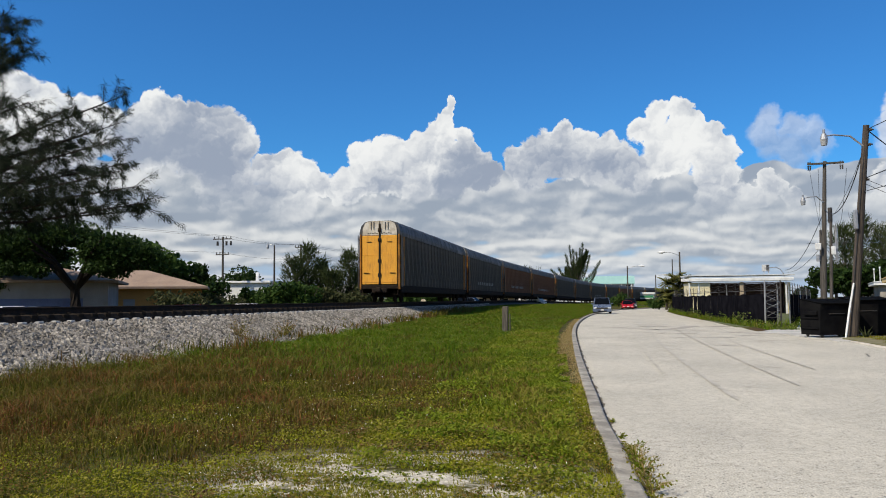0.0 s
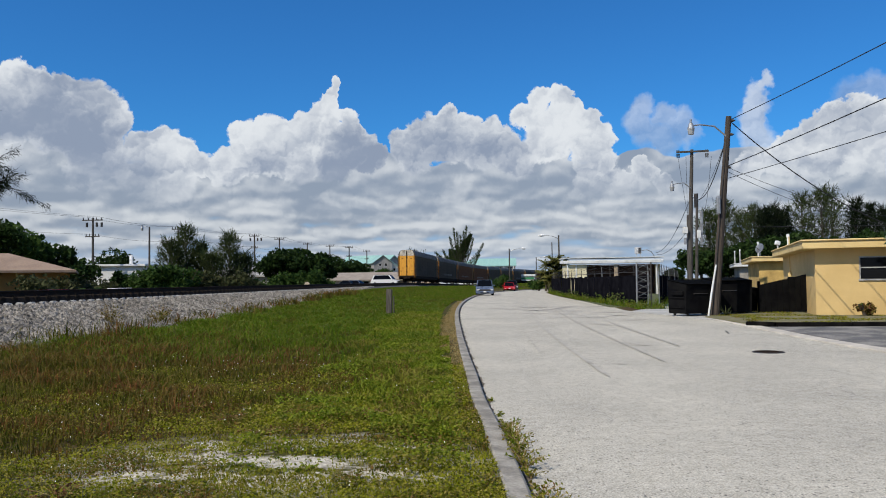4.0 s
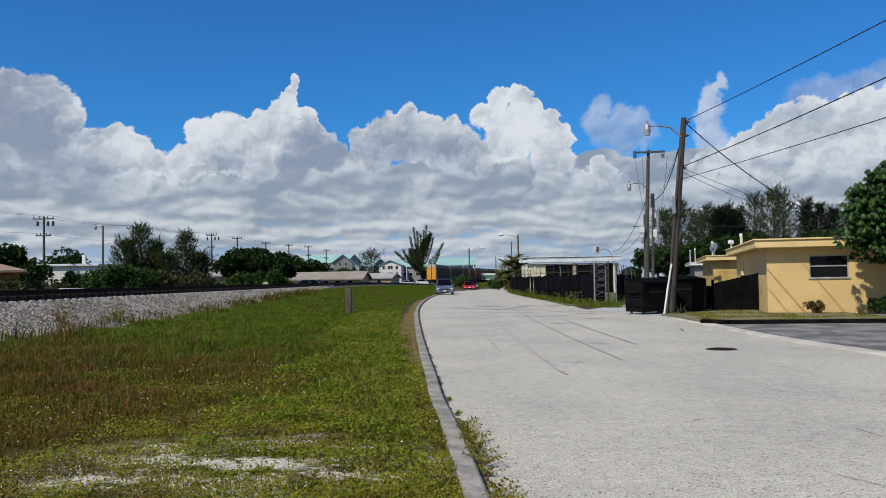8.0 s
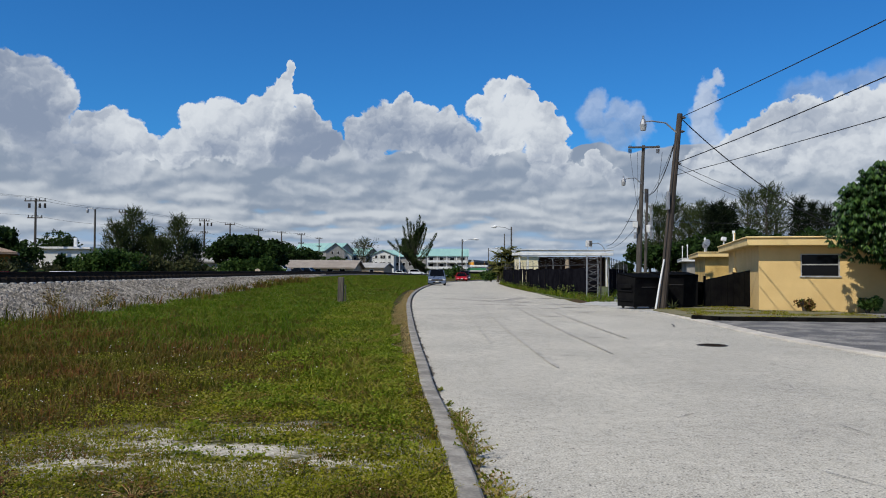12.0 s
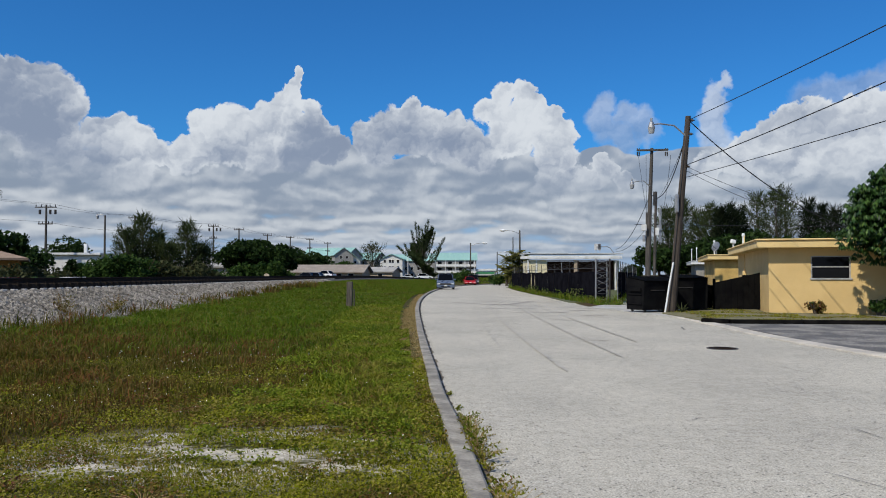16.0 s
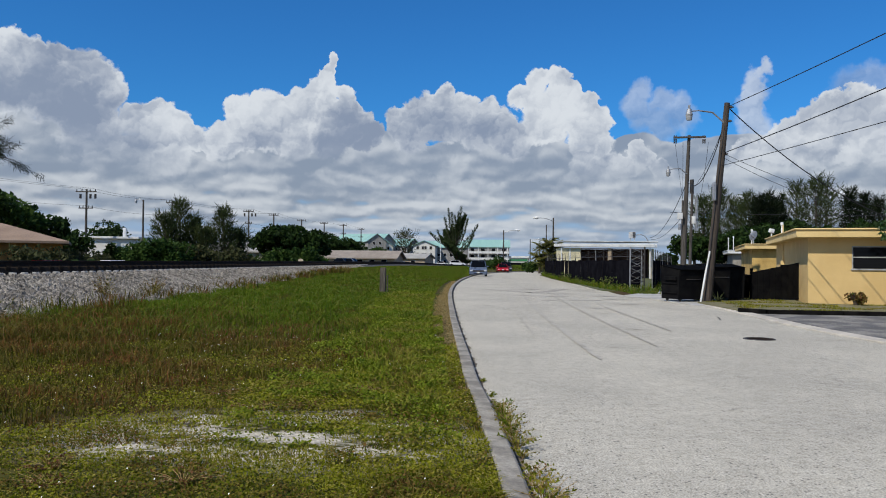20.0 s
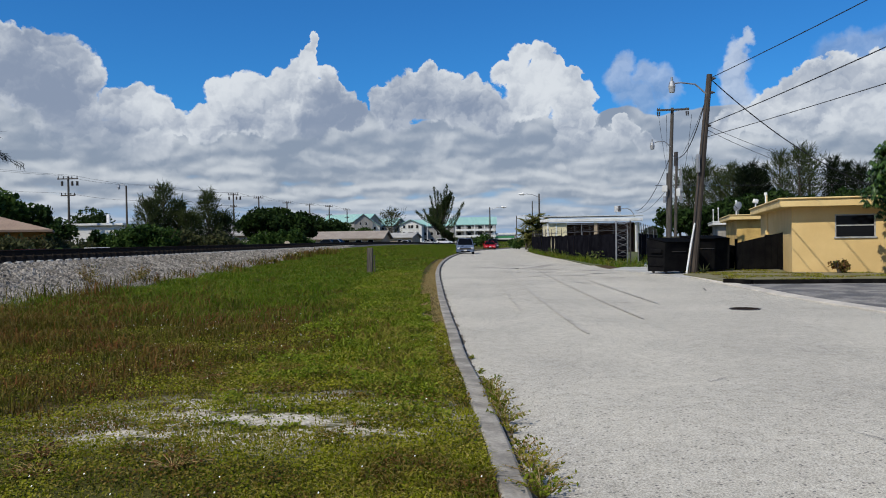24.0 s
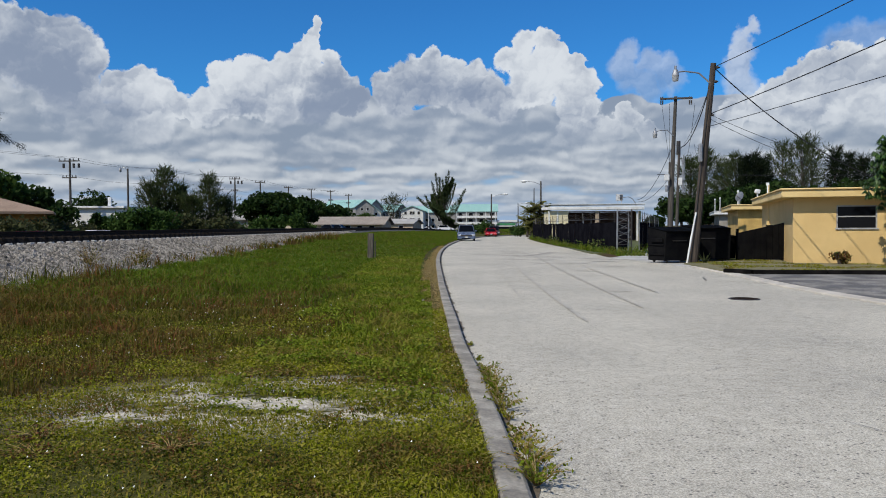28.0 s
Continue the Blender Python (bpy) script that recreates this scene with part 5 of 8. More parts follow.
for k in range(5):
    z = 0.55 + 0.38 * k
    for a, b in ((0, 0.82), (0.82, 0)):
        bm = B()
        tube(bm, (a, 0.01, z), (b, 0.01, z + 0.38), 0.010, sides=5)
        part("brace_wire", bm, STEEL, gate)

# ---- the carport house behind the fence ----
shed = empty("carport_house", pose(6.6, 80.5, 0.05), "cream house with an open carport under a white flat roof", "house")
bm = B()
box(bm, (9.6, 9.0, 0.30), (4.75, 4.3, 3.42 - 0.05), (1.0, 0, 0), bevel=0.03)
roof = part("roof", bm, WHITE_PAINT, shed, "white flat roof slab with a deep fascia")
bm = B()
box(bm, (9.75, 9.15, 0.10), (4.75, 4.3, 3.77), (1.0, 0, 0), bevel=0.02)
part("drip_edge", bm, surf("chalky_roof_edge", (0.62, 0.63, 0.60), (0.42, 0.43, 0.42), 1.5, 0.8), roof)
# back wall in dark brown: the carport's shade is put into its colour
bm = B()
opening_wall(bm, 0.35, 9.2, 0, 3.05, 2.6, 2.8, ((2.0, 5.2, 0.05, 2.95), (5.6, 9.1, 0.05, 2.95)))
part("carport_wall", bm, surf("shaded_carport_wall", (0.13, 0.075, 0.055), (0.09, 0.05, 0.04), 1.0, 0.9), shed)
bm = B()
box(bm, (1.75, 0.16, 3.05), (1.15, 0.22, 1.52))
box(bm, (0.16, 8, 3.05), (0.30, 4.5, 1.52))
box(bm, (0.16, 8, 3.0), (9.3, 4.6, 1.5))
box(bm, (9.0, 0.16, 3.0), (4.8, 8.5, 1.5))
part("side_wall", bm, CREAM, shed)
bm = B()
box(bm, (3.25, 0.05, 2.9), (3.6, 2.72, 1.48))
box(bm, (3.55, 0.05, 2.9), (7.35, 2.72, 1.48))
part("shutter_door", bm, MAROON, shed, "dark maroon shutter door")
for x in (0.1, 0.95, 4.9, 8.9):
    bm = B()
    box(bm, (0.14 if x != 4.9 else 0.34, 0.14, 3.05), (x, 0.15, 1.52), bevel=0.015)
    part("post", bm, WHITE_PAINT if x != 4.9 else TAN, shed)
cooler = empty("roof_cooler", pose(14.13, 83.0, 3.95 ), "boxy rooftop cooler on the carport roof with a bent duct", "cooler")
bm = B()
box(bm, (0.62, 0.6, 0.66), (0, 0, 0.55), bevel=0.03)
for x in (-0.2, 0.2):
    box(bm, (0.05, 0.05, 0.3), (x, -0.2, 0.1))
part("case", bm, surf("aged_cooler_case", (0.55, 0.55, 0.53), (0.34, 0.33, 0.32), 4, 0.6), cooler)
bm = B()
for k in range(5):
    box(bm, (0.26, 0.03, 0.07), (0.12, -0.31, 0.35 + k * 0.11))
part("grille", bm, DARK_METAL, cooler)
bm = B()
bent(bm, [(0.3, 0, 0.55), (0.9, 0, 0.62), (1.35, 0.1, 0.42), (1.65, 0.2, 0.0), (1.75, 0.2, -0.3)], (0.05,) * 5)
part("duct", bm, STEEL, cooler)

# ---- cars ----
def car(at, turn, paint, label, length=4.4, width=1.80, height=1.68, nose=1.0, group="", low=False):
    """A car whose nose looks along local -y."""
    thing = empty("car", pose(at[0], at[1], at[2], 0, 0, turn), label, "car", group)
    l, w, belt = length / 2, width / 2, height * 0.56
    bm = B()
    side = [(-l, 0.32), (-l + 0.06, 0.20), (l - 0.1, 0.20), (l, 0.36), (l - 0.02, belt - 0.05), (l - 0.15, belt), (-l + nose + 0.15, belt), (-l + 0.30, belt - 0.16), (-l + 0.05, belt - 0.32)]
    prism(bm, side, (-w, w), axis="x")
    bmesh.ops.bevel(bm, geom=bm.edges[:], offset=0.07, segments=2, affect="EDGES")
    body = part("body", bm, paint, thing)
    front, back = -l + nose + 0.05, l - (0.25 if not low else 0.55)
    fr, br = front + 0.80, back - (0.35 if not low else 0.75)
    wi = w - 0.20
    bm = B()
    base = [bm.verts.new((x, y, belt - 0.03)) for x, y in ((-w + 0.05, front), (w - 0.05, front), (w - 0.05, back), (-w + 0.05, back))]
    top = [bm.verts.new((x, y, height - 0.03)) for x, y in ((-wi, fr), (wi, fr), (wi, br), (-wi, br))]
    bm.faces.new(top)
    for i in range(4):
        bm.faces.new((base[i], base[(i + 1) % 4], top[(i + 1) % 4], top[i]))
    bmesh.ops.bevel(bm, geom=bm.edges[:], offset=0.05, segments=2, affect="EDGES")
    part("cabin", bm, paint, thing)

    def pane(name, quad, keep=0.88):
        q = [Vector(p) for p in quad]
        c = sum(q, Vector()) / 4
        nrm = (q[1] - q[0]).cross(q[3] - q[0]).normalized()
        g = B()
        f = [g.verts.new(c + (p - c) * keep + nrm * 0.012) for p in q]
        k = [g.verts.new(c + (p - c) * keep - nrm * 0.03) for p in q]
        g.faces.new(f)
        for i in range(4):
            g.faces.new((k[i], k[(i + 1) % 4], f[(i + 1) % 4], f[i]))
        part(name, g, CAR_GLASS, thing)

    b4 = [(-w + 0.05, front, belt), (w - 0.05, front, belt), (w - 0.05, back, belt), (-w + 0.05, back, belt)]
    t4 = [(-wi, fr, height - 0.03), (wi, fr, height - 0.03), (wi, br, height - 0.03), (-wi, br, height - 0.03)]
    pane("windscreen", (b4[0], b4[1], t4[1], t4[0]), 0.90)
    pane("rear_window", (b4[2], b4[3], t4[3], t4[2]))
    pane("side_window", (b4[1], b4[2], t4[2], t4[1]))
    pane("side_window", (b4[3], b4[0], t4[0], t4[3]))
    bm = B()
    box(bm, (width * 0.66, 0.05, 0.16 if low else 0.24), (0, -l - 0.005, belt - 0.42), bevel=0.02)
    part("grille", bm, DARK_METAL, thing)
    bm = B()
    box(bm, (width * 0.94, 0.12, 0.17 if low else 0.30), (0, -l + 0.02, 0.36), bevel=0.04)
    part("bumper", bm, paint, thing)
    bm = B()
    box(bm, (width * 0.5, 0.05, 0.12), (0, -l - 0.045, 0.30), bevel=0.02)
    part("intake", bm, RUBBER, thing)
    bm = B()
    box(bm, (0.32, 0.02, 0.13), (0, -l - 0.05, 0.42))
    part("plate", bm, WHITE_PAINT, thing)
    for s in (-1, 1):
        bm = B()
        box(bm, (0.36, 0.10, 0.16), (s * (w - 0.24), -l + 0.03, belt - 0.34), (0, s * 6, 0), bevel=0.03)
        part("headlight", bm, HEADLIGHT, thing)
        bm = B()
        box(bm, (0.16, 0.06, 0.34), (s * (w - 0.14), l - 0.03, belt - 0.2), bevel=0.02)
        part("tail_light", bm, RED_LENS, thing)
        bm = B()
        box(bm, (0.2, 0.10, 0.13), (s * (w + 0.09), front + 0.3, belt + 0.10), bevel=0.03)
        part("mirror", bm, paint, thing)
        for y in (-l + 0.85, l - 0.85):
            bm = B()
            tube(bm, (s * (w - 0.2), y, 0.33), (s * (w + 0.01), y, 0.33), 0.33, sides=18)
            wheel = part("wheel", bm, RUBBER, thing)
            bm = B()
            tube(bm, (s * (w - 0.1), y, 0.33), (s * (w + 0.02), y, 0.33), 0.20, sides=12)
            part("rim", bm, CHROME, wheel)
    if not low:
        for s in (-1, 1):
            bm = B()
            tube(bm, (s * (wi - 0.08), fr + 0.1, height + 0.03), (s * (wi - 0.08), br - 0.1, height + 0.03), 0.02)
            part("roof_bar", bm, DARK_METAL, thing)
    return thing


car((-1.86, 88.0, 0.0), 2, SILVER_CAR, "silver-blue compact SUV parked with wheels by the kerb", 4.5, 1.92, 1.74, 1.05)
car((1.15, 121.0, 0.0), 3, RED_CAR, "red hatchback parked nose-out beyond the SUV", 4.0, 1.70, 1.32, 1.0, low=True)
dark_suv = car((1.7, 127.5, 0.0), 3, DARK_CAR, "dark wagon parked behind the red hatchback", 4.3, 1.75, 1.62, 1.0)

# ---- beyond the railway: buildings ----
def far_window(parent, x, z, w, h, y, material=None):
    bm = B()
    box(bm, (w + 0.16, 0.08, h + 0.16), (x, y - 0.01, z))
    fr = part("window", bm, WHITE_PAINT, parent)
    bm = B()
    box(bm, (w, 0.04, h), (x, y - 0.05, z))
    part("pane", bm, material or WINDOW_GLASS, fr)


def gabled(name, at, turn, w, d, eave, ridge, wall, roofing, label, over=0.5, along="y"):
    """A walled block with a gable roof; the ridge runs along local y or x; front is -y."""
    thing = empty(name, pose(at[0], at[1], at[2] if len(at) > 2 else -0.1, 0, 0, turn), label, "building")
    bm = B()
    if along == "y":
        prism(bm, [(-w / 2, -0.8), (w / 2, -0.8), (w / 2, eave), (0, ridge), (-w / 2, eave)], (0, d))
    else:
        prism(bm, [(0, -0.8), (d, -0.8), (d, eave), (d / 2, ridge), (0, eave)], (-w / 2, w / 2), axis="x")
    part("wall", bm, wall, thing)
    bm = B()
    run = w / 2 if along == "y" else d / 2
    rise = ridge - eave
    k = over * rise / run
    tri = [(-run - over, -k - 0.02 + eave), (0, ridge + 0.06), (run + over, -k - 0.02 + eave), (run + over, -k + 0.22 + eave), (0, ridge + 0.30), (-run - over, -k + 0.22 + eave)]
    if along == "y":
        prism(bm, tri, (-over, d + over))
    else:
        prism(bm, [(a + d / 2, z) for a, z in tri], (-w / 2 - over, w / 2 + over), axis="x")
    part("roof", bm, roofing, thing)
    return thing


def flat_block(name, at, turn, w, d, h, wall, roofing, label, rise=0.3):
    thing = empty(name, pose(at[0], at[1], -0.15, 0, 0, turn), label, "building")
    bm = B()
    box(bm, (w, d, h), (0, d / 2, h / 2))
    part("wall", bm, wall, thing)
    bm = B()
    box(bm, (w + 0.8, d + 0.8, rise), (0, d / 2, h + rise / 2), bevel=0.03)
    part("roof", bm, roofing, thing)
    return thing


def hipped(name, at, turn, w, d, h, rise, wall, roofing, label, over=0.7):
    thing = empty(name, pose(at[0], at[1], -0.15, 0, 0, turn), label, "house")
    bm = B()
    box(bm, (w, d, h), (0, d / 2, h / 2))
    part("wall", bm, wall, thing)
    bm = B()
    x, y0, y1 = w / 2 + over, -over, d + over
    inset = (y1 - y0) / 2
    low = [bm.verts.new(p) for p in ((-x, y0, h), (x, y0, h), (x, y1, h), (-x, y1, h))]
    lip = [bm.verts.new(p) for p in ((-x, y0, h + 0.18), (x, y0, h + 0.18), (x, y1, h + 0.18), (-x, y1, h + 0.18))]
    r = [bm.verts.new((-x + inset, d / 2, h + rise)), bm.verts.new((x - inset, d / 2, h + rise))]
    bm.faces.new(low[::-1])
    for i in range(4):
        bm.faces.new((low[i], low[(i + 1) % 4], lip[(i + 1) % 4], lip[i]))
    bm.faces.new((lip[0], lip[1], r[1], r[0]))
    bm.faces.new((lip[2], lip[3], r[0], r[1]))
    bm.faces.new((lip[1], lip[2], r[1]))
    bm.faces.new((lip[3], lip[0], r[0]))
    part("roof", bm, roofing, thing)
    return thing


# three-storey gabled apartments with mint roofs
flats = gabled("apartment_building", (-26.82, 300), 0, 8.4, 16, 7.66, 9.37, OFFWHITE, MINT_ROOF,
               "off-white three-storey gabled apartment house with mint roof")
for z in (1.5, 4.3, 6.8):
    for x in (-2.5, -0.5, 0.5, 2.5):
        far_window(flats, x, z, 0.85, 1.15, -0.02, DARK_OPENING)
wing = gabled("apartment_building", (-18.67, 312), 0, 16, 9, 7.28, 9.50, GREY_WALL, MINT_ROOF, "grey apartment wing under a mint metal roof", along="x")
for z in (1.6, 4.2):
    for x in (-6, -3.5, -1, 1.5, 4, 6.5):
        far_window(wing, x, z, 1.0, 1.2, 0)
terrace = gabled("apartment_building", (-2.82, 330), 0, 17.5, 11, 7.93, 10.75, GREY_WALL, MINT_ROOF, "long balconied apartment house under a mint metal roof", along="x")
for z in (2.6, 5.2):
    bm = B()
    box(bm, (17.2, 1.5, 0.22), (0, -0.8, z))
    box(bm, (17.2, 0.08, 0.75), (0, -1.5, z + 0.45))
    part("balcony", bm, WHITE_PAINT, terrace)
for x in (-8, -4, 0, 4, 8):
    bm = B()
    box(bm, (0.3, 0.3, 7.6), (x, -1.5, 3.8))
    part("column", bm, WHITE_PAINT, terrace)
for z in (1.2, 3.9, 6.5):
    for x in (-6.5, -2.2, 2.2, 6.5):
        far_window(terrace, x, z, 1.7, 1.5, 0)
for px_x, w, e, r, d in ((-53.59, 13, 9.78, 12.84, 330), (-43.83, 14, 8.15, 11.05, 340),
                         (-66.41, 16, 10.49, 13.82, 360)):
    far_flats = gabled("apartment_building", (px_x, d), -24, w, 12, e, r, GREY_WALL, MINT_ROOF, "grey gabled apartment house with mint metal roof", along="x")
    for z in (e - 1.4, e - 3.6):
        for k in range(4):
            far_window(far_flats, -w / 2 + w * (k + 0.5) / 4, z, 0.9, 1.1, 0)
for px_x, w, d, e, r in ((-47.56, 7.5, 318, 9.73, 12.45), (-44.72, 6.5, 322, 7.79, 9.85)):
    end = gabled("apartment_building", (px_x, d), 16, w, 14, e, r, GREY_WALL if w > 7 else OFFWHITE, MINT_ROOF, "narrow gabled apartment end with mint roof edge")
    for z in (e - 1.0, e - 3.4):
        far_window(end, -1.2, z, 0.8, 1.1, 0)
        far_window(end, 1.2, z, 0.8, 1.1, 0)

# long low motel-like rows along the far street
# the brown roof is darkened, its shade is part of the colour
long_row = gabled("low_building", (-27.9, 160, -0.15), -5, 15.6, 8, 2.30, 3.55, TAN, surf("shaded_brown_roof", (0.24, 0.20, 0.165), (0.30, 0.26, 0.215), 0.6, 0.9), "long low tan building under a brown roof toned for shade", 0.6, "x")
for x in (-7, -4.5, -2, 0.5, 3, 5.5):
    far_window(long_row, x, 1.5, 1.1, 0.9, 0)
far_row = gabled("low_building", (-21.11, 190), -12, 9, 7, 2.4, 3.3, TAN, GREY_ROOF, "small low tan building beyond the crossing", along="x")
far_window(far_row, -2, 1.4, 1.0, 0.9, 0)
far_window(far_row, 1.5, 1.4, 1.0, 0.9, 0)
grey_row = gabled("low_building", (-38.15, 122), -8, 15, 8, 2.97, 4.18, surf("beige_stucco", (0.44, 0.41, 0.36), None, 0.5, 0.9), GREY_ROOF, "low beige building under a pale gravel roof", along="x")
for x in (-5, -2, 2.5, 5):
    far_window(grey_row, x, 1.5, 1.2, 1.0, 0)
white_block = flat_block("low_building", (-55.0, 108), 6, 9.4, 8, 4.78 - 0.3, OFFWHITE, WHITE_PAINT, "white flat-roofed building with a slim chimney")
bm = B()
box(bm, (0.4, 0.4, 2.2), (2.3, 2, 5.0))
part("chimney", bm, WHITE_PAINT, white_block)
bm = B()
box(bm, (1.2, 0.06, 1.4), (1.5, -0.03, 2.4))
part("window", bm, WINDOW_GLASS, white_block)
ochre = hipped("house", (-40.67, 58), 28, 13.5, 9, 2.72 + 0.15, 1.7, ORANGE_WALL, BROWN_ROOF, "ochre house under a brown shingle roof beyond the tracks")
far_window(ochre, -1.5, 1.7, 1.2, 1.1, 0)
bm = B()
box(bm, (0.9, 0.08, 2.0), (1.2, -0.03, 1.0))
part("door", bm, GREY_WALL, ochre)
# grey wall chosen dark: the tree's shade is put into its colour
blue_house = hipped("house", (-40.00, 46), 30, 12.0, 8, 2.97 + 0.15, 1.3, GREY_WALL, BROWN_ROOF, "house with tree shade in its grey wall and a blue-grey garage front, beyond the tracks")
bm = B()
box(bm, (5.2, 0.1, 2.0), (1.8, -0.04, 1.05))
part("garage_front", bm, BLUE_WALL, blue_house)

# far end of the road: green-fronted shop, low walls
shop = flat_block("shop", (5.7, 330), -6, 16, 8, 3.4, OFFWHITE, WHITE_PAINT, "distant low shop with a green fascia", 0.8)
bm = B()
box(bm, (15, 0.1, 1.2), (0, -0.05, 0.9))
part("shop_window", bm, WINDOW_GLASS, shop)
bm = B()
box(bm, (15.6, 0.12, 0.8), (0, -0.06, 2.5))
part("fascia", bm, surf("green_fascia", (0.05, 0.26, 0.10), None, 1, 0.6), shop, "green fascia band")

# parked and passing cars on the far street
car((-11.85, 252, 0.24), 90, WHITE_CAR, "white pickup parked before the apartments", 5.2, 1.9, 1.75, 1.2)
car((-17.01, 254, 0.24), 90, WHITE_CAR, "white sedan parked before the apartments", 4.6, 1.8, 1.45, 1.2, low=True)
for px_x, d, paint, lbl in ((-32.46, 40, DARK_CAR, "dark car parked beyond the railway"), (-35.70, 41, WHITE_CAR, "white car parked beyond the railway"),
                            (-28.46, 49, RED_CAR, "red car parked beyond the railway"), (-29.55, 60, WHITE_CAR, "pale car parked beyond the railway")):
    car((px_x, d, -0.05), 62, paint, lbl, 4.6, 1.8, 1.5, 1.1, "cars parked beyond the railway", low=True)
for px_x, d, paint, lbl in ((-41.64, 112, DARK_CAR, "dark blue car parked along the far street"), (-39.76, 113, GREEN_BOX, "green car parked along the far street"),
                            (-28.67, 148, DARK_CAR, "dark car parked before the low building"), (-27.17, 149, SILVER_CAR, "silver car parked before the low building")):
    car((px_x, d, 0.55), 75, paint, lbl, 4.5, 1.8, 1.5, 1.1, "cars parked on the far street", low=True)
VAN = car((-30.31, 140, 0.6), 80, WHITE_CAR, "white van driving along the far street", 5.2, 1.95, 2.0, 0.8)
SEDAN = car((-26.70, 142, 0.6), -100, WHITE_CAR, "white sedan driving along the far street", 4.6, 1.8, 1.5, 1.2, low=True)

# ---- poles along the far street, street lights, a white dish ----
FAR_POLES = ((-55.87, 105, 11.0), (-52.17, 125, 11.0), (-46.49, 147, 11.0), (-44.51, 157, 10.9), (-44.73, 181, 11.0),
             (-42.06, 193, 11.0), (-39.18, 203, 11.0), (-38.81, 228, 11.0))
tops = []
for k, (x, y, h) in enumerate(FAR_POLES):
    p = empty("utility_pole", pose(x, y, -0.2), "distant wooden pole with crossarm and insulators", "utility pole", "utility poles along the far street")
    bm = B()
    bent(bm, [(0, 0, 0), (0, 0, h + 0.2)], (0.2, 0.13), 8)
    part("shaft", bm, GREY_POLE, p)
    for z, w in ((h - 0.15, 2.9 if k == 0 else 2.0), (h - 2.4, 2.0 if k == 0 else 1.3)):
        bm = B()
        box(bm, (w, 0.12, 0.14), (0, -0.15, z))
        a = part("crossarm", bm, GREY_POLE, p)
        for s in (-0.45, -0.2, 0.2, 0.45):
            bm = B()
            tube(bm, (s * w, -0.15, z + 0.07), (s * w, -0.15, z + 0.35), 0.06, sides=6)
            part("insulator", bm, DARK_METAL, a)
    if k in (0, 2):
        for s in (-0.7, 0.7, 1.4):
            bm = B()
            tube(bm, (s, -0.3, h - 1.1), (s, -0.3, h - 0.5), 0.16, sides=8)
            part("cutout", bm, DARK_METAL, p)
    tops.append((x, y, h))
for (x0, y0, h0), (x1, y1, h1) in zip(tops, tops[1:]):
    for off, dz in ((-0.9, 0.1), (0.9, 0.1), (0.0, -2.3)):
        cable(((x0 + off, y0, h0 + dz), (x1 + off, y1, h1 + dz)), 0.016, 0.4, "thin black overhead cable along the far street", "cables along the far street", 6)
for off, dz in ((-0.9, 0.1), (0.9, 0.1), (0.0, -2.3)):
    cable(((tops[0][0] + off, tops[0][1], tops[0][2] + dz), (-62 + off, 60, 11.2 + dz)), 0.014, 0.5, "thin black overhead cable along the far street", "cables along the far street", 6)


def street_lamp(x, y, h, reach, label):
    p = empty("street_lamp", pose(x, y, 0.0), label, "street lamp", "street lamps")
    bm = B()
    tube(bm, (0, 0, -0.1), (0, 0, h), 0.15, 0.10, sides=10)
    part("shaft", bm, GREY_POLE, p)
    if abs(reach) < 1.2:
        luminaire(p, (0, 0, h - 0.25), (reach, 0, h - 0.02), 1.0)
        return
    # slim horizontal lamp on a long rising arm
    s = 1 if reach > 0 else -1
    bm = B()
    bent(bm, [(0, 0, h - 0.5), (reach * 0.5, 0, h - 0.1), (reach, 0, h)], (0.05, 0.045, 0.04))
    arm = part("lamp_arm", bm, STEEL, p, "slim rising steel arm")
    bm = B()
    bent(bm, [(reach - s * 0.1, 0, h), (reach + s * 0.35, 0, h + 0.03), (reach + s * 0.95, 0, h - 0.02)], (0.06, 0.17, 0.10), 10)
    part("lamp_head", bm, WHITE_PAINT, arm, "slim pale lamp head")
    bm = B()
    box(bm, (0.5, 0.22, 0.07), (reach + s * 0.5, 0, h - 0.15), bevel=0.02)
    part("lens", bm, LAMP_GLASS, arm)


street_lamp(-44.22, 97, 8.97, -0.95, "wooden pole with a short-armed street lamp beyond the railway")
street_lamp(1.50, 140, 7.19, 2.0, "grey pole with a street lamp near the bend")
street_lamp(8.14, 112, 7.86, -1.9, "dark pole with a street lamp behind the lot")
street_lamp(8.39, 190, 7.06, 1.6, "distant grey street lamp pole")
for px_x, d, h in ((10.90, 170, 9.6), (-19.15, 280, 10.0)):
    bm = B()
    tube(bm, (px_x, d, -0.1), (px_x, d, h), 0.15, 0.1)
    tagged(link("pole", bm, WHITE_PAINT if d == 280 else GREY_POLE), "plain distant pole standing among trees", "pole")
disc = empty("round_sign", pose(-24.79, 100, 0.4), "round pale signal disc beside the track", "sign")
bm = B()
tube(bm, (0, -0.03, 1.0), (0, 0.03, 1.0), 0.36, sides=20)
part("disc", bm, surf("pale_tan_disc", (0.62, 0.52, 0.38), None, 3, 0.6), disc)
bm = B()
tube(bm, (0, 0.04, 0), (0, 0.04, 1.0), 0.03)
part("stem", bm, STEEL, disc)

# verge stake with a chain end
stake = empty("post", pose(-5.0, 35.15, float(ground_z(-5.0, 35.15)) - 0.02), "weathered grey square post standing in the verge grass", "post")
bm = B()
box(bm, (0.26, 0.2, 1.22), (0, 0, 0.61), (0, 1.0, 0), bevel=0.02)
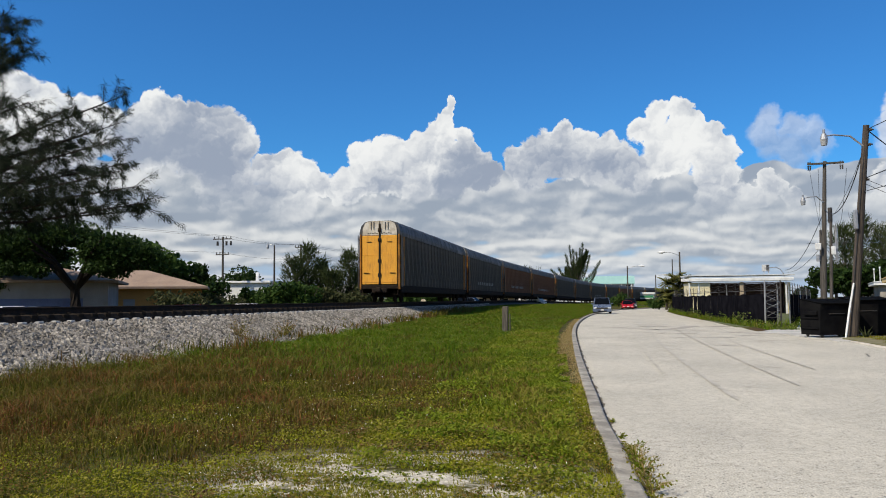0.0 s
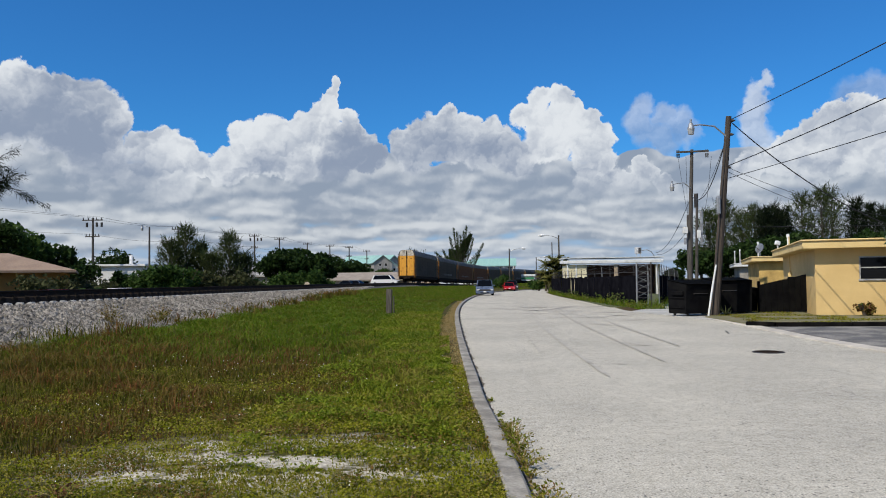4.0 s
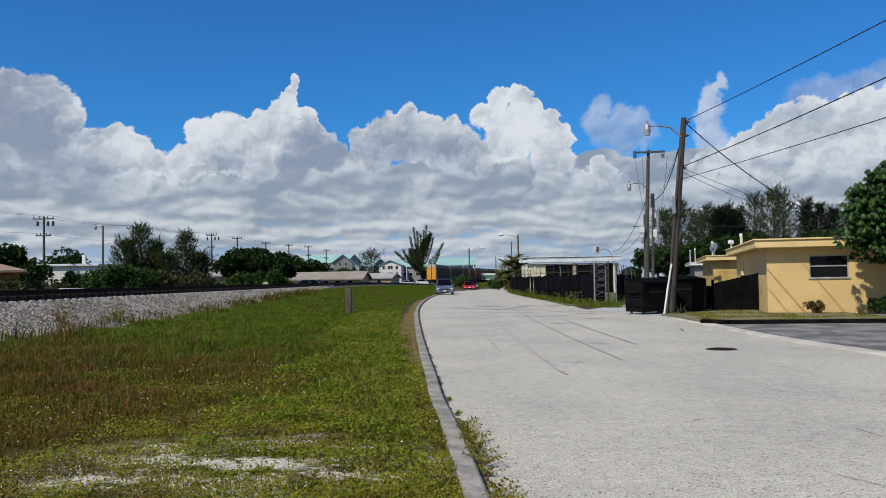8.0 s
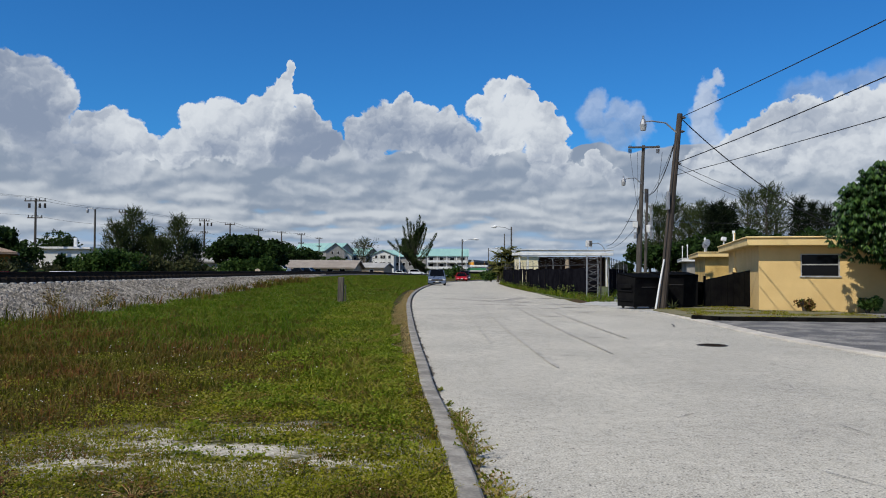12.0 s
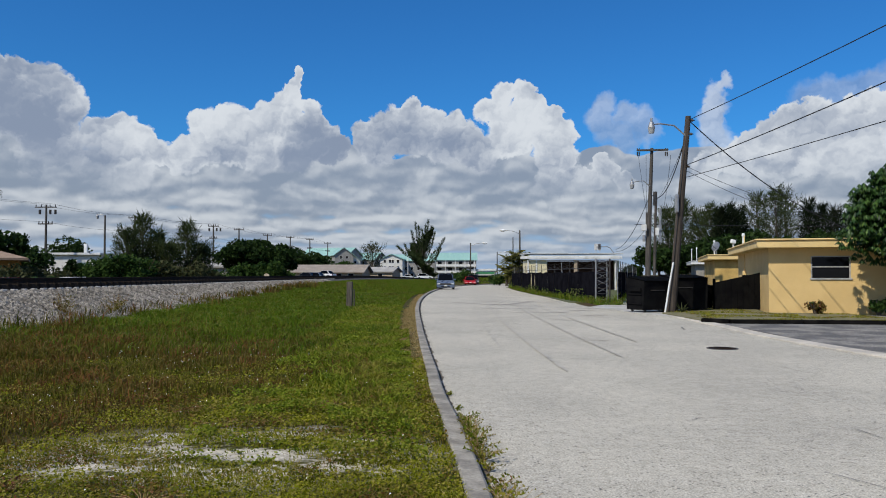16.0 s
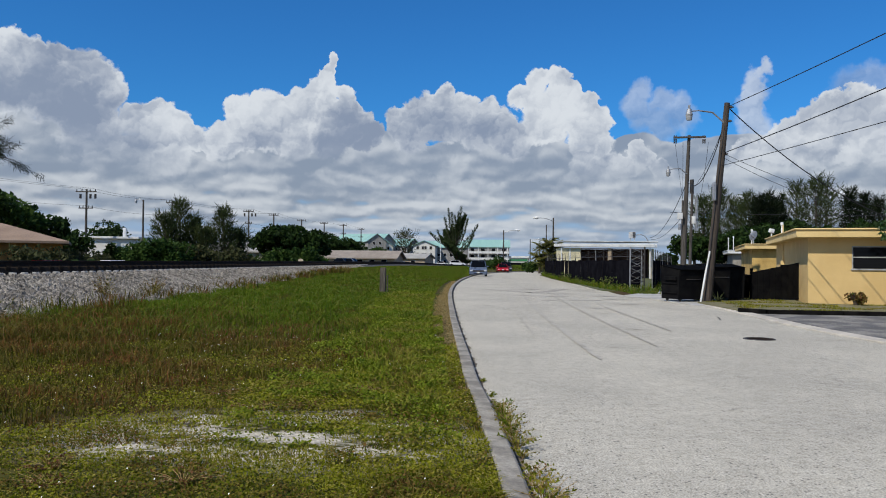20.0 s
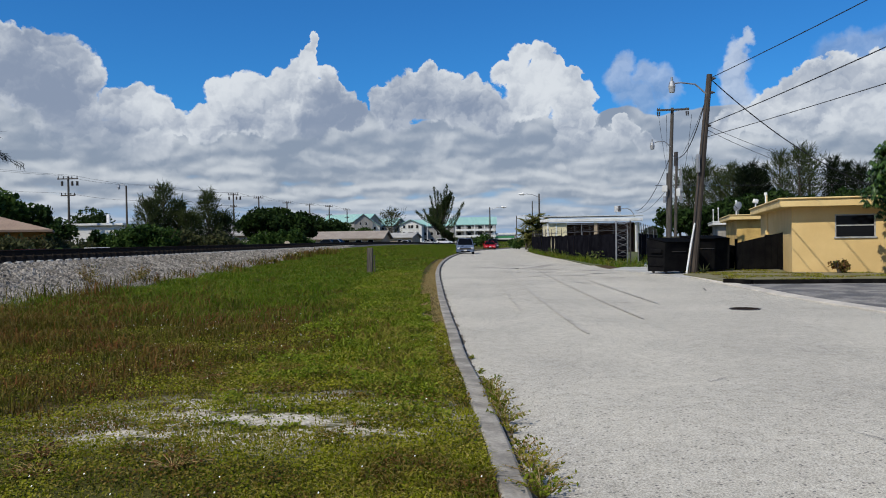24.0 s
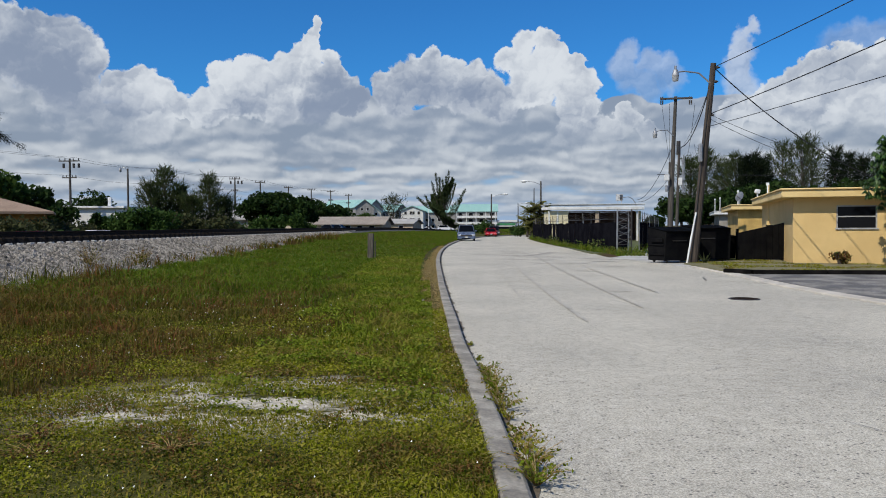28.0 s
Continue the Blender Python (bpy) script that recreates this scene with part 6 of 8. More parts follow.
part("post_body", bm, surf("silvered_post", (0.125, 0.108, 0.082), (0.065, 0.056, 0.044), 3, 0.95, stretch=(5, 5, 0.8), bump=0.5, grain=12), stake)
bm = B()
for k in range(5):
    tube(bm, (0.20 + 0.01 * (k % 2), -0.03, 0.15 + 0.15 * k), (0.215 - 0.01 * (k % 2), -0.03, 0.29 + 0.15 * k), 0.035, 0.03, sides=6)
part("chain", bm, GREY_POLE, stake, "rusty steel strip beside the post")

# ---- trees and shrubs ----
RNG = np.random.default_rng(7)


def unit(v):
    return v / np.maximum(np.linalg.norm(v, axis=-1, keepdims=True), 1e-9)


def quads(centres, along, across):
    """Leaf quads: pointed four-cornered blades round their centres."""
    k = len(centres)
    verts = np.stack([centres - along, centres + across - along * 0.1, centres + along, centres - across - along * 0.1], 1).reshape(-1, 3)
    return verts, np.arange(4 * k).reshape(k, 4)


def leaves(name, blobs, count, size, material, parent, droop=0.3, shell=0.55):
    """A crown of loose leaves over several lumps (x, y, z, rx, ry, rz); lumps share the count by volume."""
    blobs = np.array(blobs, float)
    share = np.cbrt(blobs[:, 3] * blobs[:, 4] * blobs[:, 5]) ** 2
    pick = RNG.choice(len(blobs), count, p=share / share.sum())
    d = unit(RNG.normal(size=(count, 3)))
    r = shell + (1 - shell) * RNG.random((count, 1)) ** 0.7
    lump = 1 + 0.16 * np.sin(d[:, :1] * 7 + pick[:, None]) * np.cos(d[:, 2:] * 6)
    c = blobs[pick, :3] + d * r * lump * blobs[pick, 3:]
    a = unit(RNG.normal(size=(count, 3)) + d * 0.6 - np.array([0, 0, droop]))
    b = unit(np.cross(a, RNG.normal(size=(count, 3))))
    s = size * (0.6 + 0.8 * RNG.random((count, 1)))
    return soup(name, *quads(c, a * s, b * s * 0.55), material, parent)


def limbs(bm, base, height, radius, spread, count=5, lean=(0, 0)):
    """A trunk that forks into bent limbs."""
    fork = Vector((base[0] + lean[0], base[1] + lean[1], base[2] + height * 0.42))
    bent(bm, [Vector(base) - Vector((0, 0, 0.2)), Vector(base).lerp(fork, 0.5) + Vector((radius * 0.3, 0, 0)), fork], (radius * 1.25, radius, radius * 0.8), 8)
    for k in range(count):
        a = 2 * math.pi * k / count + random.uniform(-0.4, 0.4)
        tip = fork + Vector((math.cos(a) * spread, math.sin(a) * spread, height * random.uniform(0.3, 0.5)))
        mid = fork.lerp(tip, 0.5) + Vector((0, 0, height * 0.06))
        bent(bm, [fork - Vector((0, 0, 0.2)), mid, tip], (radius * 0.6, radius * 0.38, radius * 0.12), 6)
    return bm


def broad_tree(x, y, height, width, material, label, count=2600, size=0.32, z=-0.1, trunk=0.28, lumps=9, flat=0.62, group="trees"):
    tree = empty("tree", pose(x, y, z), label, "tree", group)
    bm = B()
    limbs(bm, (0, 0, 0), height * 0.8, trunk, width * 0.33)
    part("trunk", bm, BARK, tree)
    blobs = []
    for k in range(lumps):
        a = 2 * math.pi * k / lumps + random.uniform(-0.5, 0.5)
        r = width * 0.5 * random.uniform(0.30, 0.68)
        s = width * random.uniform(0.17, 0.27)
        blobs.append((math.cos(a) * r, math.sin(a) * r, height * random.uniform(0.48, 0.80), s, s, s * flat))
    blobs.append((0, 0, height * 0.80, width * 0.27, width * 0.27, height * 0.18))
    leaves("crown", blobs, count, size, material, tree)
    return tree


def shrub(x, y, height, width, material, label, count=700, size=0.2, z=-0.1, name="shrub", group="shrubs"):
    bush = empty(name, pose(x, y, z), label, name, group)
    bm = B()
    for k in range(5):
        a = k * 1.3
        bent(bm, [(0, 0, -0.1), (math.cos(a) * width * 0.12, math.sin(a) * width * 0.12, height * 0.35), (math.cos(a) * width * 0.3, math.sin(a) * width * 0.3, height * 0.75)],
             (0.06, 0.04, 0.015), 5)
    tagged(part("stalk", bm, BARK, bush), kind="stuff")
    blobs = [(random.uniform(-0.3, 0.3) * width, random.uniform(-0.3, 0.3) * width, height * random.uniform(0.35, 0.66), width * random.uniform(0.2, 0.3), width * random.uniform(0.2, 0.3),
              height * random.uniform(0.24, 0.34)) for _ in range(7)]
    leaves("crown", blobs, count, size, material, bush, shell=0.4)
    return bush


def feather(name, starts, ends, per, length, width, material, parent, hang=0.55):
    """Needle sprays along branches from starts to ends; hang bends them down."""
    starts, ends = np.array(starts, float), np.array(ends, float)
    k = len(starts)
    s = RNG.random((k, per, 1)) ** 0.75
    c = starts[:, None] * (1 - s) + ends[:, None] * s
    d = unit(ends - starts)[:, None]
    a = unit(d * 0.9 + RNG.normal(size=(k, per, 3)) * 0.55 - np.array([0, 0, hang]))
    n = length * (0.5 + RNG.random((k, per, 1)))
    c = c + a * n * 0.5 + RNG.normal(size=c.shape) * length * 0.22
    b = unit(np.cross(a, RNG.normal(size=a.shape))) * width
    return soup(name, *quads(c.reshape(-1, 3), (a * n * 0.5).reshape(-1, 3), b.reshape(-1, 3)), material, parent)


def casuarina(x, y, height, width, label, material=None, branches=70, per=34, length=0.8, z=-0.1, low=0.12, upward=0.75, group="trees", strand=0.05, hang=0.25, trunk=0.22, top=0.25):
    """A feathery Australian pine: a straight tapered trunk and rising plumes of needles."""
    tree = empty("tree", pose(x, y, z), label, "tree", group)
    bm = B()
    bent(bm, [(0, 0, -0.2), (0.1, 0, height * 0.5), (0, 0.05, height * 0.95)], (trunk, trunk * 0.65, 0.03), 8)
    starts, ends = [], []
    for k in range(branches):
        f = low + (0.97 - low) * (k + random.random()) / branches
        a = k * 2.4 + random.uniform(-0.5, 0.5)
        shape = (1 - f) ** 0.7 * (1 - top) + top * math.sin(min(1, f * 1.1) * math.pi) ** 0.5 if f < 0.9 else 0.25
        r = width * 0.5 * shape * random.uniform(0.55, 1.15)
        s = Vector((0, 0, height * f))
        e = s + Vector((math.cos(a) * r, math.sin(a) * r, r * upward * random.uniform(0.7, 1.3)))
        bent(bm, [s, s.lerp(e, 0.55) + Vector((0, 0, -0.04 * r)), e], (trunk * 0.22 * (1.15 - f) + 0.02, trunk * 0.12 * (1.15 - f) + 0.012, 0.008), 4)
        starts.append(s.lerp(e, 0.18))
        ends.append(e)
    part("trunk", bm, BARK, tree)
    feather("crown", starts, ends, per, length, strand, material or NEEDLE, tree, hang)
    return tree


def fronds(name, n, reach, rise, material, parent, top, leaflets=20, fan=False):
    """Palm fronds arching out of a crown point."""
    cs, al, ac = [], [], []
    for k in range(n):
        a = 2.4 * k + random.uniform(-0.2, 0.2)
        up = rise * random.uniform(-0.3, 1.1)
        out = Vector((math.cos(a), math.sin(a), 0))
        side = Vector((-math.sin(a), math.cos(a), 0))
        r = reach * random.uniform(0.75, 1.1)
        for i in range(leaflets):
            s = (i + 1) / leaflets
            p = Vector(top) + out * r * s + Vector((0, 0, up * s * 1.6 - 0.9 * reach * 0.5 * s * s))
            for w in (-1, 1):
                d = (out * 0.6 + side * w * 0.8 + Vector((0, 0, -0.35))).normalized()
                ln = r * 0.20 * (1.15 - s * 0.7)
                cs.append(p + d * ln)
                al.append(d * ln)
                ac.append(out * r * 0.06)
    return soup(name, *quads(np.array(cs), np.array(al), np.array(ac)), material, parent)


def palm(x, y, height, label, reach=2.0, n=22, z=-0.1, material=None, group="palms"):
    tree = empty("palm", pose(x, y, z), label, "palm", group)
    bm = B()
    bent(bm, [(0, 0, -0.1), (0.12, 0, height * 0.5), (0.05, 0, height)], (0.2, 0.16, 0.13), 8)
    part("trunk", bm, BARK, tree)
    fronds("crown", n, reach, reach * 0.62, material or FROND, tree, (0.05, 0, height))
    return tree


# umbrella tree beside the yellow house: whorls of drooping glossy leaflets
umbrella = empty("tree", pose(16.7, 30.0, 0.04), "umbrella tree with drooping glossy whorls beside the yellow house", "tree")
bm = B()
limbs(bm, (0, 0, 0), 4.6, 0.13, 1.5, 7)
limbs(bm, (0.4, 0.3, 0), 4.2, 0.10, 1.3, 5)
part("trunk", bm, BARK, umbrella)
whorls = []
lumps = ((0, 0, 4.1, 2.0, 1.1, 1.6), (-1.35, -0.1, 3.3, 1.35, 0.95, 1.2), (1.6, 0.1, 3.6, 2.0, 1.1, 1.9), (0.3, -0.5, 2.7, 1.9, 0.9, 0.8), (-0.3, 0, 4.9, 1.3, 0.95, 1.0), (2.9, 0, 3.0, 1.6, 1.0, 1.7), (4.4, -0.2, 3.4, 1.6, 1.0, 2.0), (0.6, 0.3, 2.3, 1.5, 0.8, 0.6), (-0.9, 0.3, 4.2, 1.3, 0.8, 1.0), (1.0, -0.9, 3.3, 1.6, 0.9, 1.0), (2.4, -0.8, 3.6, 1.7, 0.9, 1.2), (3.8, -0.9, 2.8, 1.6, 0.9, 1.0), (1.4, -0.4, 2.5, 1.6, 0.9, 0.7), (3.2, -0.4, 2.4, 1.8, 0.9, 0.8))
cs, al, ac = [], [], []
for lump in lumps:
    for k in range(560):
        d = Vector((random.gauss(0, 1), random.gauss(-0.35, 1), random.gauss(0.25, 1))).normalized()
        r = random.uniform(0.2, 1.05) ** 0.7
        p = Vector((lump[0] + d.x * lump[3] * r, lump[1] + d.y * lump[4] * r, lump[2] + d.z * lump[5] * r))
        turn0, drop = random.uniform(0, 6.28), random.uniform(0.8, 1.9)
        size = random.uniform(0.10, 0.15)
        for i in range(9):
            a = turn0 + i * 2 * math.pi / 9
            out = Vector((math.cos(a), math.sin(a), -drop)).normalized()
            cs.append(p + out * size * 1.05)
            al.append(out * size)
            ac.append(Vector((-math.sin(a), math.cos(a), 0)) * size * 0.26)
soup("crown", *quads(np.array(cs), np.array(al), np.array(ac)), LEAF_GLOSSY, umbrella)
shrub(13.8, 31.35, 0.62, 0.75, leafy("croton_leaves", ((0.09, 0.085, 0.02), (0.17, 0.13, 0.035), (0.15, 0.055, 0.025), (0.06, 0.09, 0.02))), "small reddish croton shrub by the yellow wall", 420, 0.07, 0.05)
shrub(15.9, 30.7, 0.8, 0.85, LEAF_MID, "dark green shrub in the shade of the house", 420, 0.09, 0.05)
shrub(17.6, 30.2, 0.8, 0.9, LEAF_MID, "dark green shrub in the shade of the house", 420, 0.09, 0.05)
agave = empty("agave", pose(8.95, 32.55, 0.07), "small pale spiky agave at the pole's foot", "plant")
bm = B()
for k in range(9):
    a = k * 0.7
    tube(bm, (0, 0, 0.02), (math.cos(a) * 0.25, math.sin(a) * 0.25, 0.22 + 0.1 * (k % 3)), 0.035, 0.004, sides=5)
part("leaves", bm, LEAF_OLIVE, agave)

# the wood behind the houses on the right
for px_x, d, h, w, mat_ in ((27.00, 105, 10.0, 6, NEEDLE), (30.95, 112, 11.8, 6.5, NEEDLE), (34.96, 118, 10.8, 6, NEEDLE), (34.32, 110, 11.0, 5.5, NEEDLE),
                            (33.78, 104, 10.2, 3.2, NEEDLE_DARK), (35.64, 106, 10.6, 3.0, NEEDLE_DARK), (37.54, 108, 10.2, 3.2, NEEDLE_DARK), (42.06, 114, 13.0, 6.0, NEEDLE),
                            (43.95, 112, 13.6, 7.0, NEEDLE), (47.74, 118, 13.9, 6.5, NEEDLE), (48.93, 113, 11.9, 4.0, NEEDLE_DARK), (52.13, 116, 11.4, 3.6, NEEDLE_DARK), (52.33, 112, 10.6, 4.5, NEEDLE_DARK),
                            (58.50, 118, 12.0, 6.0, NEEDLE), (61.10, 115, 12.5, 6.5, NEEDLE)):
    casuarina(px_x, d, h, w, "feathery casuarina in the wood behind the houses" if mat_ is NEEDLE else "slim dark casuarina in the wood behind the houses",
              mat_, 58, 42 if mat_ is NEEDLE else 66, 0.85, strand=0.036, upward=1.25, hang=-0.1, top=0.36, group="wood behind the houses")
for px_x, d, h, w in ((25.55, 98, 5.2, 6.5), (28.79, 96, 5.8, 7), (31.53, 95, 6.6, 7), (34.91, 95, 7.2, 8), (39.04, 96, 6.4, 8), (42.70, 95, 7.0, 8), (46.60, 94, 7.2, 8),
                      (50.95, 94, 7.2, 9), (32.16, 150, 3.6, 4), (32.04, 130, 7, 8)):
    broad_tree(px_x, d, h, w, LEAF_DARK, "dense dark broadleaf tree behind the houses", 3400, 0.28, group="wood behind the houses")

# palms and shrubs at the bend
# brighter frond and leaf colours here have sunlight put into them
OLIVE_FROND = leafy("sunlit_olive_fronds", ((0.095, 0.110, 0.028), (0.165, 0.175, 0.045), (0.26, 0.22, 0.09)), through_light=0.4)
for px_x, d, h in ((6.70, 112, 3.8), (7.57, 113, 4.5), (8.38, 112, 4.0), (6.33, 114, 2.4), (7.75, 111, 2.6), (7.04, 111, 1.6), (8.38, 111, 1.8)):
    palm(px_x, d, h, "cabbage palm clump at the bend", 1.5, 30, material=OLIVE_FROND)
for px_x, d, h, w in ((8.12, 114, 4.2, 2.6), (7.15, 114, 3.6, 2.6), (8.77, 113, 3.4, 2.2)):
    shrub(px_x, d, h, w, leafy("sunlit_olive_leaves", ((0.060, 0.075, 0.018), (0.105, 0.120, 0.030), (0.16, 0.15, 0.05))), "tall olive shrub among the palms", 900, 0.2)
for px_x, d, h, w in ((5.55, 118, 2.1, 2.4), (5.38, 140, 2.0, 2.6), (0.10, 135, 3.0, 3.4), (-0.87, 136, 2.4, 3.0), (9.17, 116, 2.2, 3)):
    shrub(px_x, d, h, w, LEAF_MID, "rounded green shrub near the bend", 900, 0.16)

# the lone casuarina beyond the track: several leaders, each a rising plume
lone = empty("tree", pose(-13.17, 268, -0.5), "tall lone casuarina with rising separate plumes beyond the track", "tree", "trees")
bm = B()
starts, ends = [], []
spires = [((-1.5, 0, 6.5), (-9.2, 0, 11.6), 0.75), ((1.0, 0, 6.0), (7.6, -1, 14.4), 0.75), ((1.0, 0, 4.0), (6.2, -1, 10.8), 0.8), ((-1.0, 0, 4.0), (-6.6, 1, 12.4), 0.8)]
for across, crest in ((-4.0, 16.8), (-2.8, 20.0), (-1.5, 18.6), (-0.3, 17.4), (0.8, 18.8), (1.8, 20.6), (2.9, 18.4), (4.0, 16.4)):
    spires.append(((across * 0.3, 0, 7.5), (across, random.uniform(-1.5, 1.5), crest), 0.85))
for k in range(84):
    rise = 0.3 + 13.0 * ((k * 0.618) % 1.0) ** 1.2
    reach = (5.6 * (1 - (rise / 17.5) ** 1.7) + 0.8) * random.uniform(0.45, 1.05) * (0.8 if rise < 3 else 1.0)
    turn0 = k * 2.4
    lift = 0.15 + 0.75 * min(1.0, rise / 9)
    spires.append(((0.04 * rise, 0, rise), (math.cos(turn0) * reach + 0.04 * rise, math.sin(turn0) * reach, min(rise + 0.4 + 1.6 * lift + reach * lift, 18.5)), random.uniform(0.85, 1.3)))
for foot, tip, fat in spires:
    foot, tip = Vector(foot), Vector(tip)
    mid = foot.lerp(tip, 0.5) + Vector(((tip.x - foot.x) * 0.10, 0, -0.4))
    bent(bm, [foot, mid, tip], (0.20, 0.11, 0.02), 5)
    for k in range(26):
        s_ = 0.15 + 0.84 * k / 26
        p = (foot.lerp(mid, s_ * 2) if s_ < 0.5 else mid.lerp(tip, s_ * 2 - 1))
        a = k * 2.4
        r = fat * 1.6 * (1.06 - s_) * random.uniform(0.4, 1.15)
        starts.append(p)
        ends.append(p + Vector((math.cos(a) * r * 0.75, math.sin(a) * r * 0.75, r * 1.2 + 0.3)))
part("trunk", bm, BARK, lone)
feather("crown", starts, ends, 36, 0.62, 0.036, leafy("dense_pine_needles", ((0.026, 0.044, 0.016), (0.046, 0.068, 0.024), (0.075, 0.098, 0.034)), through_light=0.25), lone, -0.35)
# half-bare tree and trees along the far street
bare = casuarina(-23.36, 205, 8.63, 8, "half-bare thin-leaved tree by the far street", LEAF_OLIVE, 44, 16, 1.2, strand=0.07, upward=1.3, hang=0.0, top=0.5)
shrub(-24.00, 203, 3.6, 6, LEAF_DARK, "dark shrub under the half-bare tree", 900, 0.3)
for px_x, d, top_z, w, m_, n_ in ((-31.6, 111, 6.7, 6.6, LEAF_DARK, 4200), (-28.6, 112, 6.9, 7.4, LEAF_DARK, 4600), (-26.0, 114, 6.3, 5.4, LEAF_DARK, 3400), (-37.4, 176, 8.1, 9.5, LEAF_DARK, 3400), (-33.2, 177, 7.0, 8.0, LEAF_DARK, 3200),
                                  (-34.37, 190, 5.62, 8.5, LEAF_DARK, 2000), (-31.55, 215, 5.57, 7, LEAF_MID, 1600),
                                  (-67.88, 135, 8.55, 9.5, LEAF_DARK, 2200), (-53.73, 95, 4.98, 9, LEAF_DARK, 2600)):
    broad_tree(px_x, d, top_z, w, m_, "dense rounded dark tree along the far street", n_, 0.27)
for px_x, d, h, w in ((-28.2, 107, 3.6, 4.6), (-26.3, 107, 4.0, 5.0), (-24.7, 108, 3.2, 4.2), (-30.4, 106, 3.2, 4.4)):
    shrub(px_x, d, h, w, LEAF_MID, "palmetto-like shrub along the far street", 1700, 0.20)
for px_x, d, top_z, w, m_ in ((-35.84, 84, 5.96, 3.8, NEEDLE), (-35.04, 86, 7.85, 4.2, NEEDLE), (-34.10, 88, 6.06, 4.2, NEEDLE), (-31.97, 86, 4.50, 4, NEEDLE), (-30.77, 88, 7.21, 3.6, NEEDLE),
                              (-29.87, 90, 4.65, 3.5, NEEDLE)):
    casuarina(px_x, d, top_z, w, "feathery casuarina in the thicket beyond the track", m_, 56, 40, 0.75, strand=0.030, upward=1.35, hang=-0.1, top=0.42)
for px_x, d, top_z, w, m_ in ((-36.06, 78, 3.13, 4.5, LEAF_MID), (-34.39, 78, 4.42, 5.5, LEAF_MID), (-32.58, 79, 4.24, 5.5, LEAF_MID), (-31.48, 82, 3.54, 5, LEAF_OLIVE), (-29.68, 83, 3.22, 5, LEAF_OLIVE),
                              (-28.77, 88, 2.58, 3.2, LEAF_OLIVE), (-31.62, 100, 2.58, 3.5, LEAF_MID)):
    shrub(px_x, d, top_z, w, m_, "dense leafy thicket shrub beyond the track", 2600, 0.19)
for px_x, d, top_z, w, m_ in ((-41.2, 74, 2.9, 4.6, LEAF_OLIVE), (-39.19, 76, 2.3, 4.4, LEAF_OLIVE), (-37.6, 78, 2.2, 3.6, LEAF_OLIVE), (-38.6, 77, 3.5, 2.2, LEAF_DARK)):
    shrub(px_x, d, top_z, w, m_, "shaggy olive shrub by the white building", 1300, 0.2)
for px_x, d in ((-33.99, 58), (-34.46, 62), (-34.27, 56), (-35.00, 66)):
    palm(px_x, d, 0.5, "low palmetto clump before the ochre house", 1.9, 20, material=LEAF_DARK)
    shrub(px_x - 0.8, d + 1.5, 2.9, 4.2, LEAF_OLIVE, "shaggy olive shrub before the ochre house", 900, 0.16)

# big shade tree and trees beyond the track at the far left
shade = empty("tree", pose(-35.18, 46, -0.15), "wide dark shade tree beyond the railway", "tree", "trees")
bm = B()
limbs(bm, (0, 0, 0), 6.6, 0.36, 3.6, 9)
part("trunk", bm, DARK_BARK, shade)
leaves("crown", [(-1.5, 0, 6.4, 3.2, 2.8, 0.95), (2.5, 0.4, 5.5, 2.2, 2.4, 0.95), (3.6, 0, 4.6, 1.6, 1.8, 0.75), (2.6, -0.8, 4.0, 1.3, 1.4, 0.5), (-4.6, 0, 5.7, 2.6, 2.4, 1.2), (-3.9, -0.8, 4.2, 1.7, 1.6, 0.7),
                 (-7.0, 0, 4.6, 2.4, 2.2, 1.3), (0.4, 0.5, 5.9, 1.7, 1.8, 0.6), (4.6, 0.8, 5.0, 1.0, 1.2, 0.6), (-2.0, -1.0, 3.9, 0.9, 1.0, 0.5), (-9.5, 0, 4.2, 2.2, 2.0, 1.5), (-6.0, -0.4, 3.0, 1.2, 1.0, 0.6), (3.0, -0.3, 3.9, 1.5, 1.4, 0.65), (1.6, -0.6, 4.9, 1.0, 1.0, 0.5), (-2.6, 0.4, 5.0, 1.6, 1.6, 0.7)],
       26000, 0.13, LEAF_DARK, shade, shell=0.15)
broad_tree(-47.63, 72, 8.34, 11, LEAF_MID, "rounded green tree behind the ochre house", 3600, 0.3)
broad_tree(-46.56, 76, 6.39, 8, LEAF_DARK, "rounded dark tree behind the ochre house", 2600, 0.3)
broad_tree(-62.08, 72, 9.79, 13, LEAF_DARK, "dense dark tree behind the grey house", 3600, 0.3)

# the near casuarina whose long boughs hang in from the side
hang_tree = empty("tree", pose(-33.5, 33.0, -0.15), "tall casuarina with long feathery dark boughs beyond the railway", "tree", "trees")
bm = B()
bent(bm, [(0, 0, -0.2), (0.3, 0, 7), (0.6, 0, 13), (1.2, 0, 20)], (0.45, 0.34, 0.26, 0.1), 10)
starts, ends = [], []
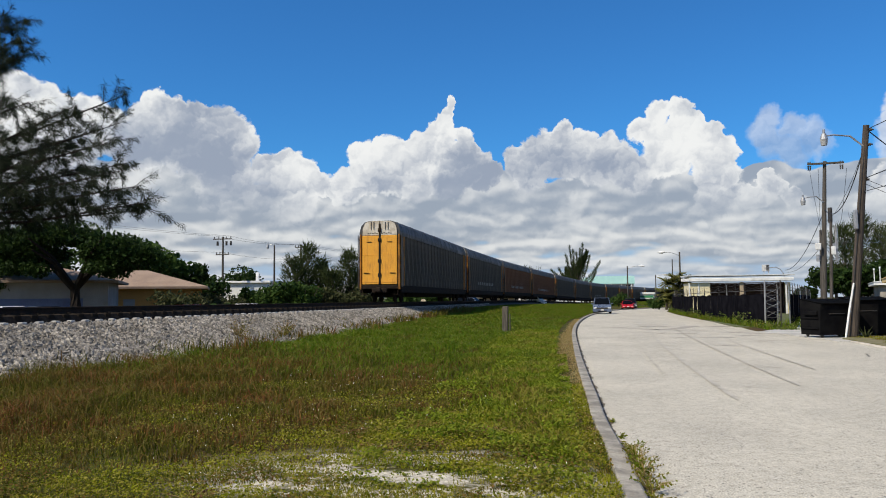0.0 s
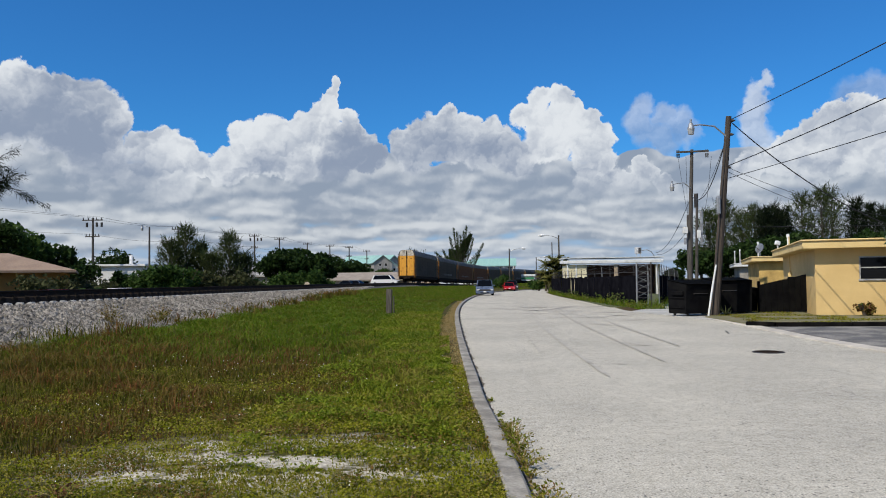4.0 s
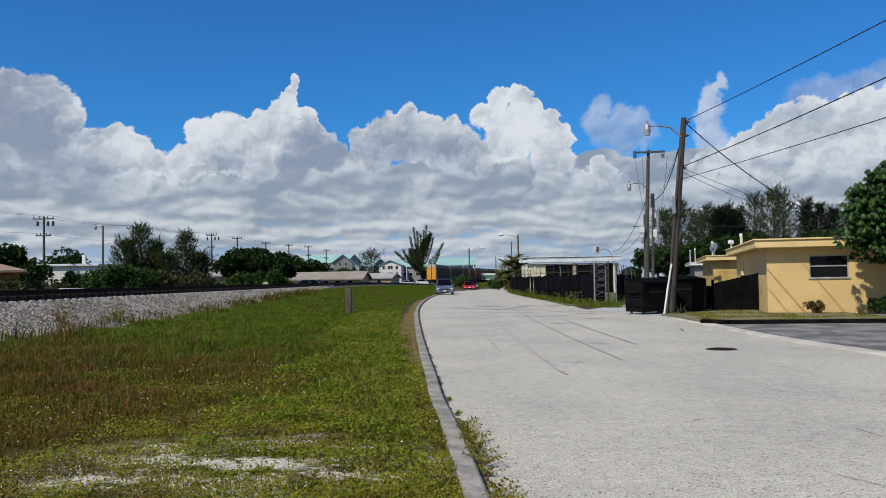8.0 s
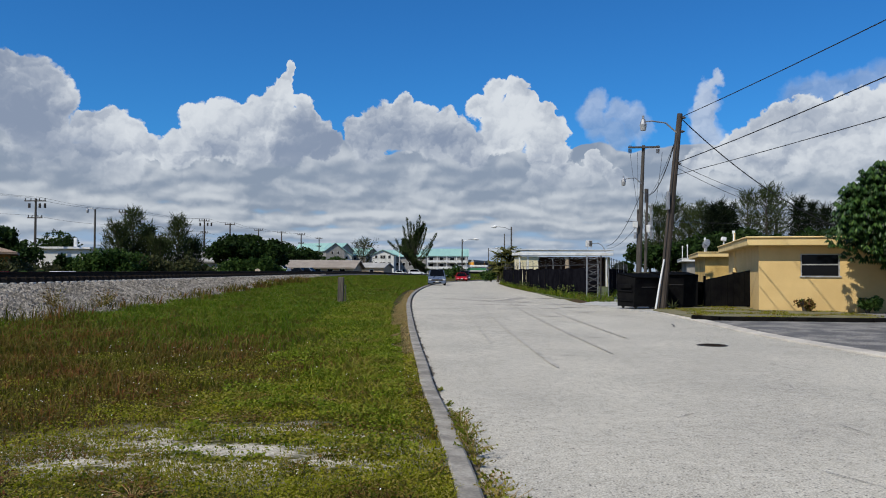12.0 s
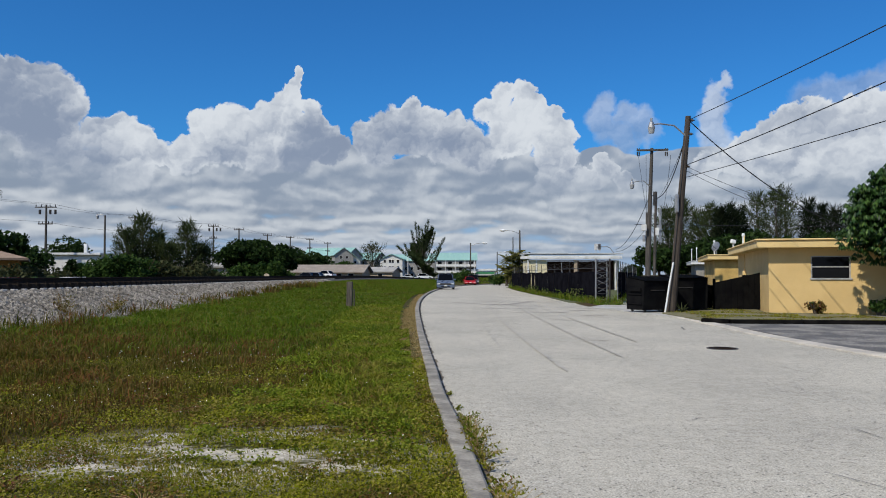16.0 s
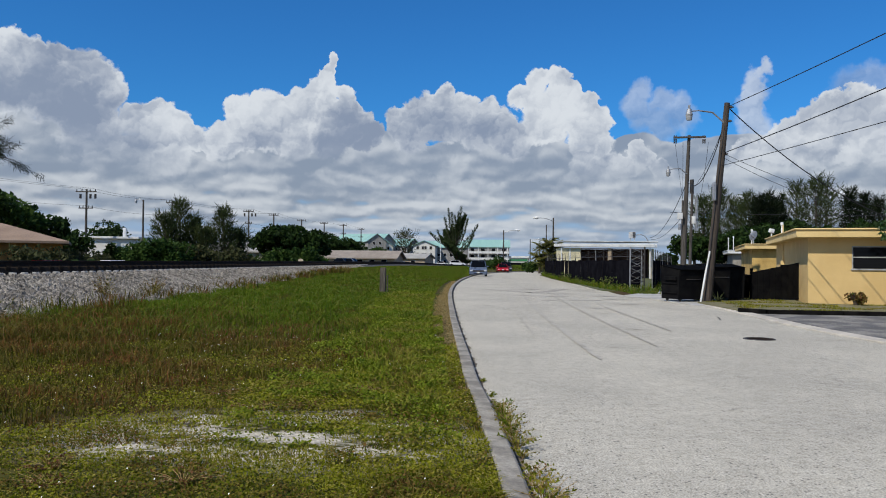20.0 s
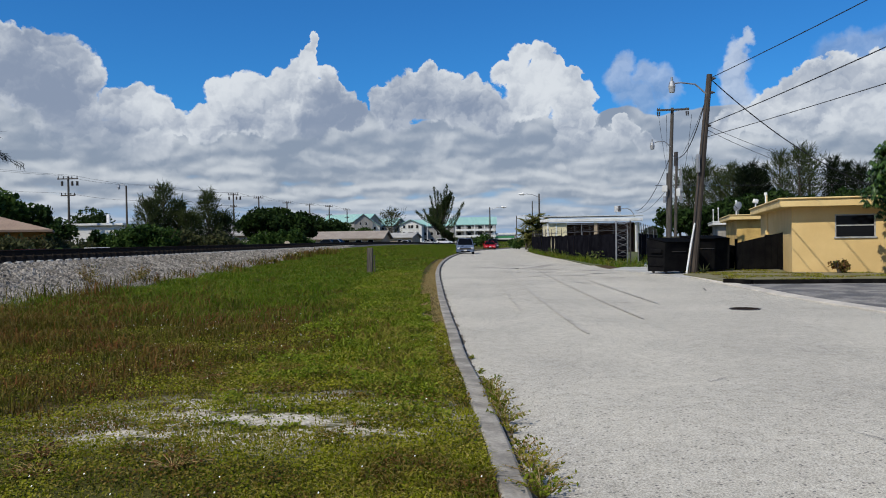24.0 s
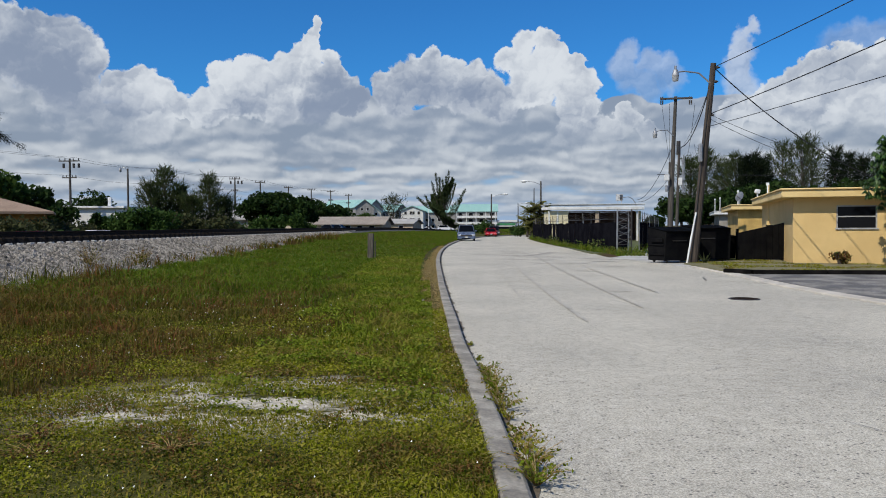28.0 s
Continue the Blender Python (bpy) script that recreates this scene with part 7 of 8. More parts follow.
BOUGHS = [(5.5, (12.11, 0, 6.43), 14), (6.5, (11.00, 1.0, 7.38), 12), (8.0, (10.36, -0.5, 9.24), 13), (9.0, (10.70, 0.3, 11.72), 11),
          (6.0, (9.35, -1.0, 6.71), 12), (8.5, (7.73, 1.0, 10.06), 10), (7.5, (8.09, 0.6, 8.26), 11), (6.2, (6.55, -1.4, 7.50), 10),
          (10.5, (5.48, 0, 11.59), 8), (13.5, (4.90, 0, 14.88), 12), (14.5, (4.37, 0.8, 16.07), 12), (12.5, (4.71, -0.8, 13.47), 10), (6.0, (11.77, 0.8, 6.17), 14), (6.8, (11.38, -0.8, 7.84), 13), (7.4, (10.68, 0.5, 8.41), 13), (8.3, (9.88, 0.9, 10.49), 12), (8.8, (8.64, -0.6, 11.11), 12), (6.6, (10.25, 0.2, 7.08), 12), (7.0, (7.13, -0.8, 9.07), 12), (13.0, (5.08, 0.4, 14.15), 12), (16.0, (2.6, 0, 18.5), 10), (17.0, (-2.6, 0, 19.5), 10), (13.0, (-4.0, 1, 15.5), 12),
          (9.0, (-5.0, -1, 10.5), 12), (7.0, (-5.5, 1, 8.0), 12), (11.0, (0.5, 5.0, 13.0), 10), (9.0, (0.5, -4.6, 10.6), 10)]
for z0, tip, twigs in BOUGHS:
    root, tip = Vector((0.3, 0, z0)), Vector(tip)
    mid = root.lerp(tip, 0.5) + Vector((0, 0, -0.25))
    bent(bm, [root, mid, tip], (0.10, 0.06, 0.015), 6)
    for k in range(twigs * 3):
        f = 0.22 + 0.78 * (k + random.random()) / (twigs * 3)
        p = root.lerp(mid, f * 2) if f < 0.5 else mid.lerp(tip, f * 2 - 1)
        d = Vector((random.gauss(0.35, 0.6), random.gauss(0, 0.6), random.gauss(0.15, 0.55)))
        e = p + d * 1.15 * (1.15 - 0.45 * f)
        bent(bm, [p, p.lerp(e, 0.5) + Vector((0, 0, 0.05)), e], (0.018, 0.010, 0.005), 4)
        starts.append(p)
        ends.append(e)
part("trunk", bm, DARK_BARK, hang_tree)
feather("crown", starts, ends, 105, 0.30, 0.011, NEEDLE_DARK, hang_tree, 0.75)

# ---- grass, weeds and stones ----
def blades(name, x, y, height, width, material, lean=0.45, label="", z=None, taper=0.35):
    """Bent grass blades standing at x, y: two quads each."""
    k = len(x)
    base = np.stack([x, y, (ground_z(x, y) if z is None else z) - 0.01], 1)
    a = RNG.random(k) * 2 * np.pi
    side = np.stack([np.cos(a), np.sin(a), 0 * a], 1) * width[:, None] * 0.5
    b = RNG.random(k) * 2 * np.pi
    bend = np.stack([np.cos(b), np.sin(b), 0 * b], 1) * (height * lean * RNG.random(k))[:, None]
    up = np.array([0, 0, 1.0])
    mid = base + bend * 0.3 + up * (height * 0.55)[:, None]
    tip = base + bend + up * (height * (1 - 0.25 * lean))[:, None]
    verts = np.stack([base - side, base + side, mid + side * 0.8, mid - side * 0.8, tip + side * taper, tip - side * taper], 1).reshape(-1, 3)
    i = np.arange(k)[:, None] * 6
    faces = np.concatenate([i + np.array([[0, 1, 2, 3]]), i + np.array([[3, 2, 4, 5]])], 0)
    ob = soup(name, verts, faces, material)
    return tagged(ob, label, "grass", kind="stuff")


def scatter(n, x0, x1, y0, y1, keep):
    x, y = RNG.uniform(x0, x1, n), RNG.uniform(y0, y1, n)
    k = keep(x, y)
    return x[k], y[k]


def patchy(x, y, scale, seed):
    """Smooth chance field, roughly 0 to 1."""
    s = 0.5
    for k, (a, b) in enumerate(((1.0, 0.7), (0.6, -1.1), (-1.3, 0.5), (0.3, 1.7))):
        s = s + 0.16 * np.sin((a * x + b * y) * scale + seed * (k + 1.7)) * np.cos((b * x - a * y) * scale * 0.7 + seed * k)
    return s


def verge(x, y):
    return (x < kerb_x(y) - 0.21) & (x > track_x(y) + 3.4 + 0.9 * ease(-y, -42, -22))


def wild(x, y):
    """Where the uncut grass stands: thick towards the track, thinning to the mown corner by the kerb."""
    s = (y - 6.5) * 0.35 + (-x - 2.2) * 0.6 + 1.1 * (patchy(x, y, 0.9, 15) - 0.5) + 0.5 * (patchy(x, y, 3.1, 5) - 0.5)
    return ease(s, 0.8, 2.0)


def bare(x, y):
    """Where sand shows through, near the standing place."""
    zone = 1 - np.sqrt(((x + 2.5) * 0.36) ** 2 + ((y - 6.9) * 0.52) ** 2)
    field = 0.35 * patchy(x, y * 1.5, 2.9, 8) + 0.35 * patchy(x + 3, y * 1.6, 6.1, 4) + 0.15 * patchy(y, x, 13.7, 2) + 0.15 * patchy(x + y, y - 0.6 * x, 27.0, 6) + 0.18 * zone
    spots = ((-2.05, 6.68, 0.70, 0.20), (-2.5, 6.90, 0.36, 0.16), (-1.55, 6.5, 0.42, 0.14), (-2.85, 6.12, 0.46, 0.20), (-1.3, 7.75, 0.36, 0.12), (-1.0, 6.2, 0.34, 0.13),
             (-0.6, 6.12, 0.18, 0.09), (-2.0, 7.55, 0.65, 0.12), (-3.3, 5.3, 0.4, 0.12), (-0.95, 7.2, 0.26, 0.10), (-2.3, 5.2, 0.3, 0.08))
    m = (field > 0.76) & (zone > -0.15)
    for cx, cy, rx, ry in spots:
        wob = 1 + 0.9 * np.sin(x * 9 + cy) * np.cos(y * 13 + cx) + 0.8 * np.sin(x * 23) * np.sin(y * 31)
        m |= ((x - cx) / rx) ** 2 + ((y - cy) / ry) ** 2 < wob
    return m & (RNG.random(len(x)) < 0.68 + 0.4 * patchy(x, y, 17.0, 3))


# short mown sward near the standing place
x, y = scatter(215000, -11, 0.3, 3.4, 12.5, lambda x, y: verge(x, y) & ~bare(x, y) & (RNG.random(len(x)) < 1 - 0.85 * wild(x, y)) & (x > -0.95 * y - 0.6))
x2, y2 = scatter(16000, -3, 0.3, 3.4, 6.5, lambda x, y: verge(x, y) & ~bare(x, y) & (x > -0.4 * y))
x, y = np.r_[x, x2], np.r_[y, y2]
h = (0.022 + 0.036 * RNG.random(len(x))) * (0.7 + 0.6 * patchy(x, y, 2.2, 3)) * (1 + 0.8 * ease(x, -1.4, -0.5) * ease(-y, -6.6, -4.5))
blades("short_grass", x, y, h, 0.007 + 0.008 * RNG.random(len(x)), GRASS_SHORT, 1.3, "short patchy verge grass with clover and thin spots")
# broad-leaved weeds low in the sward
x, y = scatter(210000, -9.5, 0.3, 3.6, 14, lambda x, y: verge(x, y) & ~bare(x, y) & (patchy(x, y, 1.6, 9) > 0.34) & (RNG.random(len(x)) > 0.55 * wild(x, y)) & (x > -0.95 * y - 0.6))
c = np.stack([x, y, ground_z(x, y) + 0.02 + 0.05 * RNG.random(len(x))], 1)
a = unit(RNG.normal(size=(len(x), 3)) * np.array([1, 1, 0.35]))
b = unit(np.cross(a, unit(RNG.normal(size=(len(x), 3)) * 0.5 + np.array([0, 0, 1.0]))))
s = (0.007 + 0.008 * RNG.random((len(x), 1))) * (0.6 + c[:, 1:2] / 14)
tagged(soup("clover", *quads(c, a * s, b * s * 0.75), GRASS_SHORT), "low broad-leaved clover in the verge", "weeds", kind="stuff")
# lush weeds along the kerb
x, y = scatter(90000, -4.2, 0.2, 7.6, 34, lambda x, y: verge(x, y) & (x > kerb_x(y) - 0.95 - 0.085 * y + 2.2 * (patchy(x, y, 0.9, 5) - 0.5) + 1.6 * RNG.random(len(x)) ** 2) & (x < kerb_x(y) - 0.45 - 0.012 * y))
blades("lush_weeds", x, y, (0.05 + 0.10 * RNG.random(len(x))) * (0.8 + y / 22), 0.012 + 0.0011 * y, GRASS_LUSH, 0.9, "lush bright green weeds beside the kerb")
x, y = scatter(120000, -5.2, 0.1, 6.2, 21, lambda x, y: verge(x, y) & ~bare(x, y) & (x < kerb_x(y) - 0.42) & (x > kerb_x(y) - 0.75 - 0.075 * y - 1.3 * ease(patchy(x, y, 1.4, 4), 0.35, 0.7)) & (patchy(x, y, 2.1, 13) > 0.36))
tuft = ease(patchy(x, y, 2.7, 21), 0.3, 0.75)
c = np.stack([x, y, ground_z(x, y) + (0.03 + 0.16 * tuft) * RNG.random(len(x)) ** 0.7], 1)
a = unit(RNG.normal(size=(len(x), 3)) * np.array([1, 1, 0.45]))
b = unit(np.cross(a, unit(RNG.normal(size=(len(x), 3)) * 0.6 + np.array([0, -0.2, 1.0]))))
s = (0.009 + 0.012 * RNG.random((len(x), 1))) * (0.75 + c[:, 1:2] / 24)
tagged(soup("broadleaf_weeds", *quads(c, a * s, b * s * 0.7), GRASS_LUSH), "lush low broad-leaved weeds in bright green tufts", "weeds", kind="stuff")
# dry strip at the kerb
x, y = scatter(130000, -3.6, 0.1, 8.4, 60, lambda x, y: (x < kerb_x(y) - 0.2) & (x > kerb_x(y) - 0.25 - (0.22 + 0.009 * y) * (0.45 + 0.9 * patchy(x, y, 1.1, 7)) * (1 - 0.85 * ease(y, 20, 42)) - 0.25 * RNG.random(len(x)) ** 2))
blades("dry_grass", x, y, 0.025 + 0.05 * RNG.random(len(x)), 0.004 + 0.0006 * y, STRAW, 1.9, "dry straw-coloured strip along the kerb")
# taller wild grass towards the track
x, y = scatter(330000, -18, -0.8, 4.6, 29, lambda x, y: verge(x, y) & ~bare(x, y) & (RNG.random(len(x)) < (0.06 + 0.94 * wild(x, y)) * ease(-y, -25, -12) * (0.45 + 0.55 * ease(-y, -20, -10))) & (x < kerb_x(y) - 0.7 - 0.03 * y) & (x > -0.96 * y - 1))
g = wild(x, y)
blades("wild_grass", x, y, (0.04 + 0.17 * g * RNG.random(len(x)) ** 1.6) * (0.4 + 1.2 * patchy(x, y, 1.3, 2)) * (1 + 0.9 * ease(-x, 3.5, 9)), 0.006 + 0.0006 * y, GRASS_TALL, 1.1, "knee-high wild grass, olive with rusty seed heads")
x, y = scatter(200000, -17, -1.4, 14, 60, lambda x, y: verge(x, y) & (RNG.random(len(x)) < ease(y, 11, 22)) & (x < kerb_x(y) - 0.8) & (x > -0.78 * y - 1))
blades("wild_grass", x, y, (0.08 + 0.24 * RNG.random(len(x)) ** 1.5) * (0.4 + 1.2 * patchy(x, y, 0.9, 2)), 0.007 + 0.0007 * y, GRASS_FAR, 1.2, "green wild grass of the verge towards the bank")
x, y = scatter(85000, -20, -2.0, 60, 140, lambda x, y: (x < kerb_x(y) - 0.4) & (x > track_x(y) + 2.2))
blades("wild_grass", x, y, 0.07 + 0.14 * RNG.random(len(x)), 0.012 + 0.0007 * y, GRASS_FAR, 0.6, "distant wild grass rising to the track")
x, y = scatter(26000, -60, 30, 130, 300, lambda x, y: (x < track_x(y) + 60) & ((y > 150) | (x < kerb_x(y) - 0.5)) & (np.abs(x - track_x(y)) > 2.4))
blades("wild_grass", x, y, 0.15 + 0.25 * RNG.random(len(x)), 0.05 + 0.0009 * y, GRASS_FAR, 0.6, "far grass round the bend")
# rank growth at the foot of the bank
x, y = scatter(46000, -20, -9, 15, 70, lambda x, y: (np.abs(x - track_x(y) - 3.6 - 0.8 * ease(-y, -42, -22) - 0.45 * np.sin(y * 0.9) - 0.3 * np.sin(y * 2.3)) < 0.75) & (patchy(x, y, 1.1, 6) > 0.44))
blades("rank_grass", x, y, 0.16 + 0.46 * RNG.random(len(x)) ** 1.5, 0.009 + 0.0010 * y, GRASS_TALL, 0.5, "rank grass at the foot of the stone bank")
# white flower heads
x, y = scatter(300, -7, 0, 4, 15, lambda x, y: verge(x, y) & (patchy(x, y, 0.9, 11) > 0.40) & (x > -0.72 * y))
c = np.stack([x, y, ground_z(x, y) + 0.06 + 0.004 * y + 0.05 * RNG.random(len(x))], 1)
a = np.stack([np.ones(len(x)), 0 * x, 0.3 + 0 * x], 1) * (0.005 + 0.0001 * y)[:, None]
b = np.stack([0 * x, 0.5 + 0 * x, 0.6 + 0 * x], 1) * (0.005 + 0.0001 * y)[:, None]
tagged(soup("white_flowers", *quads(c, a, b * 1.6), PETAL), "tiny white flower heads scattered in the grass", "flowers", kind="stuff")
# grass along the fence and drive
x, y = scatter(22000, 5.2, 10.5, 41, 96, lambda x, y: (x > side_x(y) + 0.05) & (np.abs(x - np.interp(y, [p[1] for p in RUN], [p[0] for p in RUN]) + 0.35) < 0.75))
blades("fence_weeds", x, y, (0.06 + 0.55 * RNG.random(len(x)) ** 1.8) * (0.25 + 1.3 * patchy(x, y, 1.1, 3)), 0.020 + 0.0005 * y, GRASS_FAR, 1.0, "rank green weeds along the foot of the fence", z=np.full(len(x), 0.04))
x, y = scatter(26000, 5.0, 10.5, 41, 96, lambda x, y: (x > side_x(y) + 0.05) & (np.abs(x - np.interp(y, [p[1] for p in RUN], [p[0] for p in RUN]) + 0.30) < 0.8) & (patchy(x, y, 0.8, 8) > 0.42))
c = np.stack([x, y, 0.06 + 0.75 * ease(patchy(x, y, 0.8, 8), 0.4, 0.9) * RNG.random(len(x))], 1)
a = unit(RNG.normal(size=c.shape))
b = unit(np.cross(a, RNG.normal(size=c.shape)))
s = 0.030 + 0.045 * RNG.random((len(x), 1))
tagged(soup("leafy_weeds", *quads(c, a * s, b * s * 0.6), leafy("fence_leaves", ((0.040, 0.075, 0.012), (0.080, 0.125, 0.022), (0.130, 0.170, 0.040), (0.17, 0.15, 0.06)))), "leafy dark weeds heaped against the fence", "weeds", kind="stuff")
x, y = scatter(9000, 8.5, 22, 44.5, 92, lambda x, y: np.abs(x - np.interp(y, [p[1] for p in BACK], [p[0] for p in BACK]) - 0.6) < 0.8)
blades("fence_weeds", x, y, 0.2 + 0.6 * RNG.random(len(x)), 0.025 + 0.0005 * y, GRASS_FAR, 0.9, "rank green weeds on the drive side of the fence", z=np.full(len(x), 0.04))
x, y = scatter(12000, 8.2, 15, 25.6, 36, lambda x, y: (x > 8.5) & ((x < 12.2) | (y < 31.4)) & (patchy(x, y, 1.5, 4) > 0.54))
blades("lawn_grass", x, y, 0.03 + 0.05 * RNG.random(len(x)), 0.03 + 0.0 * x, GRASS_SHORT, 0.8, "thin yellow-green lawn before the house", z=np.full(len(x), 0.075))


def weed(x, y, z, height, spread, stems, material, label, leaf=0.022):
    """A straggling weed: thin bent stems with small leaves."""
    plant = empty("weed", pose(x, y, z), label, "weed", "weeds")
    bm = B()
    cs = []
    for k in range(stems):
        a = random.uniform(0, 6.28)
        r = spread * random.uniform(0.3, 1.0)
        tip = Vector((math.cos(a) * r, math.sin(a) * r, height * random.uniform(0.45, 1.0)))
        bent(bm, [(0, 0, 0), tip * 0.5 + Vector((0, 0, height * 0.18)), tip], (0.004, 0.003, 0.0015), 4)
        cs += [tuple(tip * s + Vector((random.gauss(0, 0.015), random.gauss(0, 0.015), height * 0.3 * s * (1 - s)))) for s in np.linspace(0.25, 1, 9)]
    tagged(part("stalk", bm, STRAW, plant), kind="stuff")
    c = np.array(cs)
    a = unit(RNG.normal(size=c.shape))
    b = unit(np.cross(a, RNG.normal(size=c.shape)))
    s = leaf * (0.6 + 0.8 * RNG.random((len(c), 1)))
    soup("foliage", *quads(c, a * s, b * s * 0.5), material, plant)


RUSTY = leafy("rusty_weed", ((0.15, 0.055, 0.028), (0.21, 0.095, 0.045), (0.13, 0.12, 0.03), (0.10, 0.12, 0.02)))
GUTTER = "straggling weed rooted in the gutter against the kerb"
for y0, hgt, spr, n_ in ((8.35, 0.16, 0.10, 9), (8.05, 0.22, 0.16, 14), (7.75, 0.24, 0.20, 18), (7.45, 0.22, 0.22, 18), (7.15, 0.20, 0.20, 16), (6.85, 0.16, 0.2, 16), (6.5, 0.10, 0.14, 10), (5.9, 0.12, 0.16, 12), (5.55, 0.16, 0.2, 16), (5.15, 0.2, 0.26, 26), (4.85, 0.2, 0.25, 26), (9.4, 0.07, 0.06, 6), (10.6, 0.05, 0.06, 6)):
    weed(float(kerb_x(y0)) + 0.07, y0, 0.0, hgt, spr, n_, GRASS_SHORT if int(y0 * 10) % 2 else GRASS_LUSH, GUTTER, 0.016)
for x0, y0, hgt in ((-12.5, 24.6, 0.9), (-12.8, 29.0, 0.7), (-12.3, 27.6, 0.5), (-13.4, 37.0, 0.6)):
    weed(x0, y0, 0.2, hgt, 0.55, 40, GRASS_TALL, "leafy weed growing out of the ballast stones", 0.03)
for x0, y0 in ((-3.2, 5.5), (-2.9, 5.0), (-1.9, 7.9), (-2.1, 5.2), (-3.0, 8.6), (-1.5, 8.9), (-3.7, 9.4), (-2.4, 7.8), (-4.4, 9.9)):
    weed(x0, y0, 0.09, 0.09, 0.26, 34, RUSTY, "reddish dried tuft on the sandy verge", 0.013)

# ---- ballast stones on the near flank of the bank ----
def stones(name, n, y0, y1, size, label):
    y = y0 + (y1 - y0) * RNG.random(n) ** 1.3
    f = RNG.random(n)
    off = 1.50 + f * (2.85 + 0.75 * ease(-y, -60, -40))
    x = track_x(y) + off
    z = np.interp(off, (1.45, 1.52, 1.80, 4.7, 5.4), (1.05, 1.05, 1.00, 0.08, -0.05))
    c = np.stack([x, y, z + size * 0.15], 1)
    shape = np.array([[1, 0, 0], [-1, 0, 0], [0, 1, 0], [0, -1, 0], [0, 0, 1], [0, 0, -1]], float)
    v = shape[None] * (0.55 + 0.7 * RNG.random((n, 6, 1))) + RNG.normal(size=(n, 6, 3)) * 0.22
    turn = RNG.random(n) * 6.28
    cs, sn = np.cos(turn)[:, None], np.sin(turn)[:, None]
    v = np.stack([v[..., 0] * cs - v[..., 1] * sn, v[..., 0] * sn + v[..., 1] * cs, v[..., 2] * 0.75], -1)
    v = v * (size * (0.6 + 0.8 * RNG.random(n)))[:, None, None] + c[:, None]
    tri = np.array([[0, 2, 4], [2, 1, 4], [1, 3, 4], [3, 0, 4], [2, 0, 5], [1, 2, 5], [3, 1, 5], [0, 3, 5]])
    faces = (np.arange(n)[:, None, None] * 6 + tri[None]).reshape(-1, 3)
    tagged(soup(name, v.reshape(-1, 3), faces, STONE), label, "gravel", kind="stuff")


stones("ballast_stones", 34000, 8, 36, 0.058, "loose grey ballast stones on the railway bank")
stones("ballast_stones", 21000, 36, 90, 0.068, "loose grey ballast stones further along the bank")


# ---- marks on the road ----
MARKS = iter(range(200))


def road_mark(points, width, material, label, name="road_crack", rough=0.3):
    """A thin uneven mark lying on the road along points."""
    pts = [Vector((x, y, 0)) for x, y in points]
    fine = []
    for a, b in zip(pts, pts[1:]):
        n_ = max(2, int((b - a).length / 0.25))
        fine += [a.lerp(b, k / n_) for k in range(n_)]
    fine.append(pts[-1])
    bm = B()
    rows = []
    level = 0.004 + 0.0005 * next(MARKS)
    for i, p in enumerate(fine):
        d = (fine[min(i + 1, len(fine) - 1)] - fine[max(i - 1, 0)]).normalized()
        s = Vector((-d.y, d.x, 0))
        w = width * random.uniform(1 - rough, 1 + rough) * (0.3 if i in (0, len(fine) - 1) else 1)
        q = p + s * random.uniform(-1, 1) * min(width * rough * 1.5, 0.05)
        rows.append([bm.verts.new(q + s * w / 2 + Vector((0, 0, level))), bm.verts.new(q - s * w / 2 + Vector((0, 0, level)))])
    for a, b in zip(rows, rows[1:]):
        bm.faces.new((a[0], a[1], b[1], b[0]))
    tagged(link(name, bm, material), label, "road mark", kind="structure")


TAR = surf("dark_road_stain", (0.20, 0.184, 0.156), (0.41, 0.38, 0.322), 1.6, 0.9, world=True)
CRACK = surf("road_crack_fill", (0.09, 0.086, 0.08), (0.22, 0.21, 0.19), 5, 0.95, world=True)
MARK = "thin dark crack across the pale road"
for pts, w in ((((-0.6, 45.8), (0.6, 44.0), (1.9, 42.0), (3.0, 43.6), (4.2, 48.0)), 0.55), (((0.8, 38.2), (2.4, 37.6), (3.4, 37.2)), 0.5), (((1.9, 33.2), (2.7, 33.8), (3.5, 33.6), (4.6, 34.4)), 0.30), (((3.3, 28.3), (3.9, 27.8)), 0.35), (((4.2, 38.4), (5.2, 38.6), (6.6, 37.4)), 0.55), (((2.6, 41), (4.0, 40.4)), 0.35), (((4.8, 31.2), (5.6, 31.4)), 0.35), (((3.6, 33.6), (4.4, 33.9)), 0.4), (((3.0, 19.4), (3.7, 19.25)), 0.06),
               (((2.9, 28), (3.6, 28.3)), 0.06), (((5.98, 17.45), (7.0, 17.25), (7.6, 17.4)), 0.018), (((2.9, 6.6), (3.05, 6.3), (3.3, 5.8), (3.6, 5.2)), 0.008), (((2.4, 8.7), (2.8, 9.1)), 0.010), (((4.1, 7.8), (4.05, 8.5)), 0.010),
               (((1.0, 47), (2.6, 46.4)), 0.3), (((4.6, 46.3), (6.2, 47)), 0.3), (((6.4, 23), (6.7, 24.5)), 0.05), (((2.0, 15.2), (2.4, 15.05)), 0.04), (((4.7, 35.2), (5.9, 35.6)), 0.3), (((-0.9, 28.9), (0.2, 28.7)), 0.12)):
    road_mark(pts, w * (1.3 if w > 0.1 else 1.0), TAR if w > 0.1 else CRACK, MARK if w < 0.1 else "dark worn patch smeared across the road", "road_crack" if w < 0.1 else "road_patch", 0.3 if w < 0.1 else 0.45)
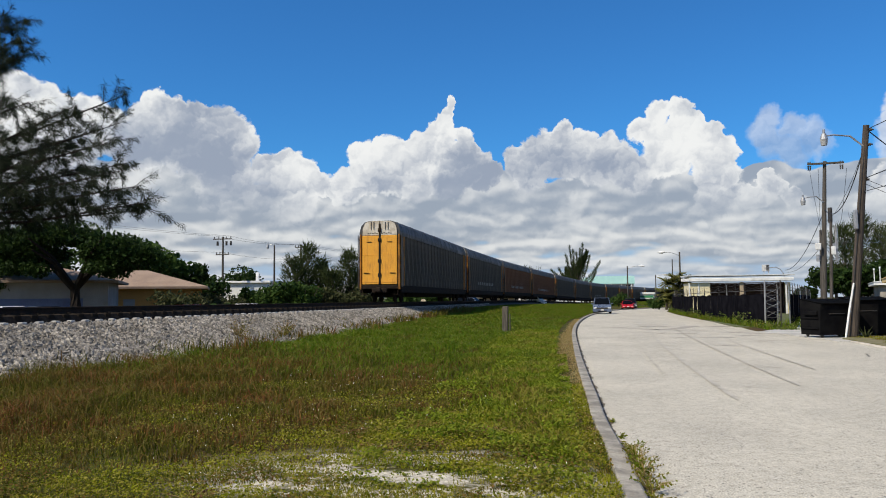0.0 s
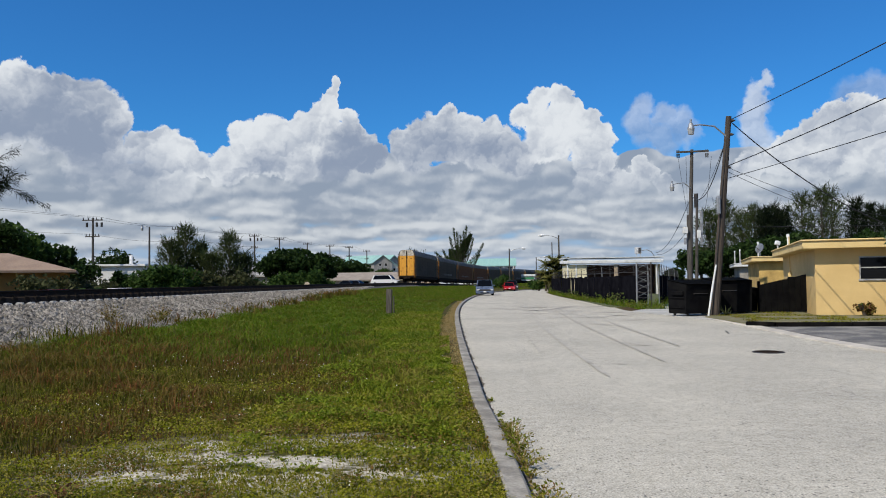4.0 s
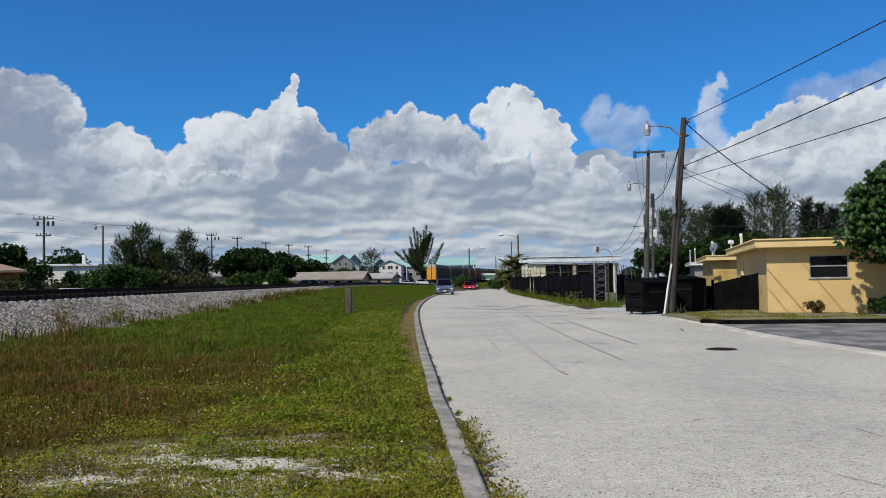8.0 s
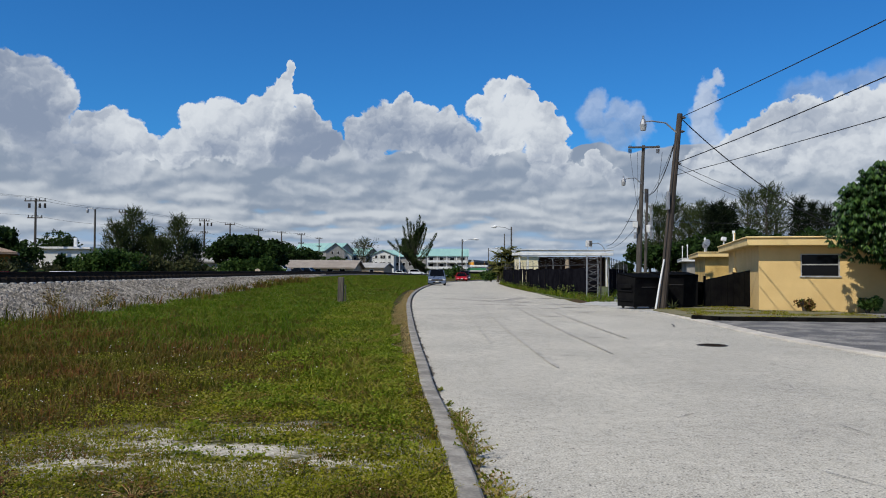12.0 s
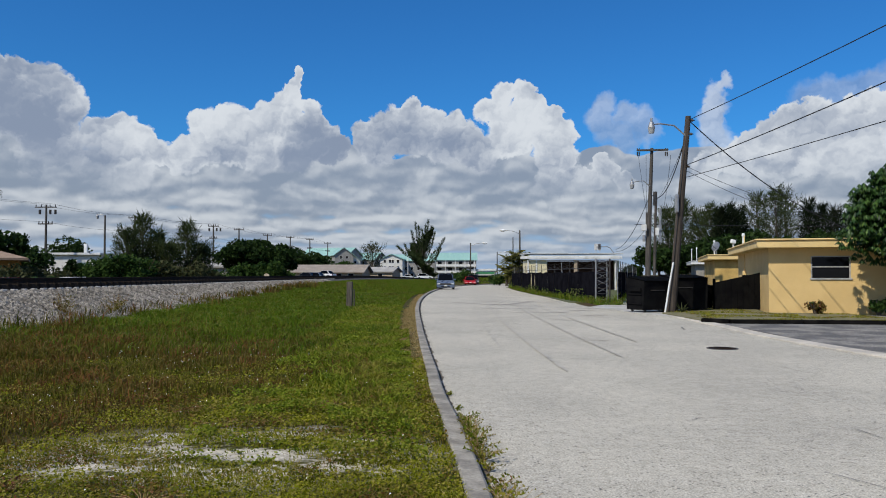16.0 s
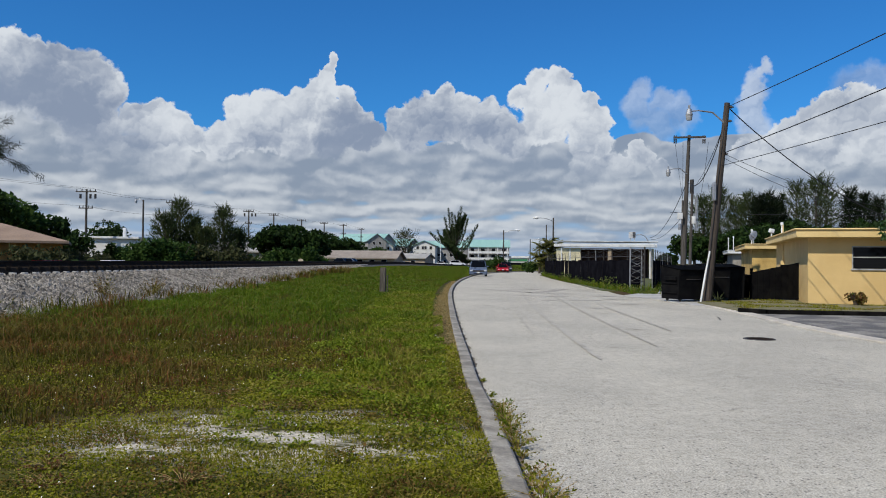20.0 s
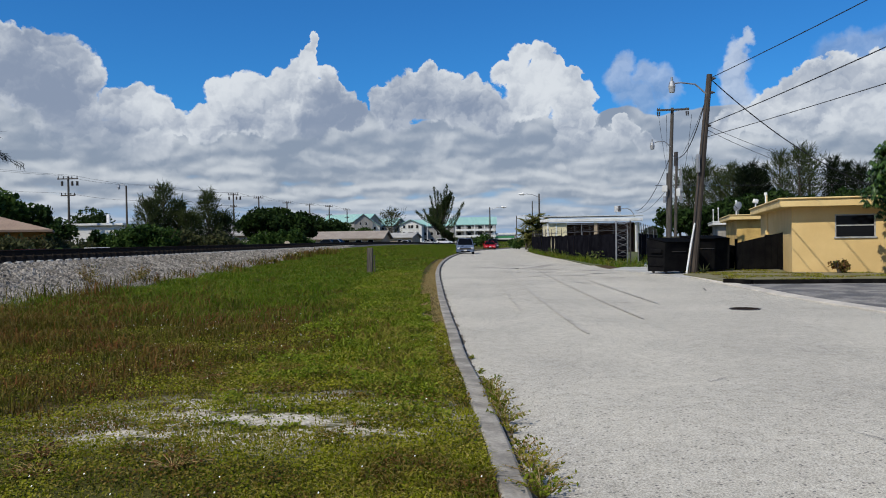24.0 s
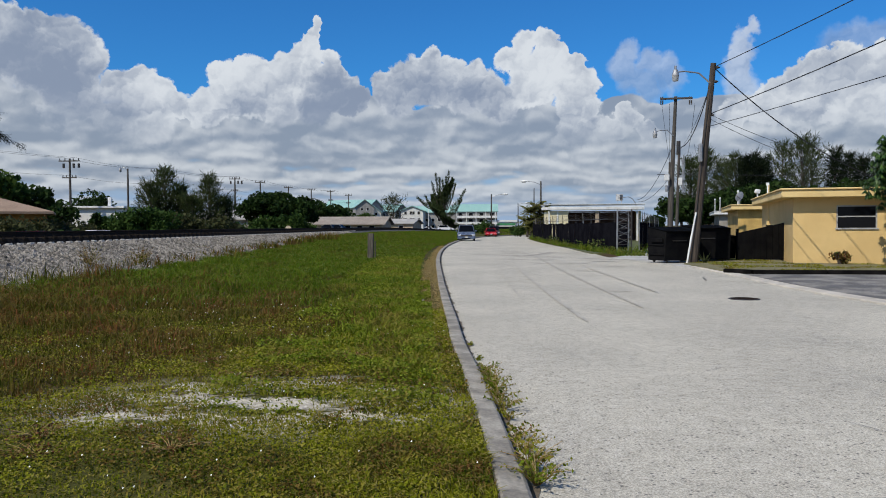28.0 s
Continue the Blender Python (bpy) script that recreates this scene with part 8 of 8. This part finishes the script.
# soft wheel lines sweeping round the bend
WHEEL = surf("faint_tyre_line", (0.29, 0.27, 0.23), (0.42, 0.39, 0.332), 2.2, 0.9, world=True, low=0.3, high=0.6)
for off, first_y, last_y in ((0.0, 13.2, 46.0), (-0.75, 17.5, 40.0), (1.45, 15.5, 44.0), (2.6, 19.0, 30.0)):
    ys_ = np.linspace(first_y, last_y, 22)
    road_mark([(1.78 - 0.040 * (y_ - 12) + 0.0009 * (y_ - 12) ** 2 + off, float(y_)) for y_ in ys_], 0.06 if off else 0.09, WHEEL, "faint darker tyre line on the pale road", "tyre_line", 0.10)

# a small dark insect that once crosses before the lens
INSECT = empty("dragonfly", pose(3.0, -1.5, 0.01), "small dark dragonfly darting past", "insect")
bm = B()
bent(bm, [(-0.018, 0, 0), (0, 0, 0.002), (0.012, 0, 0.002)], (0.0012, 0.0022, 0.003), 6)
part("body", bm, DARK_METAL, INSECT)
for s in (-1, 1):
    for x in (0.000, 0.007):
        bm = B()
        box(bm, (0.006, 0.020, 0.0008), (x, s * 0.011, 0.004), (s * 18, 0, 0))
        part("wing", bm, DARK_METAL, INSECT)


def far_street(x_at, y_at, heading):
    return pose(x_at, y_at, float(ground_z(x_at, y_at)) + 0.02, 0, 0, heading)


def motions():
    """The train draws away along the line; light traffic passes on the street beyond it; a dragonfly darts by."""
    for k, wagon in enumerate(TRAIN):
        walk(wagon, [(t / 2, wagon_pose(tail_y(t / 2) + CAR_LENGTH / 2 + k * CAR_PITCH)) for t in range(57)])
    walk(VAN, [(0, far_street(-16, 150, 80)), (6, far_street(-26.6, 142, 80)), (8, far_street(-34.5, 138, 78)), (14, far_street(-62, 122, 76)), (28, far_street(-128, 84, 62))])
    walk(SEDAN, [(0, far_street(-120, 70, -120)), (10, far_street(-36.5, 136, -103)), (15, far_street(-28.2, 150, -112)), (17, far_street(-25.2, 158, -115)), (23, far_street(-18.8, 180, -116)), (28, far_street(-15.2, 214, -122))])
    walk(INSECT, [(0, pose(3.0, -1.5, 0.01)), (9.4, pose(3.0, -1.5, 0.01, 0, 0, 120)), (9.8, pose(2.6, 1.0, 1.4, 0, 0, 150)), (9.9, pose(1.4, 1.7, 1.9, 0, 0, 160)), (10.0, pose(0.235, 2.2, 2.16, 0, 0, 170)), (10.1, pose(-0.9, 2.5, 2.9, 0, 0, 175)), (10.4, pose(-3.0, 2.5, 3.5, 0, 0, 170)), (11.2, pose(-6.0, 2.6, 0.10, 0, 0, 170)), (28, pose(-6.0, 2.6, 0.10, 0, 0, 165))])


motions()
